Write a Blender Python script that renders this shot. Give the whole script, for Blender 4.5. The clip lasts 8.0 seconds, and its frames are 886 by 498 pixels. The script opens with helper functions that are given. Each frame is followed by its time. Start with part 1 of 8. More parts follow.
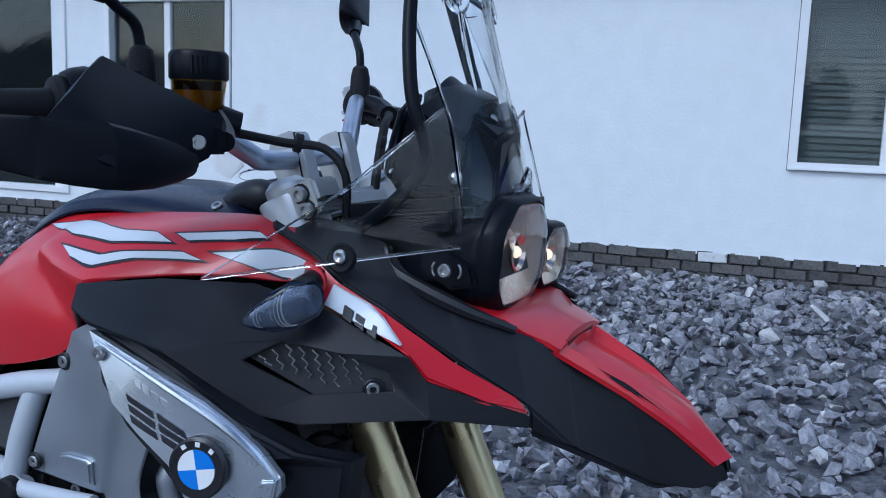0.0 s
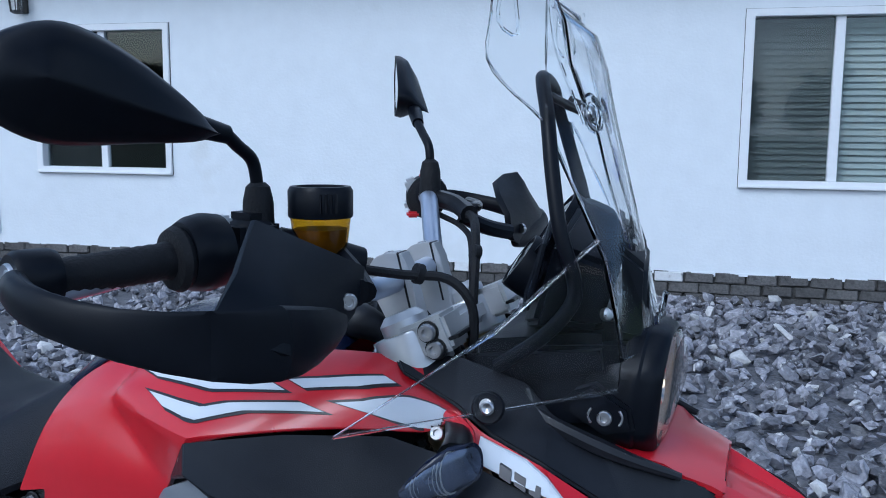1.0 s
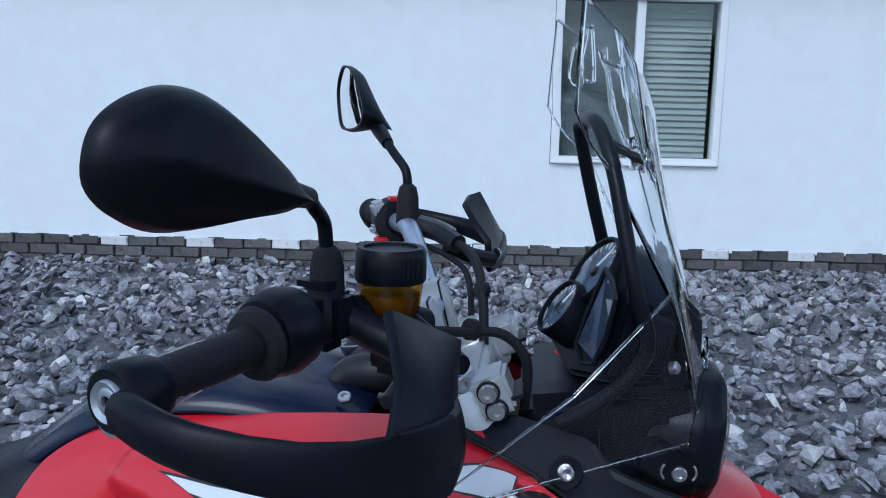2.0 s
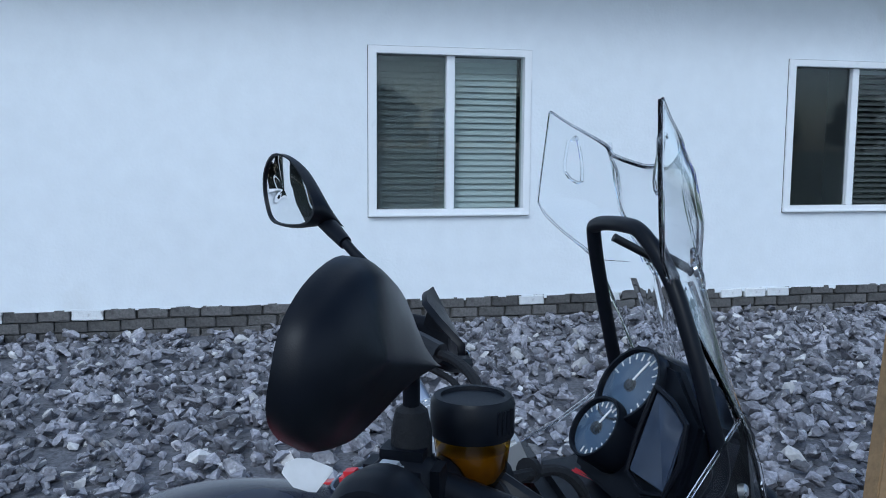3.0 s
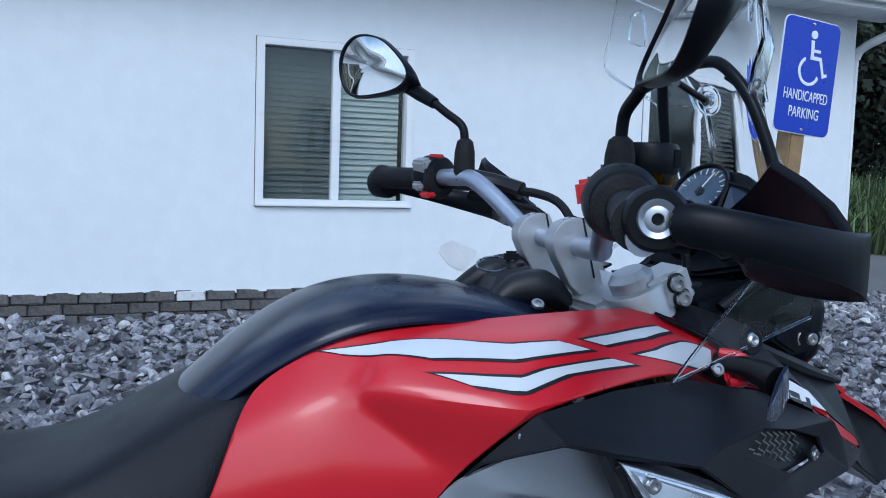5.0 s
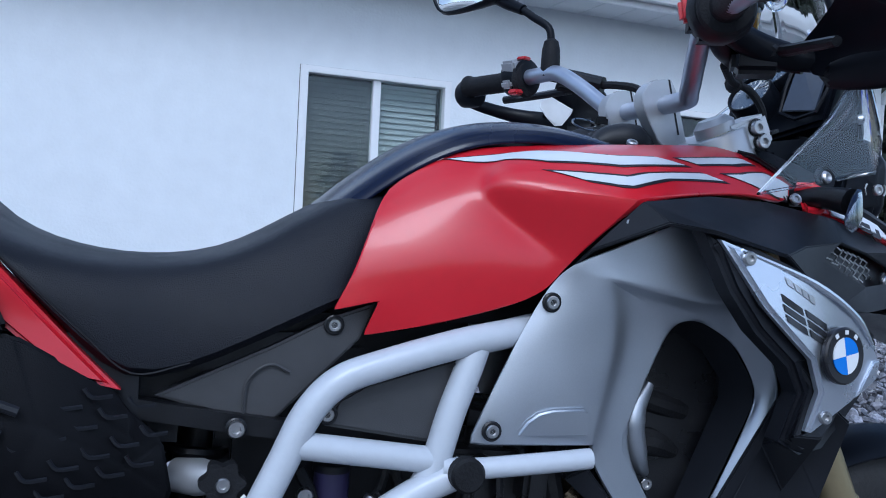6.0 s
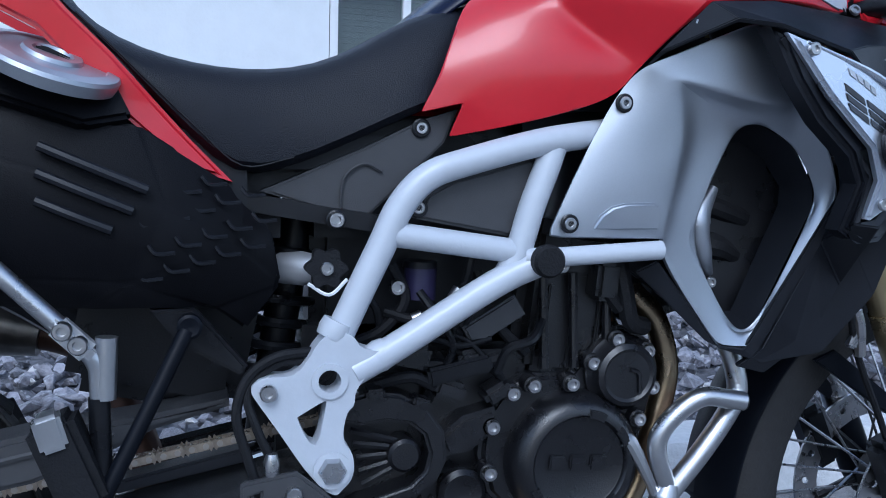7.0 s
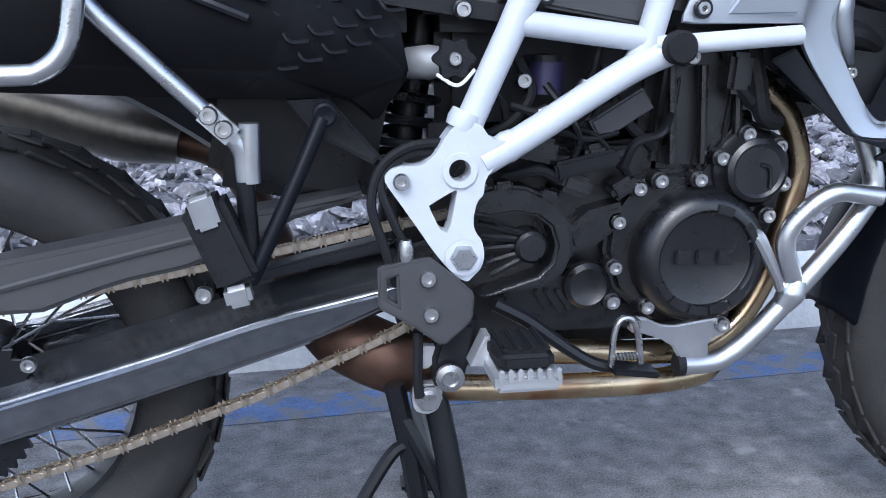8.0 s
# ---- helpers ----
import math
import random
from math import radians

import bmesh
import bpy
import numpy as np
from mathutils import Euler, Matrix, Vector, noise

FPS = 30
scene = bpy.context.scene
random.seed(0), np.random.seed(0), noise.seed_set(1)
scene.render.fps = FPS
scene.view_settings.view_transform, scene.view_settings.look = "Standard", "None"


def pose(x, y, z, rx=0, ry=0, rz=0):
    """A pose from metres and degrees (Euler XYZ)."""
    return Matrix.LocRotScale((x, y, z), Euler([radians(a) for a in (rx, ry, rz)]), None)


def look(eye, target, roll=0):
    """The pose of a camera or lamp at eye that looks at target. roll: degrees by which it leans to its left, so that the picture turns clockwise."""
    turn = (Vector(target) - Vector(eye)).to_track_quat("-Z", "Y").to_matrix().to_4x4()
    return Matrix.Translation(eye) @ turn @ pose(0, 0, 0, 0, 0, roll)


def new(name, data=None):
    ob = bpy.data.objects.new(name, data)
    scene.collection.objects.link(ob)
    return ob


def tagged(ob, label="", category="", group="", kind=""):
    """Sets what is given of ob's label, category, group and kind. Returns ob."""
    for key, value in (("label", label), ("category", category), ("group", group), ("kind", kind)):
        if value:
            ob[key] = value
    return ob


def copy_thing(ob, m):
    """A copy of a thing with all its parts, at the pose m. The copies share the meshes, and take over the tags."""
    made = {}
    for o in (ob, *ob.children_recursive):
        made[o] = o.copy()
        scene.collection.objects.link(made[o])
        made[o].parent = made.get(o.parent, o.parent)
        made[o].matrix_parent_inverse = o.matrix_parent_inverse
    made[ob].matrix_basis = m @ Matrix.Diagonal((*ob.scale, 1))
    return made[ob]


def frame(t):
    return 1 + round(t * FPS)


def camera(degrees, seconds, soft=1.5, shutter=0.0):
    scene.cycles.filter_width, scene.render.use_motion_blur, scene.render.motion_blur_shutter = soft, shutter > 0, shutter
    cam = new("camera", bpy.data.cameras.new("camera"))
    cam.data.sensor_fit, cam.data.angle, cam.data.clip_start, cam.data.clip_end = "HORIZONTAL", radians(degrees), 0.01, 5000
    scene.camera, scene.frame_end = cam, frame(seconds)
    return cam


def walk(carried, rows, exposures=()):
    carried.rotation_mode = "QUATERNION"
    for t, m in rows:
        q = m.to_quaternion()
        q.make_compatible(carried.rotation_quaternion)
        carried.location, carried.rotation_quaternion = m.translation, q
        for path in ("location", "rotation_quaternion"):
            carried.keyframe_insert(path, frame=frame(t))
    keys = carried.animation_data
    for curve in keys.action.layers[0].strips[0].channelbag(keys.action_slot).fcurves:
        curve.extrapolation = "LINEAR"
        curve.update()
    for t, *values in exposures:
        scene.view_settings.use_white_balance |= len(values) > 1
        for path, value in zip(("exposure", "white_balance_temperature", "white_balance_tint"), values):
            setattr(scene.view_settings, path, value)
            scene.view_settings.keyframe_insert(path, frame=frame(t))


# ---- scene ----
from mathutils.bvhtree import BVHTree

cam = camera(52.7, 8.0, soft=0.98)
PATH = [
    (0, (1.185, -0.983, 1.235), (0.358, 0.815, 0.95), 2.1),
    (0.5, (1.097, -1.01, 1.3), (0.336, 0.82, 1.032), 1.6),
    (1, (0.94, -0.981, 1.351), (0.264, 0.883, 1.091), 0.5),
    (1.2, (0.893, -0.969, 1.366), (0.263, 0.91, 1.095), 0.2),
    (2.3, (0.575, -0.971, 1.441), (0.532, 1.0, 1.102), 1.6),
    (2.5, (0.53, -0.937, 1.447), (0.566, 1.037, 1.131), 1.3),
    (3, (0.424, -0.851, 1.481), (0.691, 1.118, 1.255), 0.4),
    (3.5, (0.278, -0.816, 1.499), (0.819, 1.101, 1.324), 0.1),
    (4, (0.15, -0.832, 1.457), (0.871, 1.025, 1.283), 0.7),
    (4.5, (0.112, -0.917, 1.389), (0.786, 0.957, 1.197), 1.4),
    (4.7, (0.095, -0.957, 1.346), (0.733, 0.927, 1.142), 1.4),
    (5.8, (-0.047, -1.094, 1.03), (0.529, 0.821, 1.016), 2.4),
    (6, (-0.071, -1.107, 0.994), (0.503, 0.808, 0.962), 2.8),
    (6.5, (-0.112, -1.144, 0.898), (0.443, 0.776, 0.835), 2.4),
    (7, (-0.148, -1.167, 0.846), (0.373, 0.756, 0.665), 1.5),
    (7.5, (-0.166, -1.186, 0.816), (0.276, 0.729, 0.45), 0.6),
    (8, (-0.18, -1.184, 0.772), (0.111, 0.732, 0.279), -0.2),
]
walk(cam, [(t, look(eye, target, roll)) for t, eye, target, roll in PATH], exposures=[(0, -0.24, 5080, 6), (1.2, -0.1, 5150, 5), (2.3, -0.1, 5250, 4), (3.0, -0.16, 5250, 3), (3.5, -0.31, 5250, 3), (4.0, -0.2, 5250, 3), (4.5, -0.1, 5250, 3), (6.0, -0.08, 5150, 8), (7.0, 0.02, 5120, 8), (7.5, 0.42, 5380, 9), (8.0, 0.8, 5660, 10)])

# ---- daylight: open shade under a bright, partly clouded sky ----
world = bpy.data.worlds.new("sky")
scene.world = world
world.use_nodes = True
wn, wl = world.node_tree.nodes, world.node_tree.links
sky = wn.new("ShaderNodeTexSky")
sky.sky_type = "NISHITA"
sky.sun_disc = False
sky.sun_elevation, sky.sun_rotation = radians(38), radians(200)
sky.air_density, sky.dust_density, sky.ozone_density = 1.0, 2.0, 2.0
coord = wn.new("ShaderNodeTexCoord")
cl_noise = wn.new("ShaderNodeTexNoise")
cl_noise.inputs["Scale"].default_value = 2.2
cl_noise.inputs["Detail"].default_value = 7
cl_ramp = wn.new("ShaderNodeValToRGB")
cl_ramp.color_ramp.elements[0].position, cl_ramp.color_ramp.elements[1].position = 0.46, 0.66
cl_mix = wn.new("ShaderNodeMixRGB")
cl_mix.inputs[2].default_value = (9.0, 9.4, 10.2, 1)
wl.new(coord.outputs["Generated"], cl_noise.inputs["Vector"])
wl.new(cl_noise.outputs["Fac"], cl_ramp.inputs["Fac"])
wl.new(cl_ramp.outputs["Color"], cl_mix.inputs[0])
wl.new(sky.outputs["Color"], cl_mix.inputs[1])
wl.new(cl_mix.outputs["Color"], wn["Background"].inputs["Color"])
wn["Background"].inputs["Strength"].default_value = 0.15
sun_data = bpy.data.lights.new("sun", "SUN")
sun_data.energy, sun_data.angle, sun_data.color = 1.3, radians(24), (1.0, 0.97, 0.93)
sun = new("sun", sun_data)
sun.matrix_world = look((-3, -8, 9), (0, 0, 0))


# ---- materials ----
def material(name, color, rough=0.5, metal=0.0, vary=0.12, scale=8.0, bump=0.0, bump_scale=200.0, coat=0.0, spec=0.5, fine=60.0, rough_vary=0.08, random_tint=0.0, island=0.0, dirt=None):
    m = bpy.data.materials.new(name)
    m.use_nodes = True
    n, l = m.node_tree.nodes, m.node_tree.links
    b = n["Principled BSDF"]
    b.inputs["Roughness"].default_value, b.inputs["Metallic"].default_value = rough, metal
    b.inputs["Coat Weight"].default_value, b.inputs["Coat Roughness"].default_value = coat, 0.08
    b.inputs["Specular IOR Level"].default_value = spec
    tc = n.new("ShaderNodeTexCoord")
    big, small = n.new("ShaderNodeTexNoise"), n.new("ShaderNodeTexNoise")
    big.inputs["Scale"].default_value, small.inputs["Scale"].default_value = scale, fine
    big.inputs["Detail"].default_value, small.inputs["Detail"].default_value = 5, 3
    l.new(tc.outputs["Object"], big.inputs["Vector"])
    l.new(tc.outputs["Object"], small.inputs["Vector"])
    add = n.new("ShaderNodeMath")
    add.operation = "ADD"
    l.new(big.outputs["Fac"], add.inputs[0])
    l.new(small.outputs["Fac"], add.inputs[1])
    spread = n.new("ShaderNodeMapRange")
    spread.inputs["From Min"].default_value, spread.inputs["From Max"].default_value = 0.6, 1.4
    spread.inputs["To Min"].default_value, spread.inputs["To Max"].default_value = 1 - vary, 1 + vary
    l.new(add.outputs[0], spread.inputs["Value"])
    last = spread.outputs["Result"]
    if random_tint or island:
        source = n.new("ShaderNodeObjectInfo").outputs["Random"] if random_tint else n.new("ShaderNodeNewGeometry").outputs["Random Per Island"]
        rnd = n.new("ShaderNodeMapRange")
        rnd.inputs["To Min"].default_value, rnd.inputs["To Max"].default_value = 1 - (random_tint or island), 1 + (random_tint or island)
        l.new(source, rnd.inputs["Value"])
        mul = n.new("ShaderNodeMath")
        mul.operation = "MULTIPLY"
        l.new(last, mul.inputs[0])
        l.new(rnd.outputs["Result"], mul.inputs[1])
        last = mul.outputs[0]
    tint = n.new("ShaderNodeVectorMath")
    tint.operation = "SCALE"
    tint.inputs[0].default_value = color
    l.new(last, tint.inputs["Scale"])
    out = tint.outputs["Vector"]
    if dirt:
        ramp = n.new("ShaderNodeValToRGB")
        ramp.color_ramp.elements[0].position, ramp.color_ramp.elements[1].position = dirt[1], dirt[1] + 0.12
        third = n.new("ShaderNodeTexNoise")
        third.inputs["Scale"].default_value, third.inputs["Detail"].default_value = dirt[2], 8
        l.new(tc.outputs["Object"], third.inputs["Vector"])
        l.new(third.outputs["Fac"], ramp.inputs["Fac"])
        mix = n.new("ShaderNodeMixRGB")
        mix.inputs[2].default_value = (*dirt[0], 1)
        l.new(ramp.outputs["Color"], mix.inputs[0])
        l.new(out, mix.inputs[1])
        out = mix.outputs["Color"]
    l.new(out, b.inputs["Base Color"])
    rr = n.new("ShaderNodeMapRange")
    rr.inputs["From Min"].default_value, rr.inputs["From Max"].default_value = 0.3, 0.7
    rr.inputs["To Min"].default_value, rr.inputs["To Max"].default_value = max(0.02, rough - rough_vary), min(1, rough + rough_vary)
    l.new(big.outputs["Fac"], rr.inputs["Value"])
    l.new(rr.outputs["Result"], b.inputs["Roughness"])
    if bump:
        grain = n.new("ShaderNodeTexNoise")
        grain.inputs["Scale"].default_value, grain.inputs["Detail"].default_value = bump_scale, 4
        l.new(tc.outputs["Object"], grain.inputs["Vector"])
        bm_node = n.new("ShaderNodeBump")
        bm_node.inputs["Strength"].default_value, bm_node.inputs["Distance"].default_value = bump, 0.01
        l.new(grain.outputs["Fac"], bm_node.inputs["Height"])
        l.new(bm_node.outputs["Normal"], b.inputs["Normal"])
    return m


def glass(name, color=(1, 1, 1), rough=0.0, ior=1.45):
    m = bpy.data.materials.new(name)
    m.use_nodes = True
    b = m.node_tree.nodes["Principled BSDF"]
    b.inputs["Base Color"].default_value = (*color, 1)
    b.inputs["Transmission Weight"].default_value, b.inputs["Roughness"].default_value, b.inputs["IOR"].default_value = 1.0, rough, ior
    return m


def pane_glass(name, tint, base=0.05):
    """Window glass: a clear sheet that also mirrors the sky."""
    m = bpy.data.materials.new(name)
    m.use_nodes = True
    n, l = m.node_tree.nodes, m.node_tree.links
    clear, gloss, mix, fres = n.new("ShaderNodeBsdfTransparent"), n.new("ShaderNodeBsdfGlossy"), n.new("ShaderNodeMixShader"), n.new("ShaderNodeLayerWeight")
    clear.inputs["Color"].default_value = (*tint, 1)
    gloss.inputs["Roughness"].default_value = 0.01
    power, spread = n.new("ShaderNodeMath"), n.new("ShaderNodeMapRange")
    power.operation = "POWER"
    power.inputs[1].default_value = 4.0
    spread.inputs["To Min"].default_value, spread.inputs["To Max"].default_value = base, 0.95
    l.new(fres.outputs["Facing"], power.inputs[0])
    l.new(power.outputs[0], spread.inputs["Value"])
    l.new(spread.outputs["Result"], mix.inputs[0])
    l.new(clear.outputs[0], mix.inputs[1])
    l.new(gloss.outputs[0], mix.inputs[2])
    l.new(mix.outputs[0], n["Material Output"].inputs["Surface"])
    return m


RED = material("red_paint", (0.51, 0.0075, 0.018), 0.32, coat=0.25, vary=0.04, scale=5, rough_vary=0.05)
BLACK_PLASTIC = material("grained_black_plastic", (0.009, 0.0102, 0.014), 0.42, vary=0.22, scale=14, bump=0.1, bump_scale=900, spec=0.33)
GUARD_PLASTIC = material("matt_black_plastic", (0.0036, 0.0048, 0.0082), 0.4, vary=0.2, scale=10, bump=0.05, bump_scale=1200, spec=0.16)
GLOSS_BLACK = material("gloss_dark_paint", (0.004, 0.0075, 0.026), 0.24, vary=0.1, scale=6, coat=0.12, spec=0.25)
SATIN_BLACK = material("satin_black_metal", (0.0068, 0.0074, 0.0095), 0.34, spec=0.35, vary=0.2, scale=18, bump=0.05, bump_scale=400)
ENGINE = material("engine_black", (0.0065, 0.0067, 0.0085), 0.3, spec=0.65, vary=0.25, scale=22, bump=0.1, bump_scale=500, dirt=((0.022, 0.021, 0.02), 0.66, 30))
SWING = material("swingarm_gloss_black", (0.17, 0.18, 0.2), 0.2, metal=0.9, vary=0.3, scale=20, bump=0.03, bump_scale=250, coat=0.8)
VINYL = material("seat_vinyl", (0.0062, 0.0074, 0.012), 0.46, spec=0.25, vary=0.15, scale=12, bump=0.2, bump_scale=700)
RUBBER = material("rubber", (0.009, 0.0095, 0.0115), 0.66, spec=0.25, vary=0.25, scale=20, bump=0.2, bump_scale=300)
TANK_PLASTIC = material("matt_tank_plastic", (0.0048, 0.005, 0.0066), 0.46, vary=0.2, scale=12, bump=0.12, bump_scale=700, spec=0.12)
TYRE = material("tyre_rubber", (0.02, 0.0195, 0.02), 0.7, vary=0.25, scale=14, bump=0.15, bump_scale=180, dirt=((0.045, 0.042, 0.04), 0.64, 12))
WHITE_FRAME = material("frame_white_paint", (0.5, 0.53, 0.58), 0.36, vary=0.05, scale=9, coat=0.2, bump=0.04, bump_scale=150)
GREY_PANEL = material("grey_metallic_plastic", (0.43, 0.46, 0.51), 0.4, metal=0.85, vary=0.08, scale=9, fine=900, bump=0.02, bump_scale=1500)
SILVER = material("silver_metal_paint", (0.64, 0.68, 0.75), 0.3, metal=0.85, vary=0.05, scale=7, fine=900)
ALU = material("cast_aluminium", (0.5, 0.51, 0.53), 0.42, metal=0.7, vary=0.05, scale=30, bump=0.02, bump_scale=300)
BAR = material("anodised_bar", (0.44, 0.48, 0.57), 0.36, metal=0.85, vary=0.06, scale=20)
STEEL = material("steel", (0.46, 0.46, 0.47), 0.3, metal=1.0, vary=0.1, scale=60)
STAINLESS = material("brushed_stainless", (0.52, 0.53, 0.55), 0.32, metal=0.95, vary=0.08, scale=20, bump=0.04, bump_scale=400)
REFLECTOR = material("lamp_reflector", (0.95, 0.78, 0.64), 0.2, metal=1.0, vary=0.05, scale=30)
GOLD_FORK = material("gold_anodised_fork", (0.52, 0.43, 0.25), 0.3, metal=0.9, vary=0.08, scale=12)
EXHAUST = material("heat_tinted_exhaust", (0.46, 0.36, 0.23), 0.3, metal=1.0, vary=0.4, scale=7, fine=18, dirt=((0.26, 0.13, 0.07), 0.5, 7))
COLLECTOR = material("rusty_exhaust", (0.075, 0.042, 0.03), 0.55, metal=0.7, vary=0.4, scale=16)
CHAIN = material("chain_links", (0.4, 0.34, 0.27), 0.36, metal=0.9, vary=0.3, scale=60)
DECAL = material("pale_grey_decal", (0.62, 0.65, 0.7), 0.35, vary=0.03, coat=0.2)
DECAL_EDGE = material("dark_decal_edge", (0.012, 0.012, 0.016), 0.35, vary=0.05)
AMBER = pane_glass("amber_reservoir", (0.66, 0.47, 0.055), 0.05)
FLUID = material("yellow_brake_fluid", (0.2, 0.14, 0.01), 0.4, vary=0.3, scale=60)
CLEAR = glass("clear_acrylic", (0.97, 0.985, 1.0), 0.0, 1.3)
MIRROR = material("mirror_glass", (0.9, 0.91, 0.92), 0.01, metal=1.0, vary=0.0, rough_vary=0.0)
PIN = material("chain_pins", (0.5, 0.46, 0.41), 0.28, metal=0.9)
SILENCER = material("stained_steel", (0.24, 0.22, 0.2), 0.38, metal=0.9, vary=0.3, scale=12)
BLUE = material("enamel_blue", (0.03, 0.2, 0.72), 0.2, vary=0.03, coat=0.5)
WHITE_ENAMEL = material("enamel_white", (0.8, 0.81, 0.83), 0.2, vary=0.02, coat=0.5)
DARK_SILVER = material("dark_letter_metal", (0.05, 0.052, 0.06), 0.3, metal=0.5)
DIAL = material("dial_face", (0.035, 0.068, 0.13), 0.4, vary=0.05, scale=40)
LCD = material("lcd_face", (0.032, 0.044, 0.072), 0.1, vary=0.1, scale=30)
RED_PLASTIC = material("red_plastic", (0.5, 0.02, 0.03), 0.35)
PURPLE = material("purple_canister", (0.035, 0.03, 0.085), 0.35)
WHITE_TAG = material("white_tag", (0.75, 0.76, 0.78), 0.5)
SIGNAL_BODY = material("smoked_signal_reflector", (0.13, 0.16, 0.24), 0.22, metal=0.75, vary=0.2, scale=60)
PANEL_GREY = material("dark_grey_plastic", (0.045, 0.046, 0.05), 0.55, vary=0.1, scale=12, bump=0.1, bump_scale=900)

STUCCO = material("white_stucco", (0.76, 0.79, 0.82), 0.8, vary=0.045, scale=0.9, fine=7, bump=0.25, bump_scale=45, dirt=((0.68, 0.69, 0.69), 0.66, 1.4))
SOFFIT = material("soffit_vinyl", (0.7, 0.72, 0.74), 0.5, vary=0.04, scale=3)
TRIM = material("white_vinyl", (0.8, 0.81, 0.83), 0.35, vary=0.03, scale=4)
BRICK = material("grey_block", (0.098, 0.094, 0.092), 0.9, vary=0.5, scale=7, bump=0.9, bump_scale=80, random_tint=0.3)
BRICK_WHITE = material("painted_block", (0.68, 0.69, 0.7), 0.8, vary=0.1, scale=6, bump=0.4, bump_scale=60, random_tint=0.1, dirt=((0.2, 0.19, 0.18), 0.62, 14))
MORTAR = material("mortar", (0.085, 0.083, 0.08), 0.95, vary=0.25, scale=12, bump=0.5, bump_scale=70)
ROCK = material("crushed_stone", (0.19, 0.188, 0.212), 0.44, vary=0.75, scale=9, fine=55, bump=0.5, bump_scale=70, island=0.62, dirt=((0.5, 0.5, 0.52), 0.6, 30))
ROCK_OB = material("crushed_stone_piece", (0.19, 0.188, 0.212), 0.44, vary=0.75, scale=9, fine=55, bump=0.5, bump_scale=70, random_tint=0.62, dirt=((0.5, 0.5, 0.52), 0.6, 30))
ROCK_PALE = material("pale_quartz_stone", (0.5, 0.49, 0.49), 0.6, vary=0.25, scale=12, bump=0.4, bump_scale=70, island=0.2)
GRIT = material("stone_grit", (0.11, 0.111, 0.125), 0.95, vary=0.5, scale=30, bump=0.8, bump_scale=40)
ASPHALT = material("asphalt", (0.172, 0.168, 0.17), 0.85, vary=0.75, scale=22, fine=240, bump=0.7, bump_scale=190, dirt=((0.3, 0.295, 0.29), 0.6, 14))
BLUE_LINE = material("worn_blue_line", (0.09, 0.145, 0.29), 0.8, vary=0.45, scale=14, fine=140, bump=0.4, bump_scale=160, dirt=((0.165, 0.163, 0.17), 0.44, 17))
KERB = material("painted_kerb", (0.56, 0.57, 0.58), 0.8, vary=0.14, scale=6, bump=0.3, bump_scale=90, dirt=((0.3, 0.29, 0.28), 0.64, 11))
ROAD = material("pale_road", (0.15, 0.148, 0.145), 0.9, vary=0.2, scale=0.6, fine=8, bump=0.3, bump_scale=50)
GRASS_SOIL = material("grassy_ground", (0.045, 0.06, 0.03), 0.95, vary=0.4, scale=0.5, fine=6)
REED = material("reed_grass", (0.085, 0.125, 0.045), 0.6, vary=0.3, scale=2, island=0.6)
LEAF = material("tree_leaves", (0.02, 0.028, 0.017), 0.7, vary=0.4, scale=0.8, island=0.7)
BARK = material("bark", (0.06, 0.05, 0.04), 0.9, vary=0.3, scale=6, bump=0.6, bump_scale=20)
WOOD = material("treated_pine", (0.27, 0.175, 0.085), 0.7, vary=0.25, scale=4, fine=40, bump=0.3, bump_scale=50, dirt=((0.2, 0.12, 0.05), 0.6, 6))
SIGN_BLUE = material("sign_blue", (0.006, 0.035, 0.42), 0.3, vary=0.04, scale=6)
SIGN_WHITE = material("sign_white", (0.78, 0.8, 0.82), 0.35, vary=0.02)
BLIND = material("blind_slat", (0.62, 0.64, 0.63), 0.55, vary=0.06, scale=3, random_tint=0.06)
BLIND_DARK = material("dark_blind_slat", (0.13, 0.13, 0.128), 0.5, vary=0.08, scale=3, random_tint=0.15)
# near-black: the unlit room's shade is put into this colour
ROOM_SHADE = material("room_shade_colour", (0.05, 0.052, 0.055), 0.9, vary=0.2, scale=1)
LAMP_BLACK = material("lamp_black", (0.02, 0.02, 0.022), 0.4)
ROOF = material("roof_shingle", (0.1, 0.1, 0.105), 0.9, vary=0.3, scale=3, bump=0.5, bump_scale=40)
PANE = pane_glass("window_pane", (0.8, 0.84, 0.84), 0.042)
LENS = pane_glass("clear_lens", (0.97, 0.96, 0.94), 0.04)
SCREEN = material("insect_screen", (0.04, 0.042, 0.045), 0.8, vary=0.1)
_n, _l = SCREEN.node_tree.nodes, SCREEN.node_tree.links
_t, _m = _n.new("ShaderNodeBsdfTransparent"), _n.new("ShaderNodeMixShader")
_m.inputs[0].default_value = 0.3
_l.new(_t.outputs[0], _m.inputs[1])
_l.new(_n["Principled BSDF"].outputs[0], _m.inputs[2])
_l.new(_m.outputs[0], _n["Material Output"].inputs["Surface"])


GLOW = bpy.data.materials.new("lit_bulb")
GLOW.use_nodes = True
GLOW.node_tree.nodes["Principled BSDF"].inputs["Emission Color"].default_value = (1.0, 0.72, 0.42, 1)
GLOW.node_tree.nodes["Principled BSDF"].inputs["Emission Strength"].default_value = 1.4


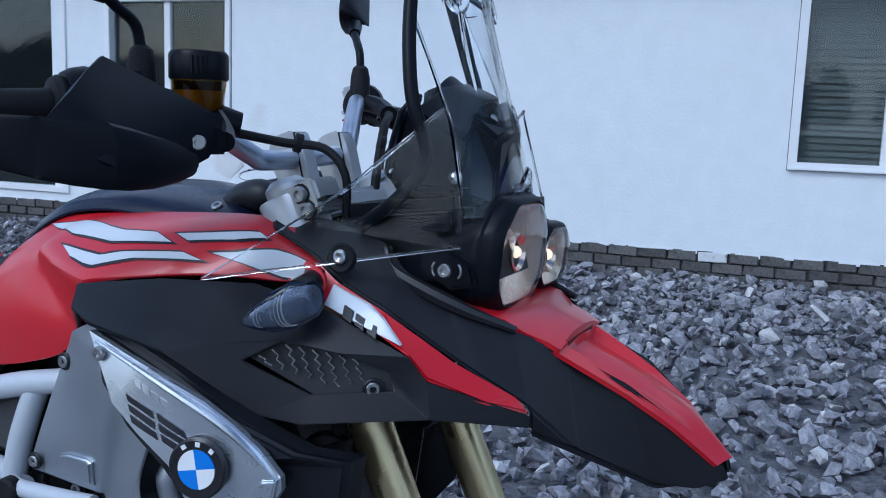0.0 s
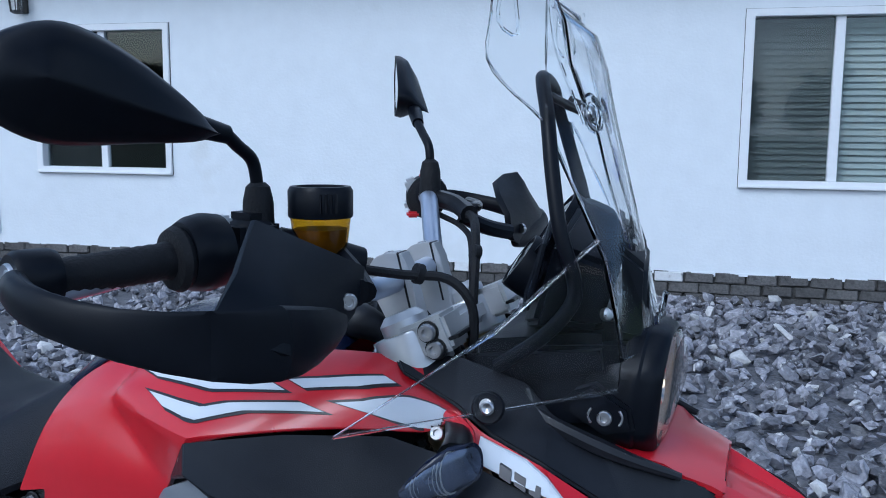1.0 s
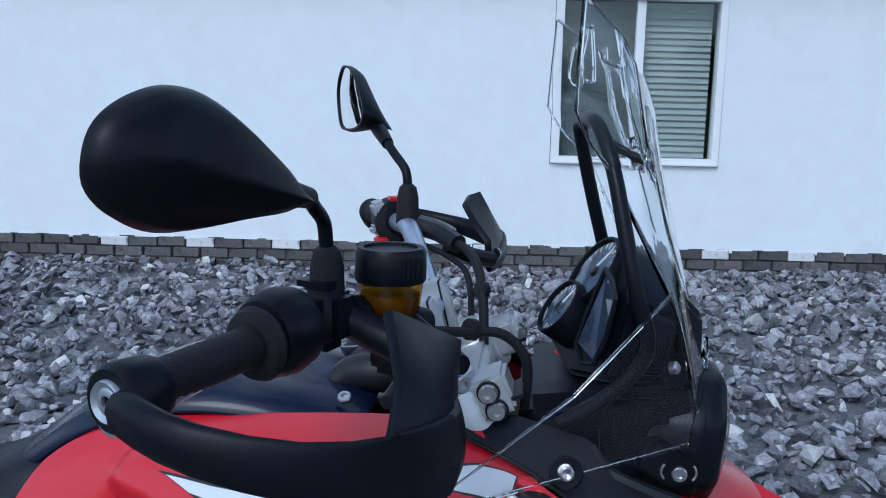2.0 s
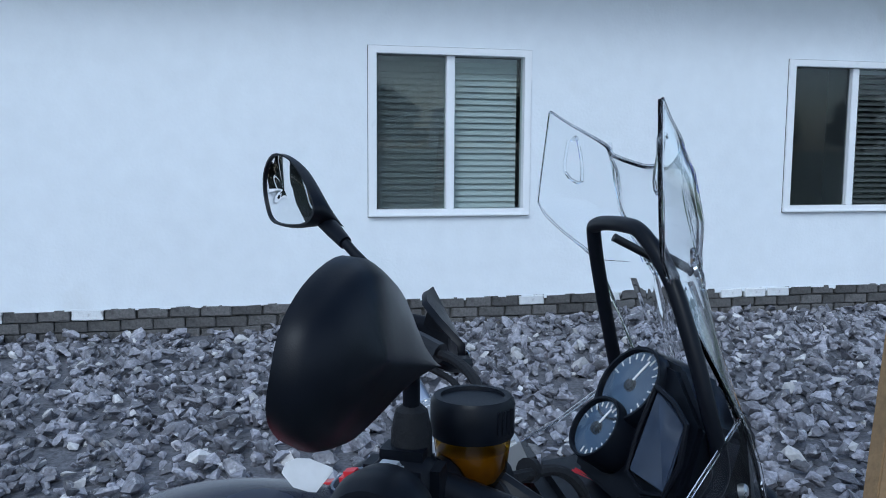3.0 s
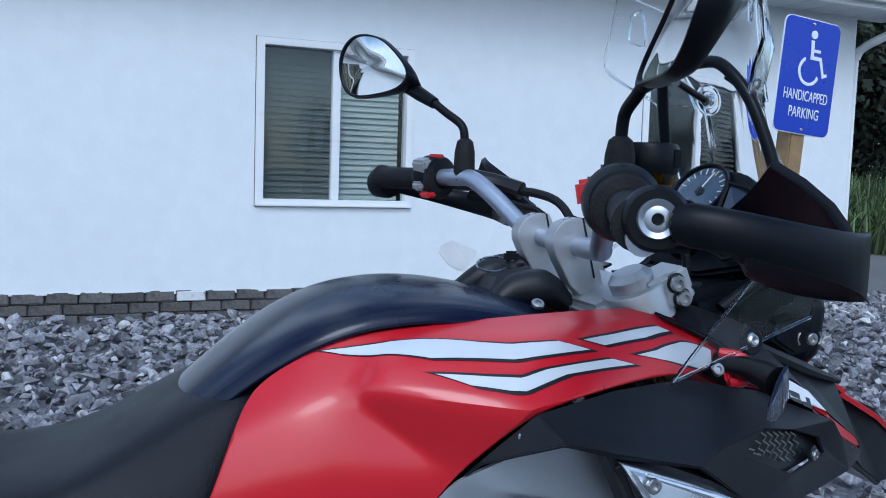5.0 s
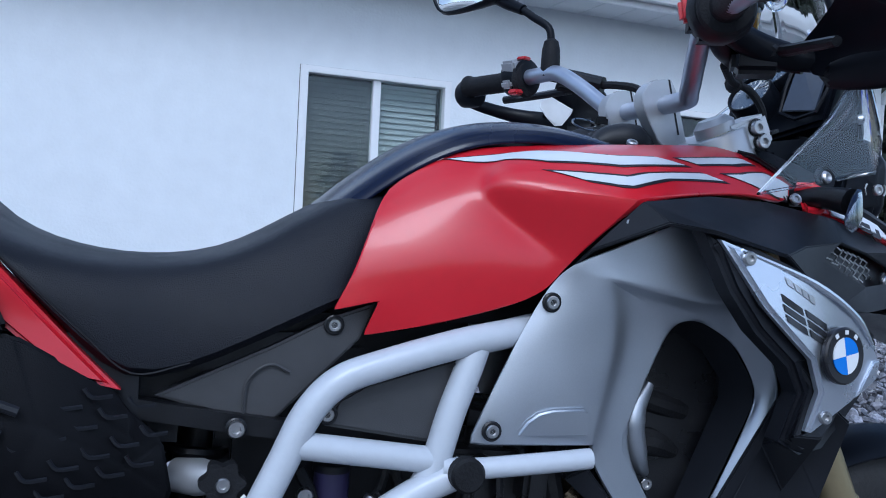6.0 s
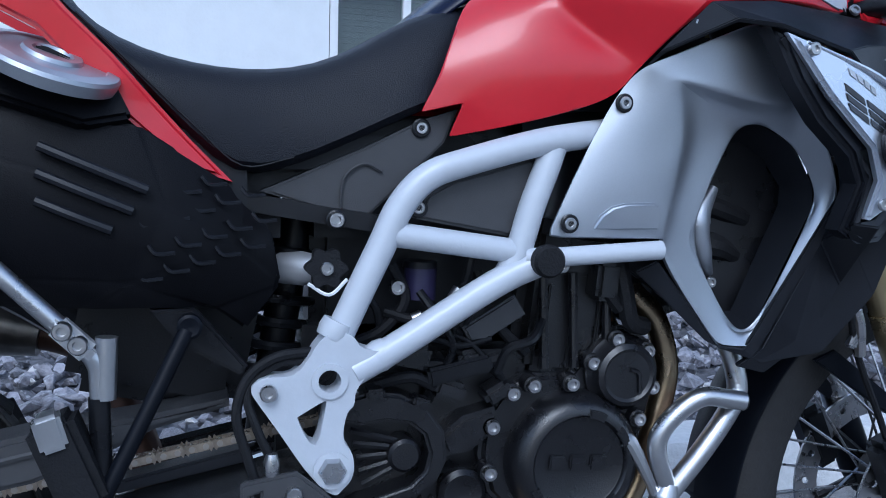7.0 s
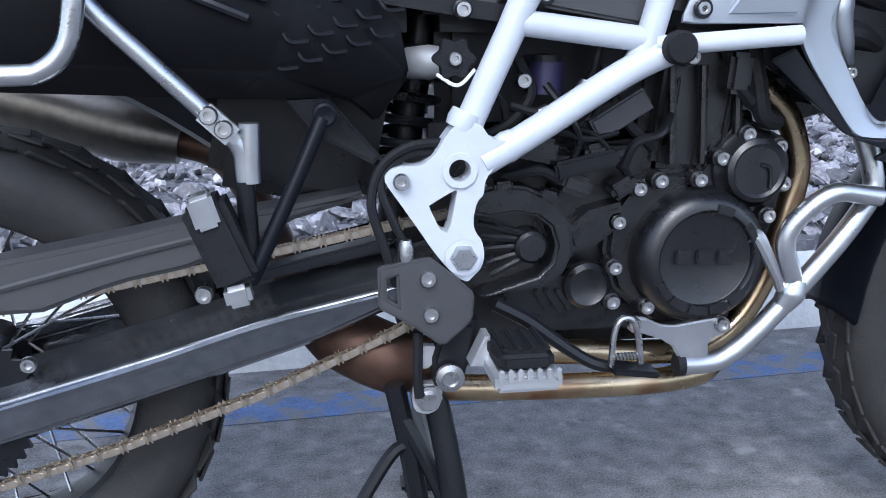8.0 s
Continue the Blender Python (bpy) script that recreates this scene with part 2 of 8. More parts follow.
# ---- shape tools ----
def part(name, bm, mat, parent=None, label="", sharp=35, sub=0):
    """Link a bmesh as one mesh object, under a thing or a part."""
    if isinstance(bm, bpy.types.Mesh):
        me = bm
    else:
        me = bpy.data.meshes.new(name)
        bm.normal_update()
        bm.to_mesh(me)
        bm.free()
        if sharp:
            me.shade_smooth()
            me.set_sharp_from_angle(angle=radians(sharp))
    if not me.materials:
        me.materials.append(mat)
    ob = new(name, me)
    if sub:
        mod = ob.modifiers.new("round", "SUBSURF")
        mod.levels = mod.render_levels = sub
    if parent:
        ob.parent = parent
    if label:
        tagged(ob, label)
    return ob


def thing(name, label, category, group="", kind=""):
    return tagged(new(name), label, category, group, kind)


def spline(pts, res=6):
    """Points of a smooth line through pts."""
    p = [Vector(q) for q in pts]
    if len(p) < 3:
        return p
    p = [2 * p[0] - p[1], *p, 2 * p[-1] - p[-2]]
    out = []
    for a, b, c, d in zip(p, p[1:], p[2:], p[3:]):
        for k in range(res):
            t = k / res
            out.append(0.5 * (2 * b + (c - a) * t + (2 * a - 5 * b + 4 * c - d) * t * t + (3 * b - a - 3 * c + d) * t**3))
    return out + [p[-2]]


def rings(bm, loops, close=True, caps=True):
    vs = [[bm.verts.new(v) for v in loop] for loop in loops]
    n = len(vs[0])
    for a, b in zip(vs, vs[1:]):
        for k in range(n if close else n - 1):
            bm.faces.new((a[k], a[(k + 1) % n], b[(k + 1) % n], b[k]))
    if caps and close:
        bm.faces.new(vs[0][::-1])
        bm.faces.new(vs[-1])
    bmesh.ops.recalc_face_normals(bm, faces=bm.faces[:])
    return bm


def tube(pts, r, seg=10, res=5, bm=None):
    """A round bar along a smooth line; r is one radius, or one a point."""
    line = spline(pts, res)
    rs = [r] * len(line) if isinstance(r, (int, float)) else [float(np.interp(i / max(1, len(line) - 1) * (len(r) - 1), range(len(r)), r)) for i in range(len(line))]
    loops, side = [], None
    for i, p in enumerate(line):
        way = (line[min(i + 1, len(line) - 1)] - line[max(i - 1, 0)]).normalized()
        if side is None:
            side = way.orthogonal().normalized()
        side = (side - way * side.dot(way)).normalized()
        up = way.cross(side)
        loops.append([p + rs[i] * (math.cos(a) * side + math.sin(a) * up) for a in (2 * math.pi * k / seg for k in range(seg))])
    bm = bm or bmesh.new()
    sub = bmesh.new()
    rings(sub, loops)
    return merge(bm, sub)


def merge(bm, other, m=None):
    if m is not None:
        other.transform(m)
    me = bpy.data.meshes.new("tmp")
    other.to_mesh(me)
    other.free()
    bm.from_mesh(me)
    bpy.data.meshes.remove(me)
    return bm


def lathe(profile, at=(0, 0, 0), axis=(0, -1, 0), seg=24, squash=1.0, caps=True):
    """Turn (radius, height) pairs round an axis that starts at a place."""
    z = Vector(axis).normalized()
    x = z.orthogonal().normalized() if abs(z.z) > 0.9 else Vector((0, 0, 1)).cross(z).normalized()
    y = z.cross(x)
    at = Vector(at)
    bm = bmesh.new()
    loops = [[at + z * h + max(r, 1e-4) * (math.cos(a) * x + squash * math.sin(a) * y) for a in (2 * math.pi * k / seg for k in range(seg))] for r, h in profile]
    return rings(bm, loops, caps=caps)


def box(center, size, bev=0.0, turn=(0, 0, 0), seg=2):
    bm = bmesh.new()
    bmesh.ops.create_cube(bm, size=1)
    bm.transform(Matrix.Diagonal((*size, 1)))
    if bev:
        bmesh.ops.bevel(bm, geom=bm.edges[:], offset=bev, segments=seg, affect="EDGES")
    bm.transform(pose(*center, *turn))
    return bm


def slab(pts, thick, bev=0.003, holes=(), seg=2, back=None):
    """A panel with the outline pts (x, y, z), facing -y, thick towards +y (or along back), with holes, its rims rounded."""
    from mathutils.geometry import tessellate_polygon
    loops = [[Vector(p) for p in pts], *[[Vector(p) for p in h] for h in holes]]
    flat = [[Vector((p.x, p.z, 0)) for p in loop] for loop in loops]
    tris = tessellate_polygon(flat)
    allp = [p for loop in loops for p in loop]
    off = Vector(back or (0, thick, 0))
    bm = bmesh.new()
    f = [bm.verts.new(p) for p in allp]
    b = [bm.verts.new(p + off) for p in allp]
    for t in tris:
        if len(set(t)) == 3:
            bm.faces.new([f[i] for i in t])
            bm.faces.new([b[i] for i in reversed(t)])
    s, rim = 0, []
    for loop in loops:
        n = len(loop)
        for k in range(n):
            i, j = s + k, s + (k + 1) % n
            bm.faces.new((f[i], f[j], b[j], b[i]))
            rim.append((f[i], f[j]))
        s += n
    bmesh.ops.recalc_face_normals(bm, faces=bm.faces[:])
    if bev:
        edges = [bm.edges.get(e) for e in rim]
        bmesh.ops.bevel(bm, geom=[e for e in edges if e], offset=bev, segments=seg, affect="EDGES", clamp_overlap=True)
    return bm


def flat(pts, y, thick, bev=0.003, holes=(), seg=2):
    """slab() with one y for all (x, z) points."""
    return slab([(x, y, z) for x, z in pts], thick, bev, [[(x, y, z) for x, z in h] for h in holes], seg)


def shell(verts, faces, thick, bev=0.004, seg=2, angle=12):
    """A folded panel from corner points and faces, given thickness, its folds softened."""
    bm = bmesh.new()
    vs = [bm.verts.new(v) for v in verts]
    for f in faces:
        bm.faces.new([vs[i] for i in f])
    bmesh.ops.recalc_face_normals(bm, faces=bm.faces[:])
    if thick:
        bmesh.ops.solidify(bm, geom=bm.faces[:], thickness=thick)
        bmesh.ops.recalc_face_normals(bm, faces=bm.faces[:])
    if bev:
        bm.normal_update()
        edges = [e for e in bm.edges if len(e.link_faces) == 2 and e.calc_face_angle(0) > radians(angle)]
        bmesh.ops.bevel(bm, geom=edges, offset=bev, segments=seg, affect="EDGES", clamp_overlap=True)
    return bm


def soft_shell(verts, faces, thick, crease=(), rim=0.85, corners=()):
    """A smooth moulded panel: corner points and faces rounded by subdivision, its rim and the named folds kept crisp."""
    bm = shell(verts, faces, 0, 0)
    layer = bm.edges.layers.float.new("crease_edge")
    bm.verts.ensure_lookup_table()
    lines = {frozenset((a, b)): w for run, w in crease for a, b in zip(run, run[1:])}
    for e in bm.edges:
        key = frozenset(v.index for v in e.verts)
        e[layer] = lines.get(key, rim if len(e.link_faces) == 1 else 0.0)
    bm.normal_update()
    if thick:
        bmesh.ops.solidify(bm, geom=bm.faces[:], thickness=thick)
        for e in bm.edges:
            if e[layer] == 0 and e.calc_face_angle(0) > 1.2:
                e[layer] = rim
    if corners:
        point = bm.verts.layers.float.new("crease_vert")
        for v in bm.verts:
            if any((v.co - Vector(verts[k])).length < 2 * thick for k in corners):
                v[point] = 0.75
    bmesh.ops.recalc_face_normals(bm, faces=bm.faces[:])
    return bm


def grid(rows, thick=0.0):
    """An open sheet through rows of points, with thickness."""
    bm = bmesh.new()
    rings(bm, rows, close=False, caps=False)
    if thick:
        bmesh.ops.solidify(bm, geom=bm.faces[:], thickness=thick)
        bmesh.ops.recalc_face_normals(bm, faces=bm.faces[:])
    return bm


MID = -0.01


def flip(bm):
    """The same shape on the other side of the motorcycle."""
    c = bm.copy()
    for v in c.verts:
        v.co.y = 2 * MID - v.co.y
    bmesh.ops.reverse_faces(c, faces=c.faces[:])
    return c


def rounded(pts, times=2):
    """A closed outline with its corners cut into curves."""
    for _ in range(times):
        pts = [(a[0] + (b[0] - a[0]) * k, a[1] + (b[1] - a[1]) * k) for a, b in zip(pts, pts[1:] + pts[:1]) for k in (0.22, 0.78)]
    return pts


def circle(cx, cz, r, n=16):
    return [(cx + r * math.cos(2 * math.pi * k / n), cz + r * math.sin(2 * math.pi * k / n)) for k in range(n)]


def text_mesh(body, size, depth=0.0015):
    cu = bpy.data.curves.new("lettering", "FONT")
    cu.body, cu.size, cu.extrude, cu.align_x, cu.align_y = body, size, depth / 2, "CENTER", "CENTER"
    ob = new("lettering", cu)
    me = bpy.data.meshes.new_from_object(ob.evaluated_get(bpy.context.evaluated_depsgraph_get()))
    bpy.data.objects.remove(ob)
    return me

# ---- the house: white stuccoed front on a block footing ----
HOUSE = pose(0.728, 5.418, 0, 0, 0, 5.88)
WINDOWS = ((0.012, 1.203, False), (3.293, 4.53, True), (-5.5, -4.255, None))
W_LOW, W_TOP = 0.988, 2.178
PAINT_Z = 0.40


def wall_sheet(us, zs, solid, thick):
    """A wall with openings through it: cells between the lines us and zs, kept where solid(i, j)."""
    bm = bmesh.new()
    seen = {}

    def v(i, j, k):
        if (i, j, k) not in seen:
            seen[i, j, k] = bm.verts.new((us[i], k * thick, zs[j]))
        return seen[i, j, k]

    nu, nz = len(us) - 1, len(zs) - 1
    keep = lambda i, j: 0 <= i < nu and 0 <= j < nz and solid(i, j)
    for i in range(nu):
        for j in range(nz):
            if not keep(i, j):
                continue
            bm.faces.new([v(i, j, 0), v(i + 1, j, 0), v(i + 1, j + 1, 0), v(i, j + 1, 0)])
            bm.faces.new([v(i, j, 1), v(i, j + 1, 1), v(i + 1, j + 1, 1), v(i + 1, j, 1)])
            for di, dj, a, b in ((-1, 0, (i, j), (i, j + 1)), (1, 0, (i + 1, j), (i + 1, j + 1)), (0, -1, (i, j), (i + 1, j)), (0, 1, (i, j + 1), (i + 1, j + 1))):
                if not keep(i + di, j + dj):
                    bm.faces.new([v(*a, 0), v(*b, 0), v(*b, 1), v(*a, 1)])
    bmesh.ops.recalc_face_normals(bm, faces=bm.faces[:])
    return bm


us = sorted({-12.0, 5.7, -7.9, -6.06, *[w[0] for w in WINDOWS], *[w[1] for w in WINDOWS]})
zs = [PAINT_Z, 0.47, W_LOW, W_TOP, 2.4, 2.9]


def is_wall(i, j):
    u, z = (us[i] + us[i + 1]) / 2, (zs[j] + zs[j + 1]) / 2
    if W_LOW < z < W_TOP and any(a < u < b for a, b, _ in WINDOWS):
        return False
    return not (-7.9 < u < -6.06 and 0.47 < z < 2.4)


wall_north = tagged(part("wall_north", wall_sheet(us, zs, is_wall, 0.16), STUCCO, sharp=0), "white stuccoed house wall above a block footing", "wall", kind="structure")
wall_north.matrix_world = HOUSE
wall_east = tagged(part("wall_east", box((5.62, 4.17, 1.55), (0.16, 8.0, 2.7)), STUCCO, sharp=0), "white stuccoed side wall of the house", "wall", kind="structure")
wall_east.matrix_world = HOUSE
back_wall = tagged(part("wall_back", box((-3.1, 8.2, 1.55), (17.6, 0.16, 2.7)), STUCCO, sharp=0), "plain rear wall of the house", "wall", kind="structure")
back_wall.matrix_world = HOUSE
west_wall = tagged(part("wall_west", box((-11.9, 4.17, 1.55), (0.16, 7.7, 2.7)), STUCCO, sharp=0), "plain side wall of the house", "wall", kind="structure")
west_wall.matrix_world = HOUSE
# partition and floor carry the room's dimness in their dark colour
inner = tagged(part("wall_inner", box((-3.1, 2.6, 1.55), (17.3, 0.1, 2.7)), ROOM_SHADE, sharp=0), "inner partition behind the windows, room shade put into its dark colour", "wall", kind="structure")
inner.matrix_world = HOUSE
room_floor = tagged(part("room_floor", box((-3.1, 4.1, 0.3), (17.4, 7.8, 0.1)), ROOM_SHADE, sharp=0), "floor inside the house, room shade put into its dark colour", "floor", kind="structure")
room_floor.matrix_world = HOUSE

# eaves: boxed soffit, fascia and a white gutter with a downpipe at the corner
soffit = tagged(part("ceiling", box((-3.0, -0.19, 2.87), (18.2, 0.52, 0.03)), SOFFIT), "pale vinyl soffit under the eaves", "soffit", kind="structure")
soffit.matrix_world = HOUSE
lines = bmesh.new()
for k in range(60):
    merge(lines, box((-11.8 + 0.3 * k, -0.19, 2.853), (0.012, 0.5, 0.004)))
trim = tagged(part("trim", lines, SOFFIT, soffit), kind="structure")
fascia = tagged(part("trim", box((-3.0, -0.46, 2.93), (18.2, 0.03, 0.18), 0.004), TRIM), "white fascia board along the eaves", "fascia", kind="structure")
fascia.matrix_world = HOUSE
gut = bmesh.new()
prof = [(-0.48, 3.02), (-0.48, 2.89), (-0.56, 2.885), (-0.585, 2.93), (-0.6, 2.96), (-0.605, 3.02), (-0.59, 3.02), (-0.575, 2.95), (-0.555, 2.905), (-0.495, 2.905), (-0.495, 3.02)]
rings(gut, [[(u, y, z) for y, z in prof] for u in (-12.1, 6.15)])
gutter = tagged(part("gutter", gut, TRIM), "white moulded metal gutter along the eaves", "gutter")
gutter.matrix_world = HOUSE
pipe = tube([(6.0, -0.54, 2.92), (6.0, -0.54, 2.86), (5.98, -0.48, 2.8), (5.92, -0.2, 2.7), (5.86, 0.04, 2.6), (5.85, 0.12, 2.5), (5.85, 0.14, 2.3), (5.85, 0.14, 0.4)], 0.042, 10)
downpipe = tagged(part("downpipe", pipe, TRIM), "white downpipe elbow below the end of the gutter", "downpipe")
downpipe.matrix_world = HOUSE
roof_bm = bmesh.new()
rings(roof_bm, [[(u, -0.62, 3.03), (u, 4.2, 4.7), (u, 9.0, 3.03), (u, 9.0, 2.95), (u, -0.47, 2.95)] for u in (-12.2, 6.2)])
roof = tagged(part("roof", roof_bm, ROOF), "grey shingled pitched roof of the house", "roof", kind="structure")
roof.matrix_world = HOUSE

# block footing: separate blocks in mortar, some still painted white
footing = tagged(part("footing", box((-3.14, 0.1, 0.18), (17.52, 0.16, 0.44)), MORTAR), "weathered grey block footing with flaking white paint", "footing", kind="structure")
footing.matrix_world = HOUSE
rng = random.Random(5)
brick_meshes = {}
for k, mat in enumerate((BRICK, BRICK_WHITE)):
    for j in range(3):
        bm = box((0, 0, 0), (0.198 - 0.006 * j, 0.05, 0.066 + 0.002 * j), 0.004 + 0.002 * j, seg=1)
        for v in bm.verts:
            v.co += Vector((rng.uniform(-1, 1), rng.uniform(-1, 1), rng.uniform(-1, 1))) * 0.003
        me = bpy.data.meshes.new("brick")
        bm.to_mesh(me)
        bm.free()
        me.materials.append(mat)
        brick_meshes[k, j] = me
for row in range(3):
    for k in range(-36, 28):
        u = 0.206 * k + (0.103 if row % 2 else 0)
        if not -7.4 < u < 5.6:
            continue
        white = row == 0 and rng.random() < (0.45 if u > 0.9 else 0.14) or row == 1 and u > 5.1
        b = part("brick", brick_meshes[int(white), rng.randrange(3)], None, footing)
        b.matrix_local = pose(u, 0.014 + rng.uniform(-0.004, 0.004), 0.362 - 0.075 * row + rng.uniform(-0.003, 0.003), 0, rng.uniform(-1, 1), 0)

# ragged lower rim of the wall paint
rag = bmesh.new()
u = -7.5
while u < 5.38:
    w = rng.uniform(0.05, 0.32)
    h = rng.uniform(0.006, 0.035)
    merge(rag, box((u + w / 2, -0.004, PAINT_Z + 0.004 - h / 2), (w, 0.006, h), 0.001))
    u += w + rng.uniform(0.0, 0.12)
rag_ob = tagged(part("trim", rag, STUCCO, sharp=0), "ragged rim of white wall paint over the footing", "paint rim", kind="structure")
rag_ob.matrix_world = HOUSE


def slat_mesh(width, mat):
    bm = box((0, 0, 0), (width, 0.05, 0.002))
    bm.transform(pose(0, 0, 0, 66, 0, 0))
    me = bpy.data.meshes.new("slat")
    bm.to_mesh(me)
    bm.free()
    me.materials.append(mat)
    return me


def sliding_window(n, u0, u1, dark):
    w = thing("window_%d" % n, "white vinyl sliding window with a lowered blind behind the glass" if not dark else "white vinyl sliding window with dark half-open blinds", "window", kind="structure")
    w.matrix_world = HOUSE
    z0, z1, mid = W_LOW, W_TOP, (u0 + u1) / 2 + 0.0
    rim = lambda a, b, c, d: [(a, c), (b, c), (b, d), (a, d)]
    part("window_frame", flat(rim(u0 + 0.004, u1 - 0.004, z0 + 0.004, z1 - 0.004), -0.02, 0.1, 0.004, [rim(u0 + 0.062, u1 - 0.055, z0 + 0.055, z1 - 0.055)]), TRIM, w)
    part("mullion", box((mid, 0.035, (z0 + z1) / 2), (0.06, 0.05, z1 - z0 - 0.11), 0.004), TRIM, w)
    # thin dark ring: the shadow in the crack round the frame, drawn as colour
    part("gap_shade", flat(rim(u0 + 0.0015, u1 + 0.001, z0 + 0.002, z1 - 0.001), -0.003, 0.06, 0, [rim(u0 + 0.01, u1 - 0.01, z0 + 0.01, z1 - 0.01)]), MORTAR, w, "dark strip standing for the shaded gap round the frame")
    part("window_sill", box(((u0 + u1) / 2, -0.026, z0 + 0.014), (u1 - u0 - 0.02, 0.016, 0.02), 0.004), TRIM, w)
    for a, b, y in ((u0 + 0.06, mid - 0.03, 0.05), (mid + 0.03, u1 - 0.055, 0.04)):
        pane = part("pane", box(((a + b) / 2, y, (z0 + z1) / 2), (b - a + 0.004, 0.004, z1 - z0 - 0.105)), PANE, w)
        pane.visible_shadow = False
    a, b = u0 + 0.06, mid - 0.03
    part("insect_screen", box(((a + b) / 2, 0.066, (z0 + z1) / 2), (b - a, 0.002, z1 - z0 - 0.1)), SCREEN, w)
    if dark is None:
        return w
    me = slat_mesh(u1 - u0 - 0.135 if not dark else (u1 - u0) / 2 - 0.13, BLIND_DARK if dark else BLIND)
    step = 0.044
    blind = thing("window_blind", "grey slatted blind lowered behind the glass" if not dark else "dark slatted blind hanging behind the glass", "blind")
    blind.matrix_world = HOUSE
    centre = (u0 + u1) / 2 if not dark else (mid + u1) / 2 - 0.02
    part("head_rail", box((centre, 0.14, z1 - 0.075), (u1 - u0 - 0.135 if not dark else (u1 - u0) / 2 - 0.13, 0.03, 0.03), 0.003), TRIM, blind)
    k, z = 0, z1 - 0.1
    while z > z0 + 0.03:
        s = part("slat", me, None, blind)
        s.matrix_local = pose(centre, 0.14, z, rng.uniform(-3, 3) + (-25 if dark else 0), rng.uniform(-0.2, 0.2), 0)
        z -= step
    return w


for n, (u0, u1, dark) in enumerate(WINDOWS, 1):
    sliding_window(n, u0, u1, dark)

door = thing("door_1", "dark glass sliding door in a wide white frame", "door", kind="structure")
door.matrix_world = HOUSE
rim = lambda a, b, c, d: [(a, c), (b, c), (b, d), (a, d)]
part("door_frame", flat(rim(-7.896, -5.9, 0.474, 2.396), -0.02, 0.12, 0.004, [rim(-7.82, -5.965, 0.53, 2.33)]), TRIM, door)
part("pane", box((-6.89, 0.05, 1.43), (1.87, 0.006, 1.82)), PANE, door)
part("mullion", box((-6.98, 0.05, 1.43), (0.05, 0.04, 1.8), 0.004), TRIM, door)
part("insect_screen", box((-6.98, 0.07, 1.43), (1.7, 0.002, 1.82)), SCREEN, door)

# lantern by the far window and floodlight near the corner
lantern = thing("wall_lantern", "small black metal lantern fixed on the white wall", "wall lamp")
lantern.matrix_world = HOUSE @ pose(-5.56, -0.09, 2.33)
part("backplate", box((0, 0.08, 0.02), (0.09, 0.02, 0.16), 0.005), LAMP_BLACK, lantern)
part("arm", tube([(0, 0.08, 0.06), (0, 0.04, 0.11), (0, 0.0, 0.1)], 0.008, 8), LAMP_BLACK, lantern)
part("cap", lathe([(0.01, 0.1), (0.07, 0.07), (0.07, 0.06), (0.0, 0.06)], axis=(0, 0, 1), seg=6), LAMP_BLACK, lantern)
part("lamp_glass", lathe([(0.045, -0.05), (0.058, 0.06)], axis=(0, 0, 1), seg=6), LENS, lantern)
for k in range(6):
    a = math.pi * k / 3
    part("bar", tube([(0.048 * math.cos(a), 0.048 * math.sin(a), -0.055), (0.062 * math.cos(a), 0.062 * math.sin(a), 0.062)], 0.004, 6), LAMP_BLACK, lantern)
part("base_ring", lathe([(0.0, -0.075), (0.03, -0.07), (0.05, -0.055), (0.05, -0.047), (0, -0.047)], axis=(0, 0, 1), seg=6), LAMP_BLACK, lantern)

flood = thing("floodlight", "black twin floodlight with a looped cable on the wall", "wall lamp")
flood.matrix_world = HOUSE @ pose(5.07, -0.02, 2.55)
part("junction_box", box((0, 0, 0.1), (0.11, 0.04, 0.11), 0.008), TRIM, flood)
part("housing", box((0.02, -0.12, 0.0), (0.3, 0.15, 0.055), 0.014, (-20, 0, 0)), LAMP_BLACK, flood)
part("lens", box((0.02, -0.135, -0.033), (0.26, 0.12, 0.006), 0.002, (-20, 0, 0)), LENS, flood)
part("cable", tube([(-0.05, -0.02, 0.13), (-0.02, -0.06, 0.2), (0.06, -0.08, 0.19), (0.08, -0.09, 0.06)], 0.006, 6), LAMP_BLACK, flood)
part("stem", tube([(0, -0.01, 0.08), (0, -0.07, 0.03)], 0.016, 8), LAMP_BLACK, flood)

# ---- ground ----
ground = tagged(part("ground", box((0, 0, -0.11), (1600, 1600, 0.2)), GRASS_SOIL, sharp=0), "rough grassy ground reaching the horizon", "ground", kind="structure")
lot = tagged(part("road", box((-5, -4.5, -0.05), (40, 11.2, 0.1)), ASPHALT, sharp=0), "worn grey asphalt of the parking lot", "asphalt", kind="structure")
side_road = tagged(part("road", box((9.6, 11.0, -0.052), (6.6, 40, 0.1), 0, (0, 0, -4)), ROAD, sharp=0), "pale worn road beside the house", "road", kind="structure")
KM = pose(0.38, 0.80, 0, 0, 0, 3.4)
line = tagged(part("blue_line", box((0.0, -0.215, 0.0006), (8.0, 0.11, 0.003)), BLUE_LINE, sharp=0), "worn blue parking line painted on the asphalt", "road marking", kind="structure")
line.matrix_world = KM
kerb_bm = bmesh.new()
rings(kerb_bm, [[(u, 0, -0.05), (u, 0.02, 0.125), (u, 0.035, 0.145), (u, 0.06, 0.15), (u, 0.2, 0.15), (u, 0.2, -0.05)] for u in (-9.0, -4.0, -1.0, 1.5, 4.2)])
kerb = tagged(part("kerb", kerb_bm, KERB), "pale concrete kerb between asphalt and crushed stone", "kerb", kind="structure")
kerb.matrix_world = KM


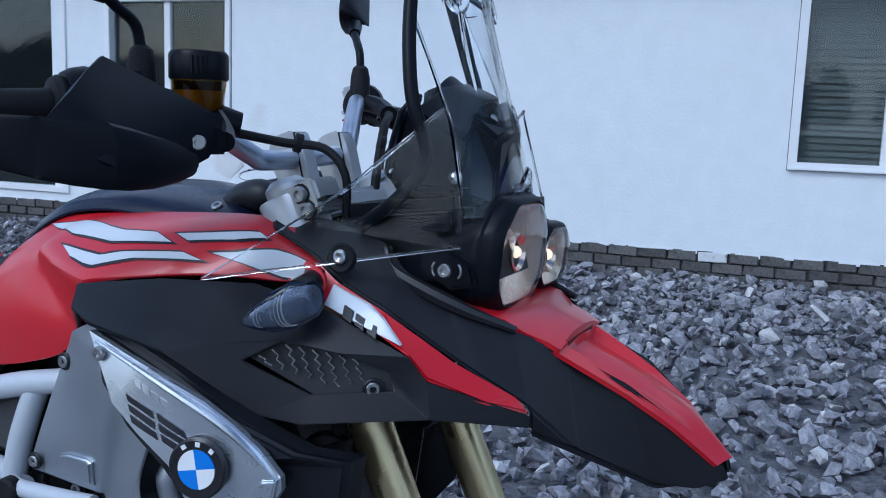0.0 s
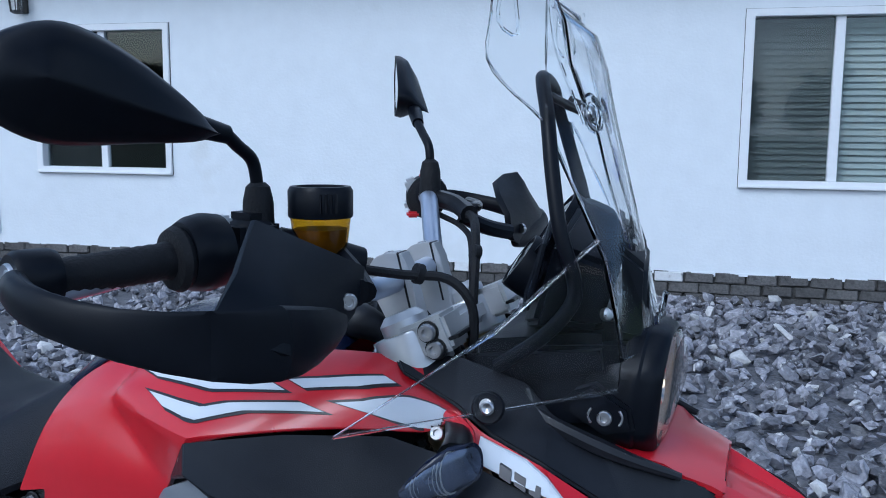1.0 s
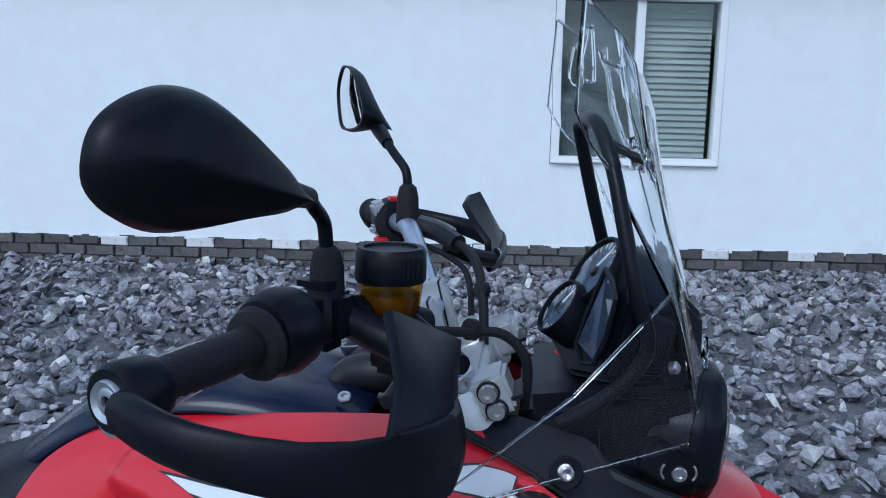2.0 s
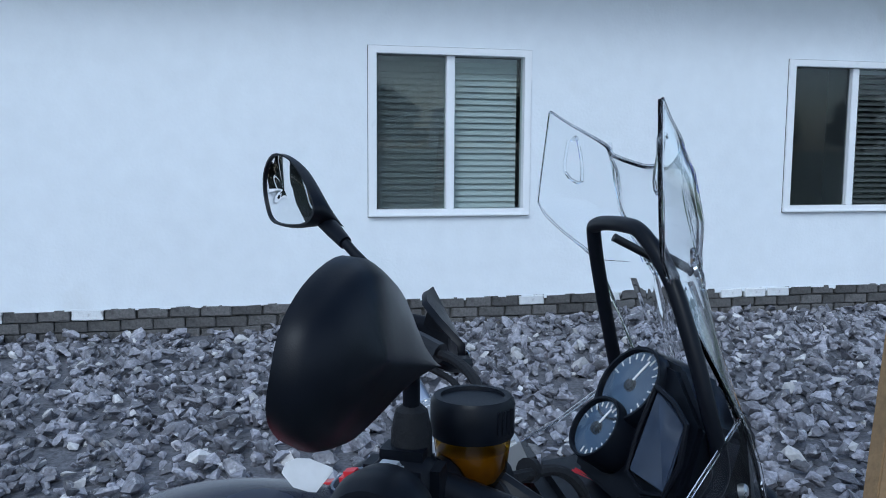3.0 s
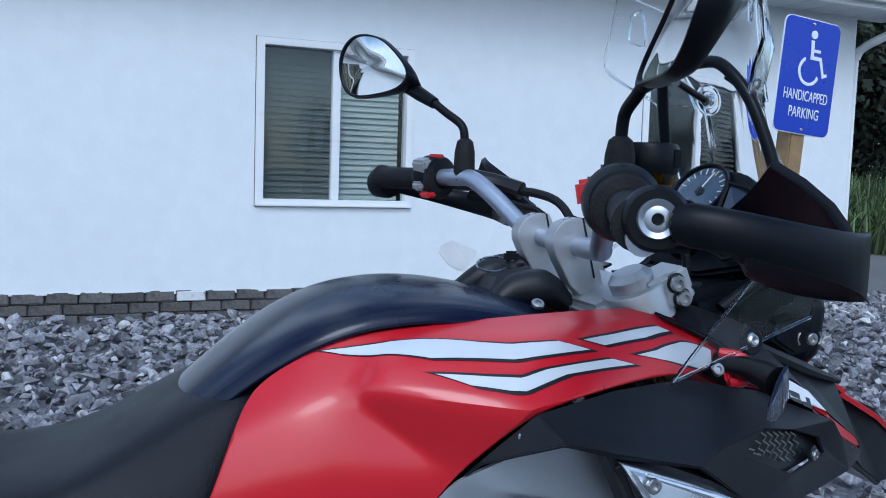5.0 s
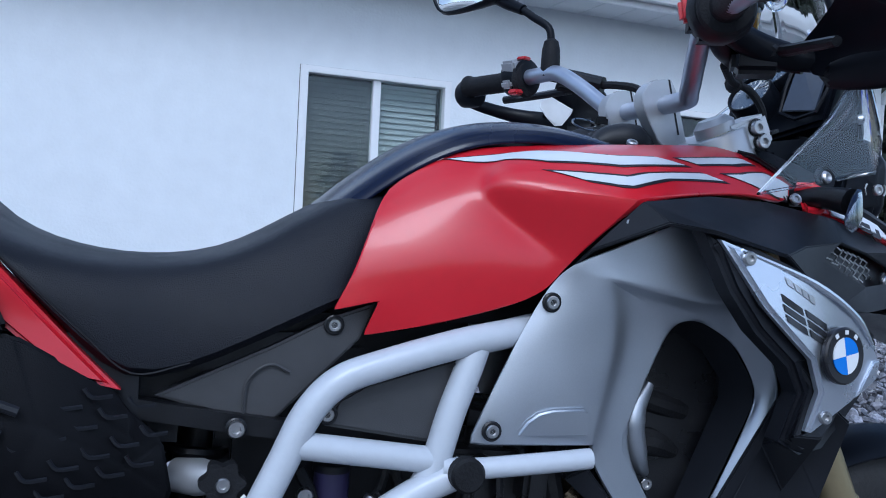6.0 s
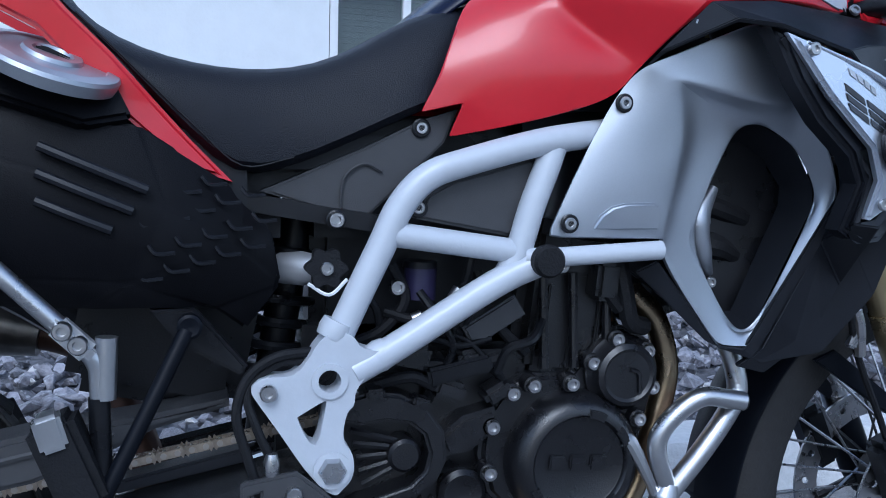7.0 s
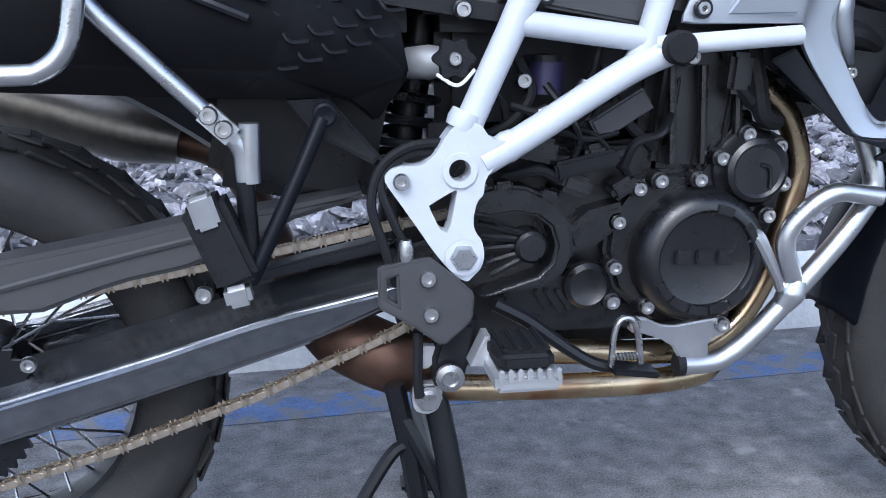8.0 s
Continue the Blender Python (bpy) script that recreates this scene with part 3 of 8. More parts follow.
def bed_height(x, y):
    """Level of the crushed stone: from the kerb's top up to the footing, gently heaped."""
    f = min(1.0, max(0.0, (y - 0.95) / 4.3))
    z = 0.1 + 0.115 * f + 0.05 * noise.noise((x * 0.55, y * 0.55, 3.1)) * min(1, 4 * f)
    return z - 0.012 * max(0.0, x - 3.2)


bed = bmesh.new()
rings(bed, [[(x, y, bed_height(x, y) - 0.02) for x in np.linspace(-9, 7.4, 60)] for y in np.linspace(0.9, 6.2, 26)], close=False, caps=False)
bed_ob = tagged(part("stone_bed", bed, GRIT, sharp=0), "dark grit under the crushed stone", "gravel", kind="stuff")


def rock_shape(r):
    """An angular crushed stone of unit size."""
    bm = bmesh.new()
    s = Vector((r.uniform(0.8, 1.25), r.uniform(0.6, 1.0), r.uniform(0.45, 0.8)))
    for _ in range(r.randint(10, 14)):
        d = Vector((r.gauss(0, 1), r.gauss(0, 1), r.gauss(0, 1))).normalized()
        bm.verts.new(Vector((d.x * s.x, d.y * s.y, d.z * s.z)) * r.uniform(0.85, 1.08))
    res = bmesh.ops.convex_hull(bm, input=bm.verts[:])
    bmesh.ops.delete(bm, geom=[v for v in bm.verts if not v.link_faces], context="VERTS")
    bmesh.ops.triangulate(bm, faces=bm.faces[:])
    bm.verts.index_update()
    out = np.array([v.co[:] for v in bm.verts]), np.array([[v.index for v in f.verts] for f in bm.faces])
    bm.free()
    return out


rr = random.Random(11)
shapes = [rock_shape(rr) for _ in range(40)]
stones = []


def kerb_back(x):
    return 0.80 + 0.2 + math.tan(radians(3.4)) * (x - 0.38)


def wall_front(x):
    return 5.418 + math.tan(radians(5.88)) * (x - 0.728)


for _ in range(22000):
    x = rr.uniform(-6.5, 7.3)
    y = rr.uniform(0.98, 6.15)
    if not kerb_back(x) + 0.03 < y < wall_front(x) - 0.03 and not (x > 6.5 and y > kerb_back(x) + 0.03):
        continue
    if x < -1.5 and y < 2.2 and rr.random() < 0.5 or x < -3 and rr.random() < 0.45:
        continue
    size = 0.5 * min(0.13, max(0.032, rr.lognormvariate(math.log(0.068), 0.33)))
    stones.append((x, y, bed_height(x, y) + rr.uniform(-0.35, 0.75) * size, size, Euler((rr.uniform(-0.8, 0.8), rr.uniform(-0.8, 0.8), rr.uniform(0, 6.3))).to_matrix(), rr.randrange(40), rr.random()))
near = [s for s in stones if -0.5 < s[0] < 3.2 and s[1] < 2.1]
near.sort(key=lambda s: s[1])
near = set(id(s) for s in near[:280])


def stone_heap(name, picked, mat, label):
    vs, fs, base = [], [], 0
    for s in picked:
        v, f = shapes[s[5]]
        vs.append(v @ np.array(s[4]).T * s[3] + np.array(s[:3]))
        fs.append(f + base)
        base += len(v)
    me = bpy.data.meshes.new(name)
    me.from_pydata(np.concatenate(vs).tolist(), [], np.concatenate(fs).tolist())
    return tagged(part(name, me, mat), label, "gravel", kind="stuff")


rest = [s for s in stones if id(s) not in near]
gravel = stone_heap("gravel", [s for s in rest if s[6] > 0.05], ROCK, "loose angular blue-grey crushed stone before the house")
pale = stone_heap("pale_gravel", [s for s in rest if s[6] <= 0.05], ROCK_PALE, "scattered whitish stones among the crushed stone")

# far side: reeds, dark trees
reeds = []
faces = []
r2 = random.Random(3)
for _ in range(14000):
    x, y = r2.uniform(7.5, 19), r2.uniform(11.6, 17)
    if y < 11.6 + 0.15 * (x - 9) + r2.uniform(0, 0.8):
        continue
    h, a, lean = r2.uniform(0.5, 1.0) * (1.0 + 0.9 * min(1, (y - 12.0) / 2.5)), r2.uniform(0, 6.3), r2.uniform(0.2, 1.1)
    w = r2.uniform(0.012, 0.03)
    dx, dy = math.cos(a), math.sin(a)
    b = len(reeds)
    for t, ww in ((0, 1.0), (0.45, 0.9), (0.8, 0.6), (1.0, 0.05)):
        o = lean * t * t * h * 0.6
        for sgn in (-1, 1):
            reeds.append((x + dx * o - dy * w * ww * sgn, y + dy * o + dx * w * ww * sgn, h * t * (1 - 0.25 * lean * t)))
    for k in range(3):
        faces.append((b + 2 * k, b + 2 * k + 1, b + 2 * k + 3, b + 2 * k + 2))
me = bpy.data.meshes.new("reeds")
me.from_pydata(reeds, [], faces)
tagged(part("reeds", me, REED), "tall green reeds and grass beyond the road", "grass", kind="stuff")


def tree(x, y, h, seed, spread=1.0, leaves=5200):
    r = random.Random(seed)
    t = thing("tree", "tall dark leafy tree at the wood's edge", "tree", "trees round the lot")
    t.matrix_world = pose(x, y, 0)
    trunk = tube([(0, 0, -0.1), (0.1, 0.05, h * 0.3), (-0.05, 0.1, h * 0.62), (0.05, 0, h * 0.92)], [0.2, 0.16, 0.1, 0.03], 8)
    tips = []
    for k in range(14):
        a, z = r.uniform(0, 6.3), h * r.uniform(0.18, 0.85)
        l = spread * h * 0.3 * (1.15 - z / h) + 0.4
        end = (l * math.cos(a), l * math.sin(a), z + l * 0.5)
        tube([(0, 0, z), (end[0] * 0.5, end[1] * 0.5, z + l * 0.2), end], [0.06, 0.04, 0.012], 6, 3, trunk)
        tips += [end, (end[0] * 0.55, end[1] * 0.55, z + l * 0.28)]
    tips.append((0, 0, h * 0.95))
    part("trunk", trunk, BARK, t)
    vs, fs = [], []
    for _ in range(leaves):
        c = r.choice(tips)
        s = h * 0.075
        p = Vector((c[0] + r.gauss(0, s), c[1] + r.gauss(0, s), c[2] + r.gauss(0, s * 0.8)))
        n1 = Vector((r.gauss(0, 1), r.gauss(0, 1), r.gauss(0, 1))).normalized()
        n2 = n1.orthogonal().normalized()
        n3 = n1.cross(n2)
        q = r.uniform(0.09, 0.2) * h / 9 * (5200 / leaves) ** 0.6
        b = len(vs)
        vs += [p - n2 * q * 1.5, p + n3 * q * 0.8, p + n2 * q * 1.5, p - n3 * q * 0.8]
        fs.append((b, b + 1, b + 2, b + 3))
    cm = bpy.data.meshes.new("crown")
    cm.from_pydata([tuple(v) for v in vs], [], fs)
    part("crown", cm, LEAF, t)
    return t


t1 = tree(12.5, 19.5, 9.5, 1, leaves=15000)
t2 = tree(15.5, 20.0, 11.0, 2, leaves=15000)
for k, (x, y) in enumerate(((9.8, 20.0), (14.0, 18.6), (17.6, 19.0), (20.5, 21.0), (11.2, 22.5), (13.4, 23.0), (16.2, 23.0), (18.6, 24.0), (24.0, 22.0), (8.0, 23.5), (10.4, 26.0), (14.6, 26.5))):
    copy_thing((t1, t2)[k % 2], pose(x, y, 0, 0, 0, 70 * k))
vs, fs = [], []
r3 = random.Random(8)
for _ in range(16000):
    x = r3.uniform(6, 27)
    p = Vector((x, 17.6 + 0.1 * x + r3.gauss(0, 0.5), abs(r3.gauss(0, 1.3)) + 0.1))
    n1 = Vector((r3.gauss(0, 1), r3.gauss(0, 1), r3.gauss(0, 1))).normalized()
    n2 = n1.orthogonal().normalized()
    n3 = n1.cross(n2)
    q, b = r3.uniform(0.04, 0.11), len(vs)
    vs += [tuple(p - n2 * q * 1.5), tuple(p + n3 * q * 0.8), tuple(p + n2 * q * 1.5), tuple(p - n3 * q * 0.8)]
    fs.append((b, b + 1, b + 2, b + 3))
bush = bpy.data.meshes.new("undergrowth")
bush.from_pydata(vs, [], fs)
tagged(part("undergrowth", bush, LEAF), "dark leafy undergrowth below the trees", "bushes", kind="stuff")
t1 = tree(-160, -129, 9.5, 3, leaves=3000)
t2 = tree(-153.6, -120, 11.0, 4, leaves=3000)
for k, x in enumerate(range(-50, 50, 2)):
    copy_thing((t1, t2)[k % 2], pose(3.2 * x, -120 - 9 * (k % 3), 0, 0, 0, 50 * k))
for k, y in enumerate(range(-36, 30, 3)):
    copy_thing((t2, t1)[k % 2], pose(-90 - 7 * (k % 2), 3 * y, 0, 0, 0, 40 * k))

# ---- parking sign on its timber post ----
SM = pose(2.395, 1.95, 0.13, 0, 5.0, 6)
post = thing("sign_post", "weathered yellow pine timber post set in the stone", "post")
post.matrix_world = SM
part("timber", box((0.0, 0.055, 0.7), (0.078, 0.078, 1.78), 0.006), WOOD, post)
sign = thing("parking_sign", "blue and white handicapped parking sign on a timber post", "sign")
sign.matrix_world = SM @ pose(0, 0.008, 1.565)
W2, H2, R2 = 0.149, 0.228, 0.034


def round_rect(w, h, r, n=6):
    out = []
    for cx, cz, a0 in ((w - r, h - r, 0), (-w + r, h - r, 90), (-w + r, -h + r, 180), (w - r, -h + r, 270)):
        out += [(cx + r * math.cos(radians(a0 + 90 * k / n)), cz + r * math.sin(radians(a0 + 90 * k / n))) for k in range(n + 1)]
    return out


part("panel", flat(round_rect(W2, H2, R2), 0.0, 0.004, 0.0008), SIGN_WHITE, sign)
part("face", flat(round_rect(W2 - 0.004, H2 - 0.004, R2 - 0.004), -0.002, 0.003, 0), SIGN_BLUE, sign)
sym = bmesh.new()
merge(sym, flat(circle(0.008, 0.168, 0.0165, 20), -0.0045, 0.003, 0))
arc = [(0.002 + 0.058 * math.cos(radians(a)), 0.024 + 0.058 * math.sin(radians(a))) for a in range(118, 342, 8)]
inn = [(0.002 + 0.046 * math.cos(radians(a)), 0.024 + 0.046 * math.sin(radians(a))) for a in range(340, 116, -8)]
merge(sym, flat(arc + inn, -0.0045, 0.003, 0))
merge(sym, flat([(-0.004, 0.145), (0.012, 0.145), (0.014, 0.112), (0.05, 0.112), (0.05, 0.1), (0.015, 0.1), (0.016, 0.085), (0.058, 0.085), (0.08, 0.02), (0.094, 0.026), (0.098, 0.015), (0.073, 0.004), (0.05, 0.07), (0.002, 0.07)], -0.0047, 0.003, 0))
part("wheelchair_symbol", sym, SIGN_WHITE, sign, "white wheelchair symbol")
for body, z, wd in (("HANDICAPPED", -0.078, 0.232), ("PARKING", -0.145, 0.158)):
    me = text_mesh(body, 0.05)
    xs = [v.co.x for v in me.vertices]
    k = wd / (max(xs) - min(xs))
    me.transform(pose(0, -0.0045, z, 90, 0, 0) @ Matrix.Diagonal((k, 1.18, 1, 1)))
    part("lettering", me, SIGN_WHITE, sign, "white lettering")
for z in (0.208, -0.208):
    part("bolt", lathe([(0.007, 0), (0.007, 0.003), (0.004, 0.005), (0, 0.005)], (0, -0.002, z), (0, -1, 0), 10), STEEL, sign)

# ---- the motorcycle ----
bike = thing("motorcycle", "red and black adventure motorcycle with a white frame on its stand", "motorcycle")


def bolt_mesh(r=0.0075, h=0.005):
    """A socket-head screw facing -y."""
    bm = lathe([(r, 0), (r, h * 0.7), (r * 0.85, h), (r * 0.5, h), (r * 0.45, h * 0.4), (0, h * 0.4)], (0, 0, 0), (0, -1, 0), 14)
    me = bpy.data.meshes.new("screw")
    bm.to_mesh(me)
    bm.free()
    me.shade_smooth()
    me.set_sharp_from_angle(angle=radians(35))
    me.materials.append(STEEL)
    return me


SCREW, BIG_SCREW = bolt_mesh(), bolt_mesh(0.0095, 0.008)
WASHER = bpy.data.meshes.new("washer")
_w = lathe([(0.0112, 0), (0.0112, 0.002), (0.0095, 0.003), (0.0085, 0.003)], (0, 0, 0), (0, -1, 0), 18)
_w.to_mesh(WASHER)
_w.free()
WASHER.materials.append(SATIN_BLACK)


def screw(x, y, z, parent=bike, big=False, turn=0, tilt=0, washer=False):
    s = part("screw", BIG_SCREW if big else SCREW, None, parent)
    s.matrix_local = pose(x, y, z, tilt, 0, turn)
    if washer:
        w = part("washer", WASHER, None, parent)
        w.matrix_local = pose(x, y + 0.001, z, tilt, 0, turn)
    return s


def two(name, bm, mat, parent=bike, label="", **kw):
    """A part and its mirror image on the other side."""
    other = flip(bm)
    a = part(name, bm, mat, parent, label, **kw)
    part(name, other, mat, parent, label, **kw)
    return a


# -- white tube frame --
fy = -0.19
upper = tube([(0.37, -0.15, 0.9), (0.32, -0.165, 0.893), (0.285, -0.182, 0.888), (0.226, fy, 0.877), (0.145, fy, 0.854), (0.098, fy, 0.836), (0.067, fy, 0.803), (0.045, fy, 0.756), (0.023, fy, 0.709), (-0.002, fy, 0.654), (-0.012, fy, 0.63)], 0.0165, 14)
two("frame_tube", upper, WHITE_FRAME)
two("frame_tube", tube([(0.251, fy + 0.006, 0.88), (0.24, fy + 0.002, 0.85), (0.222, fy, 0.802), (0.207, fy, 0.75), (0.193, fy, 0.722)], 0.016, 14), WHITE_FRAME)
two("frame_tube", tube([(0.055, fy, 0.771), (0.2, fy, 0.752)], 0.0145, 14), WHITE_FRAME)
two("frame_tube", tube([(0.236, -0.2, 0.742), (0.178, -0.195, 0.714), (0.069, -0.195, 0.647), (0.015, -0.197, 0.617)], 0.0165, 14), WHITE_FRAME)
two("frame_tube", tube([(0.215, -0.2, 0.745), (0.246, -0.212, 0.747), (0.33, -0.218, 0.753), (0.376, -0.218, 0.756)], 0.0115, 12), WHITE_FRAME)
plate = [(-0.086, 0.6175), (-0.048, 0.616), (-0.02, 0.664), (0.01, 0.664), (0.022, 0.645), (0.052, 0.642), (0.04, 0.629), (0.025, 0.611), (0.016, 0.598), (0.015, 0.582), (0.007, 0.575), (0.0025, 0.553), (0.005, 0.54), (0.0135, 0.529), (0.0165, 0.512), (0.013, 0.497), (0.003, 0.487), (-0.004, 0.48), (-0.02, 0.49), (-0.042, 0.517), (-0.06, 0.545), (-0.083, 0.579), (-0.1, 0.604)]
gap = [(-0.048, 0.571), (-0.046, 0.573), (-0.018, 0.589), (-0.0155, 0.587), (-0.025, 0.539), (-0.035, 0.543)]
two("frame_plate", flat(rounded(plate), -0.21, 0.03, 0.004, [circle(-0.013, 0.611, 0.0125), rounded(gap, 1)], 3), WHITE_FRAME, sharp=60)
part("collar", flat(circle(-0.013, 0.611, 0.02, 24), -0.2135, 0.012, 0.003, [circle(-0.013, 0.611, 0.0125, 20)]), WHITE_FRAME, bike)
for a in ((-0.006, 0.665), (0.045, 0.634)):
    part("weld_collar", lathe([(0.0172, -0.01), (0.0188, 0), (0.0172, 0.01)], (a[0], -0.194, a[1]), (0.9, 0, 0.45) if a[0] > 0 else (0.42, 0, 0.9), 14), WHITE_FRAME, bike)
part("pivot_bolt", lathe([(0.016, 0), (0.016, 0.004), (0.0125, 0.009), (0.0, 0.009)], (-0.009, -0.212, 0.511), (0, -1, 0), 6), STAINLESS, bike, "bright steel pivot bolt")
part("pivot_washer", lathe([(0.021, 0), (0.021, 0.002), (0.0, 0.002)], (-0.009, -0.212, 0.511), (0, -1, 0), 24), WHITE_FRAME, bike)
part("frame_plug", lathe([(0.019, 0), (0.019, 0.012), (0.016, 0.016), (0, 0.016)], (0.233, -0.2135, 0.743), (0, -1, 0), 24), RUBBER, bike, "black round rubber plug")
screw(-0.079, -0.213, 0.601, big=True)

# -- red tank cover: flat shoulder, hollow flank behind a crease --
T = dict(a=(0.152, -0.125, 1.045), b=(0.20, -0.125, 1.073), c=(0.245, -0.13, 1.095), d=(0.32, -0.13, 1.104), e=(0.42, -0.13, 1.112), f=(0.52, -0.135, 1.119), g=(0.61, -0.14, 1.122),
         h=(0.215, -0.165, 1.058), i=(0.3, -0.215, 1.05), j=(0.402, -0.256, 1.042), k=(0.5, -0.226, 1.055), l=(0.58, -0.2, 1.06), m=(0.64, -0.178, 1.05),
         n=(0.132, -0.16, 1.004), o=(0.112, -0.17, 0.948), p=(0.092, -0.168, 0.908), q=(0.14, -0.176, 0.92), r=(0.126, -0.165, 0.881), s=(0.2, -0.185, 0.897), t=(0.275, -0.195, 0.917), u=(0.322, -0.2, 0.936), v=(0.343, -0.205, 0.968), w=(0.24, -0.2, 0.985), x=(0.67, -0.155, 1.075),
         D=(0.3, -0.182, 1.09), E=(0.41, -0.204, 1.093), F=(0.51, -0.19, 1.1), G=(0.595, -0.178, 1.1), X=(0.656, -0.17, 1.07))
names = list(T)
tank_faces = [("a", "b", "h", "n"), ("b", "c", "d", "h"), ("d", "D", "h"), ("D", "i", "h"), ("d", "e", "E", "D"), ("D", "E", "j", "i"), ("e", "f", "F", "E"), ("E", "F", "k", "j"), ("f", "g", "G", "F"), ("F", "G", "l", "k"), ("g", "x", "X", "G"), ("G", "X", "m", "l"), ("n", "h", "w"), ("h", "v", "w"), ("h", "i", "v"), ("i", "j", "v"),
              ("n", "w", "o"), ("o", "w", "q"), ("o", "q", "p"), ("q", "w", "s"), ("q", "s", "r"), ("w", "t", "s"), ("w", "v", "t"), ("v", "u", "t")]
fold = lambda word, w: ([names.index(c) for c in word], w)
tank = soft_shell([T[k] for k in names], [[names.index(c) for c in f] for f in tank_faces], 0.006, [fold("hijklm", 0.45), fold("hv", 0.5), fold("oqs", 0.4)])
tank_cover = two("tank_cover", tank, RED, label="glossy red tank cover", sub=3, sharp=60)
# long red strip running on from the tank to the beak
strip = shell([(0.66, -0.172, 1.082), (0.66, -0.172, 1.082), (0.691, -0.176, 1.061), (0.753, -0.187, 1.04), (0.825, -0.163, 0.99), (0.889, -0.138, 0.954), (0.901, -0.134, 0.938), (0.862, -0.168, 0.952), (0.81, -0.197, 0.977), (0.794, -0.203, 1.0), (0.758, -0.207, 1.02), (0.692, -0.2, 1.039), (0.655, -0.196, 1.046)],
              [(1, 2, 11, 12), (2, 3, 10, 11), (3, 9, 10), (3, 4, 8, 9), (4, 5, 7, 8), (5, 6, 7)], 0.006, 0.003)
two("side_strip", strip, RED, label="narrow red fairing strip")
# fill under the shell
part("tank_body", box((0.36, MID, 0.97), (0.3, 0.24, 0.16), 0.03), BLACK_PLASTIC, bike)

# dark tank top
top_rows = []
for x, z, w in ((0.06, 1.0, 0.09), (0.1, 1.034, 0.098), (0.142, 1.07, 0.108), (0.19, 1.104, 0.118), (0.24, 1.128, 0.127), (0.295, 1.14, 0.128), (0.36, 1.142, 0.128), (0.43, 1.13, 0.126), (0.5, 1.112, 0.112)):
    top_rows.append([(x, MID + s * w, z - 0.022 * abs(s) ** 3 - (0.012 if abs(s) > 0.99 else 0)) for s in (-1, -0.93, -0.75, -0.45, 0, 0.45, 0.75, 0.93, 1)])
part("tank_top", grid(top_rows, 0.006), GLOSS_BLACK, bike, "dark glossy tank top", sub=2)
lock = shell([(0.44, -0.03, 1.12), (0.51, -0.05, 1.12), (0.53, 0.05, 1.12), (0.45, 0.07, 1.12), (0.462, -0.012, 1.146), (0.505, -0.02, 1.155), (0.515, 0.04, 1.15), (0.465, 0.05, 1.142)], [(4, 5, 6, 7), (0, 1, 5, 4), (1, 2, 6, 5), (2, 3, 7, 6), (3, 0, 4, 7)], 0, 0.008, 3)
part("ignition_housing", lock, BLACK_PLASTIC, bike)
part("ignition_lock", lathe([(0.015, 0), (0.014, 0.005), (0.009, 0.007), (0, 0.007)], (0.49, 0.02, 1.149), (-0.1, 0, 1), 20), SATIN_BLACK, bike)
part("ignition_cover", tube([(0.435, -0.05, 1.108), (0.465, -0.04, 1.126), (0.5, -0.045, 1.13), (0.54, -0.03, 1.108)], [0.01, 0.02, 0.022, 0.012], 12), BLACK_PLASTIC, bike)
part("ignition_cover", tube([(0.43, 0.07, 1.11), (0.47, 0.065, 1.134), (0.51, 0.07, 1.138), (0.545, 0.06, 1.112)], [0.012, 0.018, 0.022, 0.012], 12), BLACK_PLASTIC, bike)
screw(0.47, -0.1, 1.118, tilt=-60)

# pale stripes lying on the shoulder
bpy.context.view_layer.update()
skin = BVHTree.FromObject(tank_cover, bpy.context.evaluated_depsgraph_get())
OUT = Vector((0, -0.62, 0.78))


def lay(p, lift):
    """The place on the tank's skin under a point."""
    p = Vector(p)
    hit = skin.ray_cast(p + OUT * 0.05, -OUT, 0.12)
    return (hit[0] if hit[0] is not None else p) + OUT * lift


def on_tank(x, s):
    """A point on the shoulder: s = 0 at the upper rim, 1 at the lower rim."""
    xs = [0.245, 0.32, 0.42, 0.52, 0.61, 0.67]
    up_y, up_z = [-0.13, -0.13, -0.13, -0.135, -0.14, -0.155], [1.095, 1.104, 1.112, 1.119, 1.122, 1.075]
    lx = [0.215, 0.3, 0.402, 0.5, 0.58, 0.64]
    lo_y, lo_z = [-0.165, -0.215, -0.256, -0.226, -0.2, -0.178], [1.058, 1.05, 1.042, 1.055, 1.06, 1.05]
    return (x, float(np.interp(x, xs, up_y)) * (1 - s) + float(np.interp(x, lx, lo_y)) * s, float(np.interp(x, xs, up_z)) * (1 - s) + float(np.interp(x, lx, lo_z)) * s)


def stripe(top, bot):
    """A pale stripe with a thin dark border, between two lines of (x, s)."""
    up, lo = [Vector((x, 0, s)) for x, s in top], [Vector((x, 0, s)) for x, s in bot]
    for name, mat, grow, lift in (("stripe_edge", DECAL_EDGE, 1.0, 0.0008), ("stripe", DECAL, 0.0, 0.0014)):
        rows = []
        for k in range(25):
            t = -0.012 * grow + k / 24 * (1 + 0.024 * grow)
            a, b = at_line(up, t), at_line(lo, t)
            d = (a - b).normalized() * 0.028 * grow
            rows.append([lay(on_tank(*((a + d).lerp(b - d, j / 6).xz)), lift) for j in range(7)])
        part(name, grid(rows, 0.0004), mat, tank_cover, "pale grey stripe" if not grow else "")


def at_line(line, t):
    t = t * (len(line) - 1)
    k = min(max(int(t), 0), len(line) - 2)
    return line[k].lerp(line[k + 1], t - k)


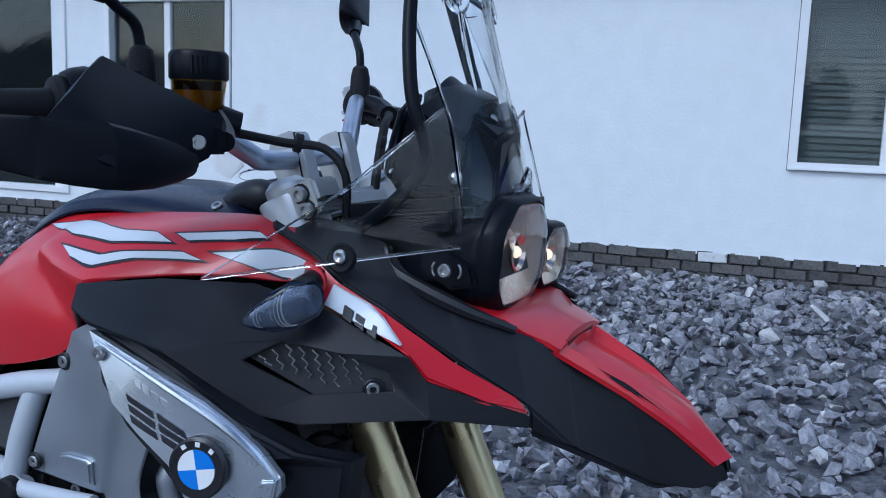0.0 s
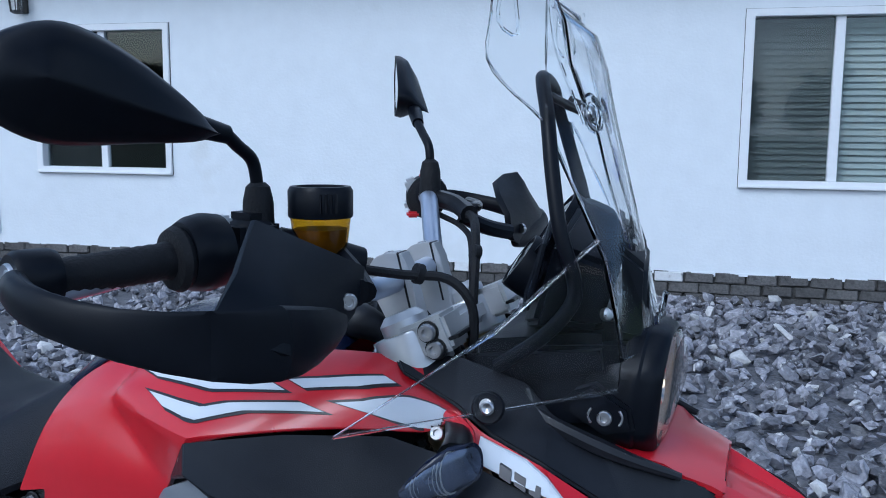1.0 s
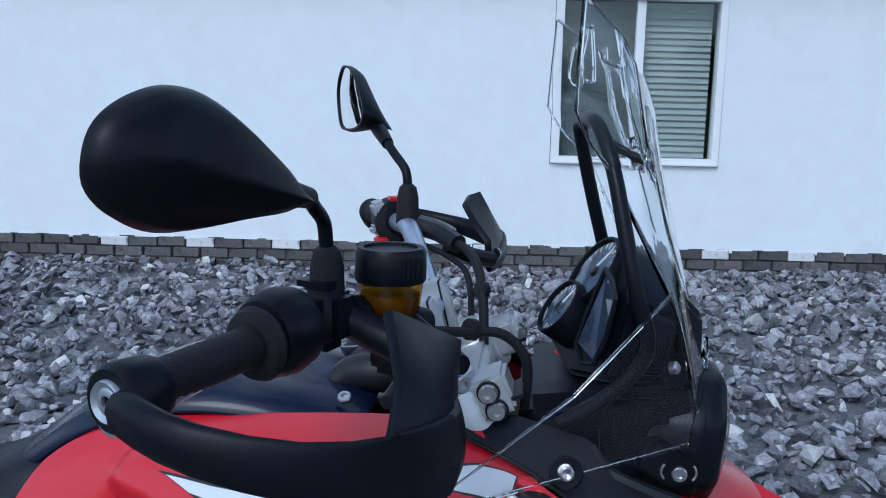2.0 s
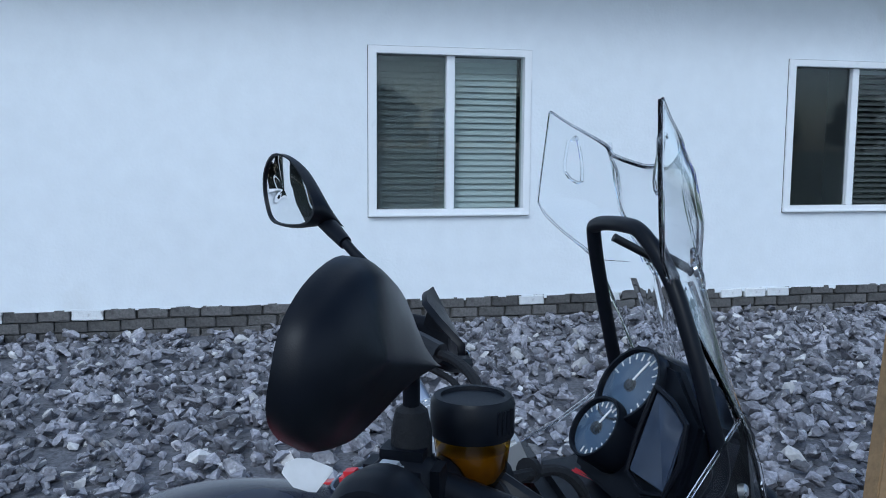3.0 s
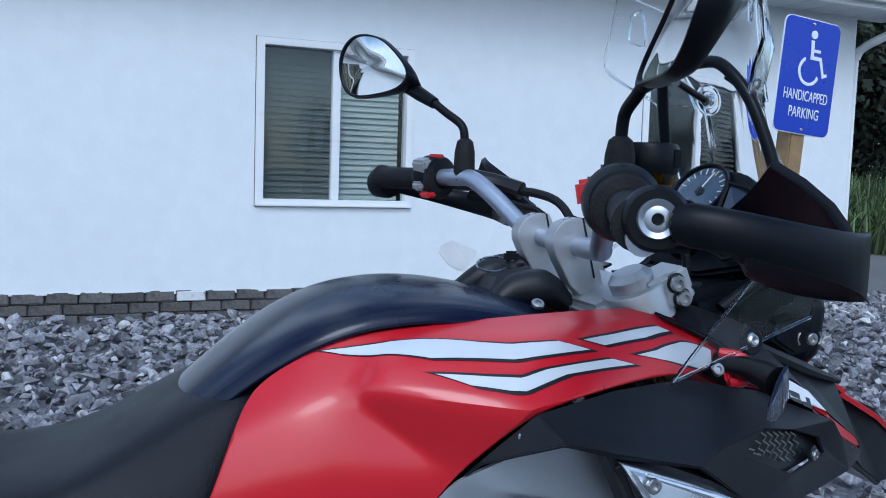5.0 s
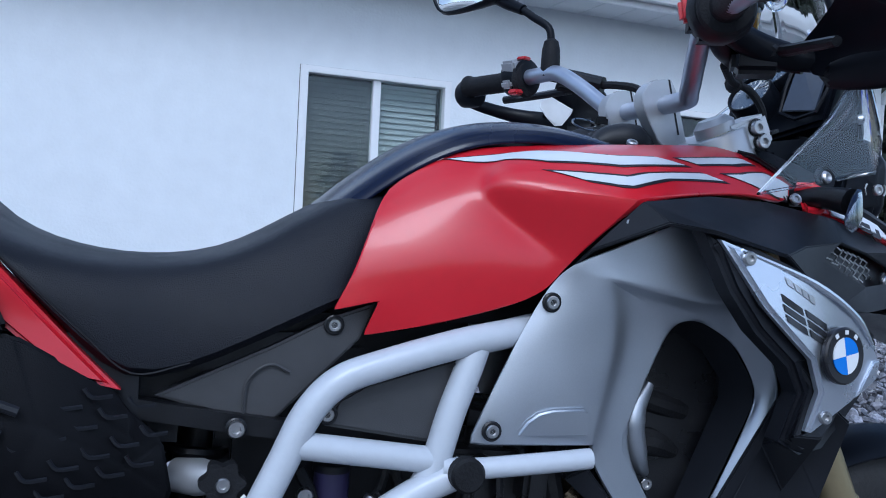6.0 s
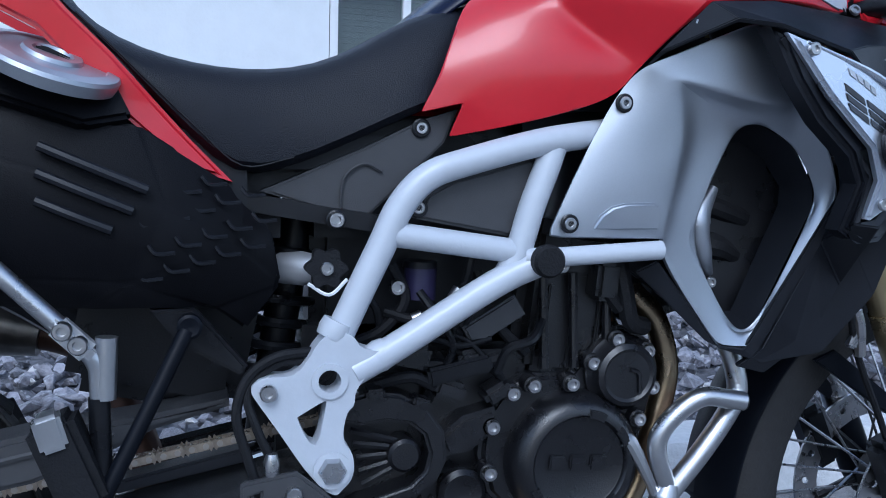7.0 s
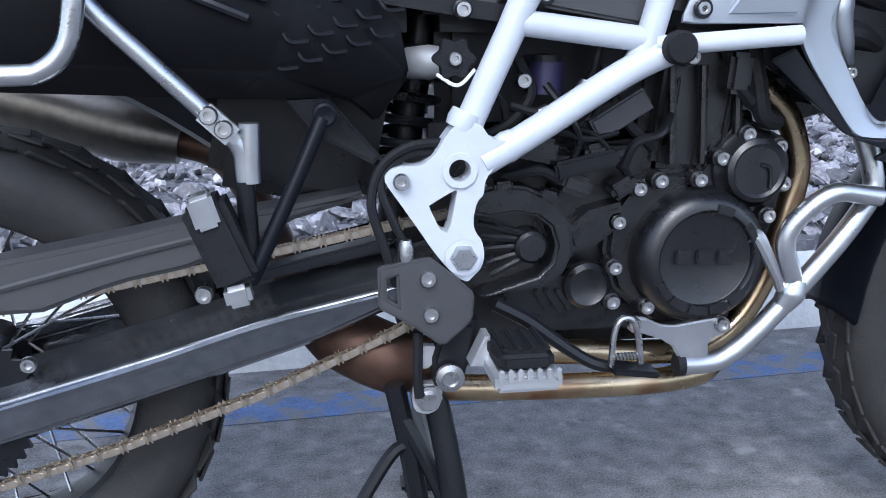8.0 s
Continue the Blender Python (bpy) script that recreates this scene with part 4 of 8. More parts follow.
stripe([(0.222, 0.19), (0.29, 0.2), (0.375, 0.37), (0.455, 0.455)], [(0.24, 0.3), (0.32, 0.55), (0.4, 0.555), (0.486, 0.61)])
stripe([(0.32, 0.735), (0.37, 0.735), (0.43, 0.705), (0.508, 0.745)], [(0.35, 0.83), (0.385, 0.845), (0.45, 0.79), (0.534, 0.845)])
stripe([(0.484, 0.485), (0.525, 0.465), (0.583, 0.385)], [(0.505, 0.59), (0.56, 0.555), (0.597, 0.46)])
stripe([(0.542, 0.75), (0.569, 0.73), (0.608, 0.62), (0.65, 0.49)], [(0.575, 0.85), (0.6, 0.9), (0.625, 0.93), (0.645, 0.9)])

# -- seat and tail --
top = [(-0.33, 1.075), (-0.285, 1.008), (-0.236, 0.976), (-0.184, 0.959), (-0.13, 0.951), (-0.076, 0.951), (-0.02, 0.961), (0.031, 0.985), (0.089, 1.022), (0.148, 1.046), (0.2, 1.045)]
bot = [(-0.335, 1.05), (-0.275, 0.992), (-0.24, 0.958), (-0.2, 0.915), (-0.16, 0.871), (-0.115, 0.828), (-0.06, 0.838), (0.0, 0.864), (0.05, 0.888), (0.092, 0.908), (0.15, 0.93)]
wid = [0.11, 0.125, 0.14, 0.15, 0.152, 0.148, 0.14, 0.128, 0.118, 0.115, 0.1]
low = [0.16, 0.165, 0.168, 0.17, 0.17, 0.168, 0.166, 0.164, 0.164, 0.16, 0.14]
seat_loops = []
for (tx, tz), (bx, bz), w, lw in zip(top, bot, wid, low):
    mx, mz = tx * 0.45 + bx * 0.55, tz * 0.45 + bz * 0.55
    half = [(bx, -lw + 0.012, bz - 0.002), (bx, -lw, bz + 0.004), (mx, -(w + lw) / 2 - 0.006, mz), (tx * 0.9 + bx * 0.1, -w, tz * 0.9 + bz * 0.1), (tx, -w * 0.8, tz), (tx, -w * 0.4, tz + 0.004)]
    seat_loops.append([(x, MID + y, z) for x, y, z in half] + [(tx, MID, tz + 0.004)] + [(x, MID - y, z) for x, y, z in reversed(half)])
sb = bmesh.new()
rings(sb, seat_loops)
seat = part("seat", sb, VINYL, bike, "black stitched vinyl seat", sub=1, sharp=60)
part("seam", tube([(x + 0.004, -w - 0.0005, z) for (x, z), w in zip([(a[0] * 0.12 + b[0] * 0.88, a[1] * 0.12 + b[1] * 0.88) for a, b in zip(top, bot)][1:7], [0.176, 0.178, 0.18, 0.181, 0.18, 0.178])], 0.0012, 5), RUBBER, seat, "line of stitches")
tail = [(-0.46, 1.12), (-0.34, 1.062), (-0.278, 0.994), (-0.24, 0.957), (-0.2, 0.913), (-0.16, 0.869), (-0.116, 0.825), (-0.148, 0.834), (-0.188, 0.858), (-0.236, 0.9), (-0.31, 0.975), (-0.46, 1.05)]
tail_bm = slab([(x, -0.178 - 0.012 * math.sin(3.1 * (i % 6) / 5), z) for i, (x, z) in enumerate(tail)], 0.03, 0.006, seg=3)
two("tail_panel", tail_bm, RED, label="red tail panel beside the seat")
# black side tank with raised ribs and scales
side = [(-0.62, -0.19, 0.95), (-0.34, -0.205, 0.915), (-0.262, -0.205, 0.886), (-0.21, -0.2, 0.884), (-0.117, -0.175, 0.826), (-0.108, -0.17, 0.808), (-0.072, -0.175, 0.776), (-0.06, -0.17, 0.712), (-0.098, -0.15, 0.656), (-0.135, -0.185, 0.687), (-0.268, -0.205, 0.69), (-0.62, -0.2, 0.705),
        (-0.36, -0.232, 0.85), (-0.18, -0.226, 0.8), (-0.105, -0.198, 0.755), (-0.22, -0.23, 0.722), (-0.6, -0.225, 0.74), (-0.6, -0.225, 0.88)]
side_faces = [(0, 1, 12, 17), (1, 2, 12), (2, 3, 13, 12), (3, 4, 13), (4, 5, 14, 13), (5, 6, 14), (6, 7, 14), (7, 8, 9), (7, 9, 14), (14, 9, 15), (13, 14, 15), (12, 13, 15), (9, 10, 15), (12, 15, 16), (10, 11, 16, 15), (17, 12, 16)]
side_tank = two("side_tank", shell(side, side_faces, 0.012, 0.006, 3, 6), TANK_PLASTIC, label="black moulded side tank with raised ribs")
for (x0, z0), (x1, z1) in (((-0.3, 0.857), (-0.2, 0.816)), ((-0.302, 0.831), (-0.214, 0.795)), ((-0.303, 0.804), (-0.234, 0.776))):
    part("rib", tube([(x0, -0.232, z0), ((x0 + x1) / 2, -0.236, (z0 + z1) / 2), (x1, -0.232, z1)], 0.0052, 8), BLACK_PLASTIC, side_tank)
rs = random.Random(2)
for i in range(6):
    for j in range(4):
        x, z = -0.2 + 0.026 * i + 0.012 * (j % 2), 0.728 + 0.027 * j + 0.008 * i
        if z > 0.84 - 0.2 * (x + 0.2) or x > -0.075 or z < 0.72:
            continue
        y = -0.2305 + 0.32 * max(0, x + 0.19) + 0.02 * abs(z - 0.76) / 0.08
        part("scale", tube([(x - 0.012, y, z + 0.006), (x - 0.004, y - 0.001, z - 0.003), (x + 0.014, y + 0.002, z - 0.002)], 0.0022, 5, 3), BLACK_PLASTIC, side_tank)
cap_m = lathe([(0.066, -0.012), (0.068, 0.0), (0.066, 0.004), (0.054, 0.006), (0.052, 0.004), (0.03, 0.005), (0.028, 0.009), (0.02, 0.009), (0.018, 0.005), (0.0, 0.005)], (-0.292, -0.2, 0.942), (0.31, -0.3, 0.9), 36)
part("filler_cap", cap_m, GREY_PANEL, bike, "oval silver filler cap")
part("filler_well", shell([(-0.4, -0.2, 0.97), (-0.3, -0.195, 0.96), (-0.235, -0.195, 0.93), (-0.215, -0.205, 0.89), (-0.26, -0.225, 0.88), (-0.36, -0.23, 0.91), (-0.42, -0.22, 0.94)], [(0, 1, 2, 3, 4, 5, 6)], 0.02, 0.005), TANK_PLASTIC, bike)

# side panel under the seat, tool cover, subframe bar
part("under_seat_panel", flat([(-0.085, 0.815), (0.03, 0.866), (0.095, 0.899), (0.142, 0.915), (0.126, 0.875), (0.036, 0.786), (-0.003, 0.791)], -0.15, 0.02, 0.003), PANEL_GREY, bike)
part("panel_arch", tube([(0.005, -0.152, 0.79), (0.008, -0.153, 0.83), (0.03, -0.153, 0.848), (0.052, -0.153, 0.84)], 0.002, 5), PANEL_GREY, bike)
part("tool_cover", flat([(0.088, 0.787), (0.1, 0.815), (0.13, 0.832), (0.235, 0.862), (0.24, 0.85), (0.205, 0.767)], -0.178, 0.03, 0.004), PANEL_GREY, bike)
part("subframe_rail", tube([(-0.4, -0.145, 0.86), (-0.1, -0.15, 0.803), (0.05, -0.155, 0.78)], 0.014, 4, 2), SATIN_BLACK, bike)
screw(0.097, -0.152, 0.891, washer=True)
screw(0.089, -0.18, 0.8, washer=True)
screw(-0.003, -0.172, 0.785, big=True, washer=True)

# -- grey radiator side cover with its opening --
# (x, y, z) of the folds: a-m outer panel, n-v rim round the opening, A-I the hollow between them
G = dict(a=(0.325, -0.2, 0.95), b=(0.347, -0.218, 0.97), c=(0.48, -0.236, 1.026), d=(0.55, -0.236, 0.945), e=(0.6, -0.226, 0.866), f=(0.619, -0.218, 0.818), g=(0.53, -0.205, 0.632), h=(0.466, -0.205, 0.636), i=(0.384, -0.2, 0.745), j=(0.346, -0.195, 0.738), k=(0.376, -0.212, 0.768), l=(0.24, -0.195, 0.768), m=(0.275, -0.197, 0.852),
         n=(0.478, -0.203, 0.906), o=(0.512, -0.204, 0.91), p=(0.56, -0.203, 0.885), q=(0.596, -0.2, 0.836), r=(0.597, -0.2, 0.808), s=(0.525, -0.193, 0.651), t=(0.496, -0.193, 0.65), u=(0.42, -0.2, 0.766), v=(0.447, -0.202, 0.836))
G.update(A=(0.385, -0.224, 0.955), B=(0.405, -0.22, 0.893), C=(0.386, -0.217, 0.815), D=(0.384, -0.208, 0.768), E=(0.42, -0.207, 0.935), F=(0.42, -0.203, 0.888), J=(0.4, -0.202, 0.815), K=(0.398, -0.2, 0.76), L=(0.525, -0.214, 0.917), M=(0.522, -0.233, 0.924), N=(0.33, -0.212, 0.86), O=(0.34, -0.212, 0.93))
gn = list(G)
gf = ["abO", "aOm", "bAO", "OABN", "mON", "mNl", "NBC", "NCkl", "bcMA", "cdM", "AMLE", "AEFB", "BFJC", "CJKD", "CDk", "ELon", "EnvF", "FvJ", "JvuK", "Lpo", "MdL", "dpL", "deqp", "efrq", "fgsr", "ghts", "hKut", "hiK", "iDK", "iDk", "ijk"]
gfold = lambda word, w: ([gn.index(c) for c in word], w)
two("radiator_cover", soft_shell([G[k] for k in gn], [[gn.index(c) for c in f] for f in gf if f not in ("iDk", "ijk")], 0.006, [gfold("bAM", 0.75), gfold("Mdef", 0.5), gfold("ELp", 0.4), gfold("ABCD", 0.25), gfold("nvut", 0.5)], 0.9, [gn.index(k) for k in "cfghnorstuj"]), GREY_PANEL, label="grey metallic radiator cover with a large opening", sub=3, sharp=70)
part("cover_step", slab([(0.29, -0.204, 0.776), (0.302, -0.21, 0.796), (0.315, -0.213, 0.806), (0.33, -0.216, 0.81), (0.366, -0.22, 0.812), (0.374, -0.22, 0.808), (0.374, -0.218, 0.778)], 0.014, 0.006, seg=3), GREY_PANEL, bike)
screw(0.325, -0.209, 0.926, washer=True)
screw(0.264, -0.205, 0.785, washer=True)
hole_ring = [Vector(G[k]) + Vector((0, 0.005, 0)) for k in "nopqrstuv"]
inner_ring = [(0.496, -0.15, 0.887), (0.518, -0.15, 0.888), (0.553, -0.15, 0.868), (0.58, -0.15, 0.833), (0.58, -0.15, 0.81), (0.518, -0.15, 0.67), (0.5, -0.15, 0.67), (0.445, -0.15, 0.768), (0.465, -0.15, 0.834)]
two("opening_liner", rings(bmesh.new(), [hole_ring, [a.lerp(Vector(b), 0.5) for a, b in zip(hole_ring, inner_ring)], inner_ring], caps=False), BLACK_PLASTIC, label="black inner wall of the cover's opening")
part("air_duct", tube([(0.475, -0.165, 0.83), (0.452, -0.168, 0.79), (0.462, -0.165, 0.745), (0.48, -0.155, 0.72)], [0.006, 0.017, 0.014, 0.006], 12), GREY_PANEL, bike, "curved grey duct inside the opening")
part("radiator", box((0.56, MID, 0.8), (0.06, 0.24, 0.3), 0.008, (0, -14, 0)), ENGINE, bike, "dark finned radiator")
for k in range(9):
    part("radiator_fin", box((0.535 + 0.005 * (k % 2), -0.134, 0.69 + 0.022 * k), (0.05, 0.006, 0.004)), ENGINE, bike)
part("radiator_hose", tube([(0.44, -0.12, 0.82), (0.49, -0.14, 0.805), (0.54, -0.13, 0.79)], 0.014, 10), RUBBER, bike)
part("radiator_hose", tube([(0.45, -0.125, 0.755), (0.49, -0.14, 0.755), (0.53, -0.13, 0.74)], [0.014, 0.018, 0.012], 10), RUBBER, bike)
screw(0.476, -0.165, 0.71)

# -- black shoulder panel with the air intake, and the shroud round the badge plate --
B = dict(a=(0.402, -0.258, 1.04), b=(0.5, -0.23, 1.052), c=(0.6, -0.196, 1.052), d=(0.69, -0.203, 1.037), e=(0.794, -0.205, 0.998), f=(0.812, -0.2, 0.975), g=(0.902, -0.136, 0.936), h=(0.9, -0.132, 0.922), i=(0.82, -0.205, 0.938), j=(0.7, -0.256, 0.927),
         k=(0.65, -0.262, 0.93), l=(0.56, -0.295, 0.99), m=(0.465, -0.305, 1.012), n=(0.42, -0.285, 1.018), o=(0.6, -0.272, 1.0), p=(0.632, -0.262, 0.985), q=(0.669, -0.245, 1.007), r=(0.725, -0.222, 0.996), s=(0.772, -0.206, 0.98), t=(0.78, -0.208, 0.962), u=(0.705, -0.248, 0.957), v=(0.345, -0.207, 0.965), w=(0.36, -0.225, 0.985))
bn = list(B)
bf = [("a", "b", "o", "l"), ("a", "l", "m", "n"), ("b", "c", "q", "o"), ("o", "q", "p"), ("c", "d", "q"), ("d", "e", "r", "q"), ("e", "s", "r"), ("e", "f", "i", "s"), ("f", "g", "h", "i"), ("s", "i", "t"), ("t", "i", "j", "u"), ("u", "j", "k"), ("p", "u", "k"), ("o", "p", "k", "l"), ("a", "n", "w"), ("a", "w", "v")]
two("shoulder_panel", shell([B[k] for k in bn], [[bn.index(c) for c in f] for f in bf], 0.005, 0.004, 2, 9), BLACK_PLASTIC, label="black grained plastic fairing panel with mesh intake")
part("intake_back", slab([(0.625, -0.247, 0.987), (0.668, -0.229, 1.012), (0.726, -0.206, 1.001), (0.778, -0.19, 0.983), (0.787, -0.192, 0.958), (0.704, -0.232, 0.951)], 0.004, 0), SATIN_BLACK, bike)
for i in range(8):
    x0 = 0.646 + 0.0125 * i
    zt = float(np.interp(x0, [0.632, 0.669, 0.725, 0.775], [0.985, 1.005, 0.995, 0.98])) - 0.003
    zb = float(np.interp(x0, [0.632, 0.705, 0.78], [0.983, 0.958, 0.962])) + 0.003
    n = max(3, round((zt - zb) / 0.0048))
    zig = [(x0 + 0.012 * k / n + (0.0035 if k % 2 else -0.002), -0.2565 + 0.47 * (x0 - 0.632), zt + (zb - zt) * k / n) for k in range(n + 1)]
    part("intake_mesh", tube(zig, 0.0011, 4, 1), STEEL, bike)
screw(0.759, -0.214, 0.963, turn=30, washer=True)
screw(0.396, -0.246, 1.016)
shroud = [(0.505, -0.24, 1.022), (0.47, -0.3, 1.0), (0.53, -0.302, 0.92), (0.6, -0.3, 0.85), (0.592, -0.29, 0.795), (0.62, -0.28, 0.8), (0.69, -0.268, 0.875), (0.66, -0.2, 0.86), (0.62, -0.215, 0.72), (0.6, -0.2, 0.645), (0.54, -0.19, 0.6), (0.5, -0.19, 0.61), (0.524, -0.205, 0.632), (0.606, -0.212, 0.77), (0.626, -0.222, 0.82), (0.606, -0.232, 0.89), (0.55, -0.242, 0.957)]
sf = [(0, 1, 2, 16), (16, 2, 3, 15), (15, 3, 14), (14, 3, 4, 13), (4, 5, 8, 13), (5, 6, 7, 8), (13, 8, 9, 12), (12, 9, 10, 11)]
two("radiator_shroud", shell(shroud, sf, 0.008, 0.005, 3, 8), BLACK_PLASTIC, label="black plastic shroud round the radiator cover")
two("lower_shroud", shell([(0.612, -0.216, 0.82), (0.625, -0.25, 0.85), (0.69, -0.25, 0.8), (0.675, -0.22, 0.7), (0.615, -0.205, 0.625), (0.53, -0.2, 0.613), (0.455, -0.195, 0.642), (0.36, -0.185, 0.728), (0.384, -0.195, 0.742), (0.468, -0.2, 0.637), (0.504, -0.2, 0.633)], [(0, 1, 2, 3), (0, 3, 4, 10), (10, 4, 5), (10, 5, 6, 9), (9, 6, 7, 8)], 0.006, 0.004), BLACK_PLASTIC)
# added dark backing, no real part: keeps the gap behind the cover dark
two("dark_bay_backing", slab([(0.37, -0.14, 0.725), (0.455, -0.14, 0.9), (0.6, -0.14, 0.9), (0.66, -0.14, 0.8), (0.64, -0.14, 0.64), (0.535, -0.14, 0.61)], 0.006, 0.002), ENGINE)
part("inner_shroud", slab([(0.6, -0.19, 0.66), (0.66, -0.2, 0.87), (0.7, -0.17, 0.88), (0.685, -0.165, 0.75), (0.64, -0.16, 0.62)], 0.02, 0.004), BLACK_PLASTIC, bike)

# badge plate with plain-shape badge and bars in place of lettering
P = [(0.468, -0.31, 1.003), (0.536, -0.313, 0.981), (0.58, -0.312, 0.965), (0.617, -0.306, 0.949), (0.648, -0.3, 0.929), (0.674, -0.292, 0.906), (0.695, -0.286, 0.88), (0.695, -0.285, 0.866), (0.687, -0.287, 0.851), (0.656, -0.294, 0.831), (0.6, -0.3, 0.798), (0.591, -0.301, 0.8), (0.597, -0.312, 0.844), (0.58, -0.318, 0.88), (0.545, -0.323, 0.908), (0.513, -0.325, 0.936)]
# black body that carries the plate
body = [(0.458, -0.296, 1.012), (0.5, -0.3, 1.003), (0.575, -0.301, 0.974), (0.65, -0.294, 0.932), (0.71, -0.27, 0.9), (0.745, -0.23, 0.885), (0.735, -0.225, 0.83), (0.69, -0.24, 0.79), (0.65, -0.262, 0.77), (0.605, -0.28, 0.768), (0.572, -0.285, 0.785), (0.581, -0.3, 0.84), (0.561, -0.308, 0.87), (0.516, -0.311, 0.907), (0.483, -0.311, 0.949)]
two("plate_body", slab(body, 0.032, 0.008, seg=3), BLACK_PLASTIC, label="black plastic shroud carrying the silver plate")
badge_plate = part("badge_plate", slab(P, 0.012, 0.005, seg=3), SILVER, bike, "bright silver plate with raised lettering bars")
part("plate_ridge", tube([(0.49, -0.311, 0.993), (0.58, -0.3135, 0.961), (0.645, -0.302, 0.926), (0.682, -0.29, 0.89)], [0.002, 0.004, 0.004, 0.002], 8), SILVER, badge_plate)
screw(0.494, -0.3165, 0.985, badge_plate)
screw(0.608, -0.305, 0.817, badge_plate)
part("plate_step", slab([(0.694, -0.2885, 0.878), (0.689, -0.2895, 0.855), (0.658, -0.296, 0.836), (0.662, -0.2985, 0.85), (0.679, -0.295, 0.876)], 0.006, 0.002), SILVER, badge_plate)
rd = (0.619, -0.3115, 0.885)
ax = Vector((0.2, -1, 0.05)).normalized()
ax_u = Vector((-ax.y, ax.x, 0)).normalized()
ax_v = ax.cross(ax_u)
ax_v *= math.copysign(1, ax_v.z)


def badge_point(r, a, lift):
    return Vector(rd) + ax * lift + ax_u * (r * math.cos(radians(a))) + ax_v * (r * math.sin(radians(a)))



part("badge_rim", lathe([(0.031, 0), (0.031, 0.005), (0.029, 0.0065), (0.02, 0.006), (0.02, 0)], rd, ax, 32), DECAL_EDGE, badge_plate, "round black badge rim")
for k in range(4):
    q = [badge_point(0, 0, 0.0072)] + [badge_point(0.02, 10 + 90 * k + a, 0.0072) for a in range(0, 91, 10)]
    part("badge_quarter", slab(q, 0.004, 0), BLUE if k % 2 == 0 else WHITE_ENAMEL, badge_plate)
for a in (52, 88, 124):
    bar = [badge_point(r, a + da, 0.0072) for r, da in ((0.0232, -6), (0.0232, 6), (0.0278, 5), (0.0278, -5))]
    part("letter_bar", slab(bar, 0.001, 0), WHITE_ENAMEL, badge_plate)
bpy.context.view_layer.update()
plate_skin = BVHTree.FromObject(badge_plate, bpy.context.evaluated_depsgraph_get())


def on_plate(x, z, lift):
    hit = plate_skin.ray_cast(Vector((x, -0.4, z)), Vector((0, 1, 0)), 0.2)
    return (x, (hit[0].y if hit[0] is not None else -0.315) - lift, z)


def raised(x0, x1, top, deep, slope, lift, mat):
    """A slanted bar lying on the plate."""
    top_line = [(x0 + (x1 - x0) * k / 6, top - slope * (x1 - x0) * k / 6) for k in range(7)]
    part("letter_bar", grid([[on_plate(x, z, lift) for x, z in top_line], [on_plate(x + deep * 0.35, z - deep, lift) for x, z in top_line]], 0.001), mat, badge_plate)


# dark raised bars, and a row of pale ones above
for x0, x1, top in ((0.533, 0.563, 0.95), (0.568, 0.599, 0.934)):
    for k in range(3):
        raised(x0 + 0.003 * k, x1 + 0.003 * k, top - 0.0105 * k, 0.0078, 0.5, 0.0012, DARK_SILVER)
for k in range(4):
    raised(0.54 + 0.0105 * k, 0.548 + 0.0105 * k, 0.967 - 0.0055 * k, 0.008, 0.5, 0.0012, ALU)

# -- engine --
core = bmesh.new()
merge(core, box((0.17, MID, 0.5), (0.46, 0.2, 0.3), 0.03))
merge(core, box((0.305, MID, 0.66), (0.13, 0.2, 0.24), 0.02, (0, 8, 0)))
engine = part("engine_block", core, ENGINE, bike, "dirty black engine casing")
part("cylinder", box((0.305, -0.1, 0.655), (0.105, 0.05, 0.135), 0.008, (0, 6, 0)), ENGINE, engine)
part("cylinder_head", box((0.3, -0.1, 0.728), (0.13, 0.06, 0.03), 0.006, (0, 4, 0)), ENGINE, engine)
for k in range(3):
    part("cylinder_rib", box((0.27 + 0.035 * k, -0.128, 0.65), (0.006, 0.008, 0.11), 0.002, (0, 6, 0)), ENGINE, engine)
# clutch cover
cc = (0.305, -0.13, 0.484)
clutch = part("clutch_cover", lathe([(0.088, 0), (0.088, 0.012), (0.0865, 0.022), (0.0825, 0.032), (0.076, 0.04), (0.069, 0.044), (0.063, 0.0445), (0.0605, 0.042), (0.0595, 0.038), (0.058, 0.037), (0.0, 0.037)], cc, (0, -1, 0), 56), ENGINE, engine, "round black clutch cover")
for k, a in enumerate((20, 62, 205, 228, 252, 276, 300)):
    arc = [(cc[0] + r * math.cos(radians(b)), cc[2] + r * math.sin(radians(b))) for r, bs in ((0.071, range(a, a + 21, 4)), (0.06, range(a + 20, a - 1, -4))) for b in bs]
    part("cover_rib", flat(arc, -0.1765, 0.008, 0.0012), ENGINE, clutch)
for k in range(3):
    part("letter_bar", box((0.276 + 0.027 * k, -0.1685, 0.487 - 0.001 * k), (0.022, 0.006, 0.019), 0.002, (0, 4, 0)), ENGINE, clutch)
alt = part("alternator_cover", lathe([(0.05, 0), (0.05, 0.012), (0.042, 0.02), (0.04, 0.03), (0.034, 0.034), (0.03, 0.031), (0.0, 0.031)], (0.37, -0.13, 0.592), (0, -1, 0), 32), ENGINE, engine, "round black cover on the engine")
part("alternator_ridge", tube([(0.372, -0.163, 0.6), (0.384, -0.163, 0.594), (0.386, -0.163, 0.57)], 0.003, 6), ENGINE, alt)
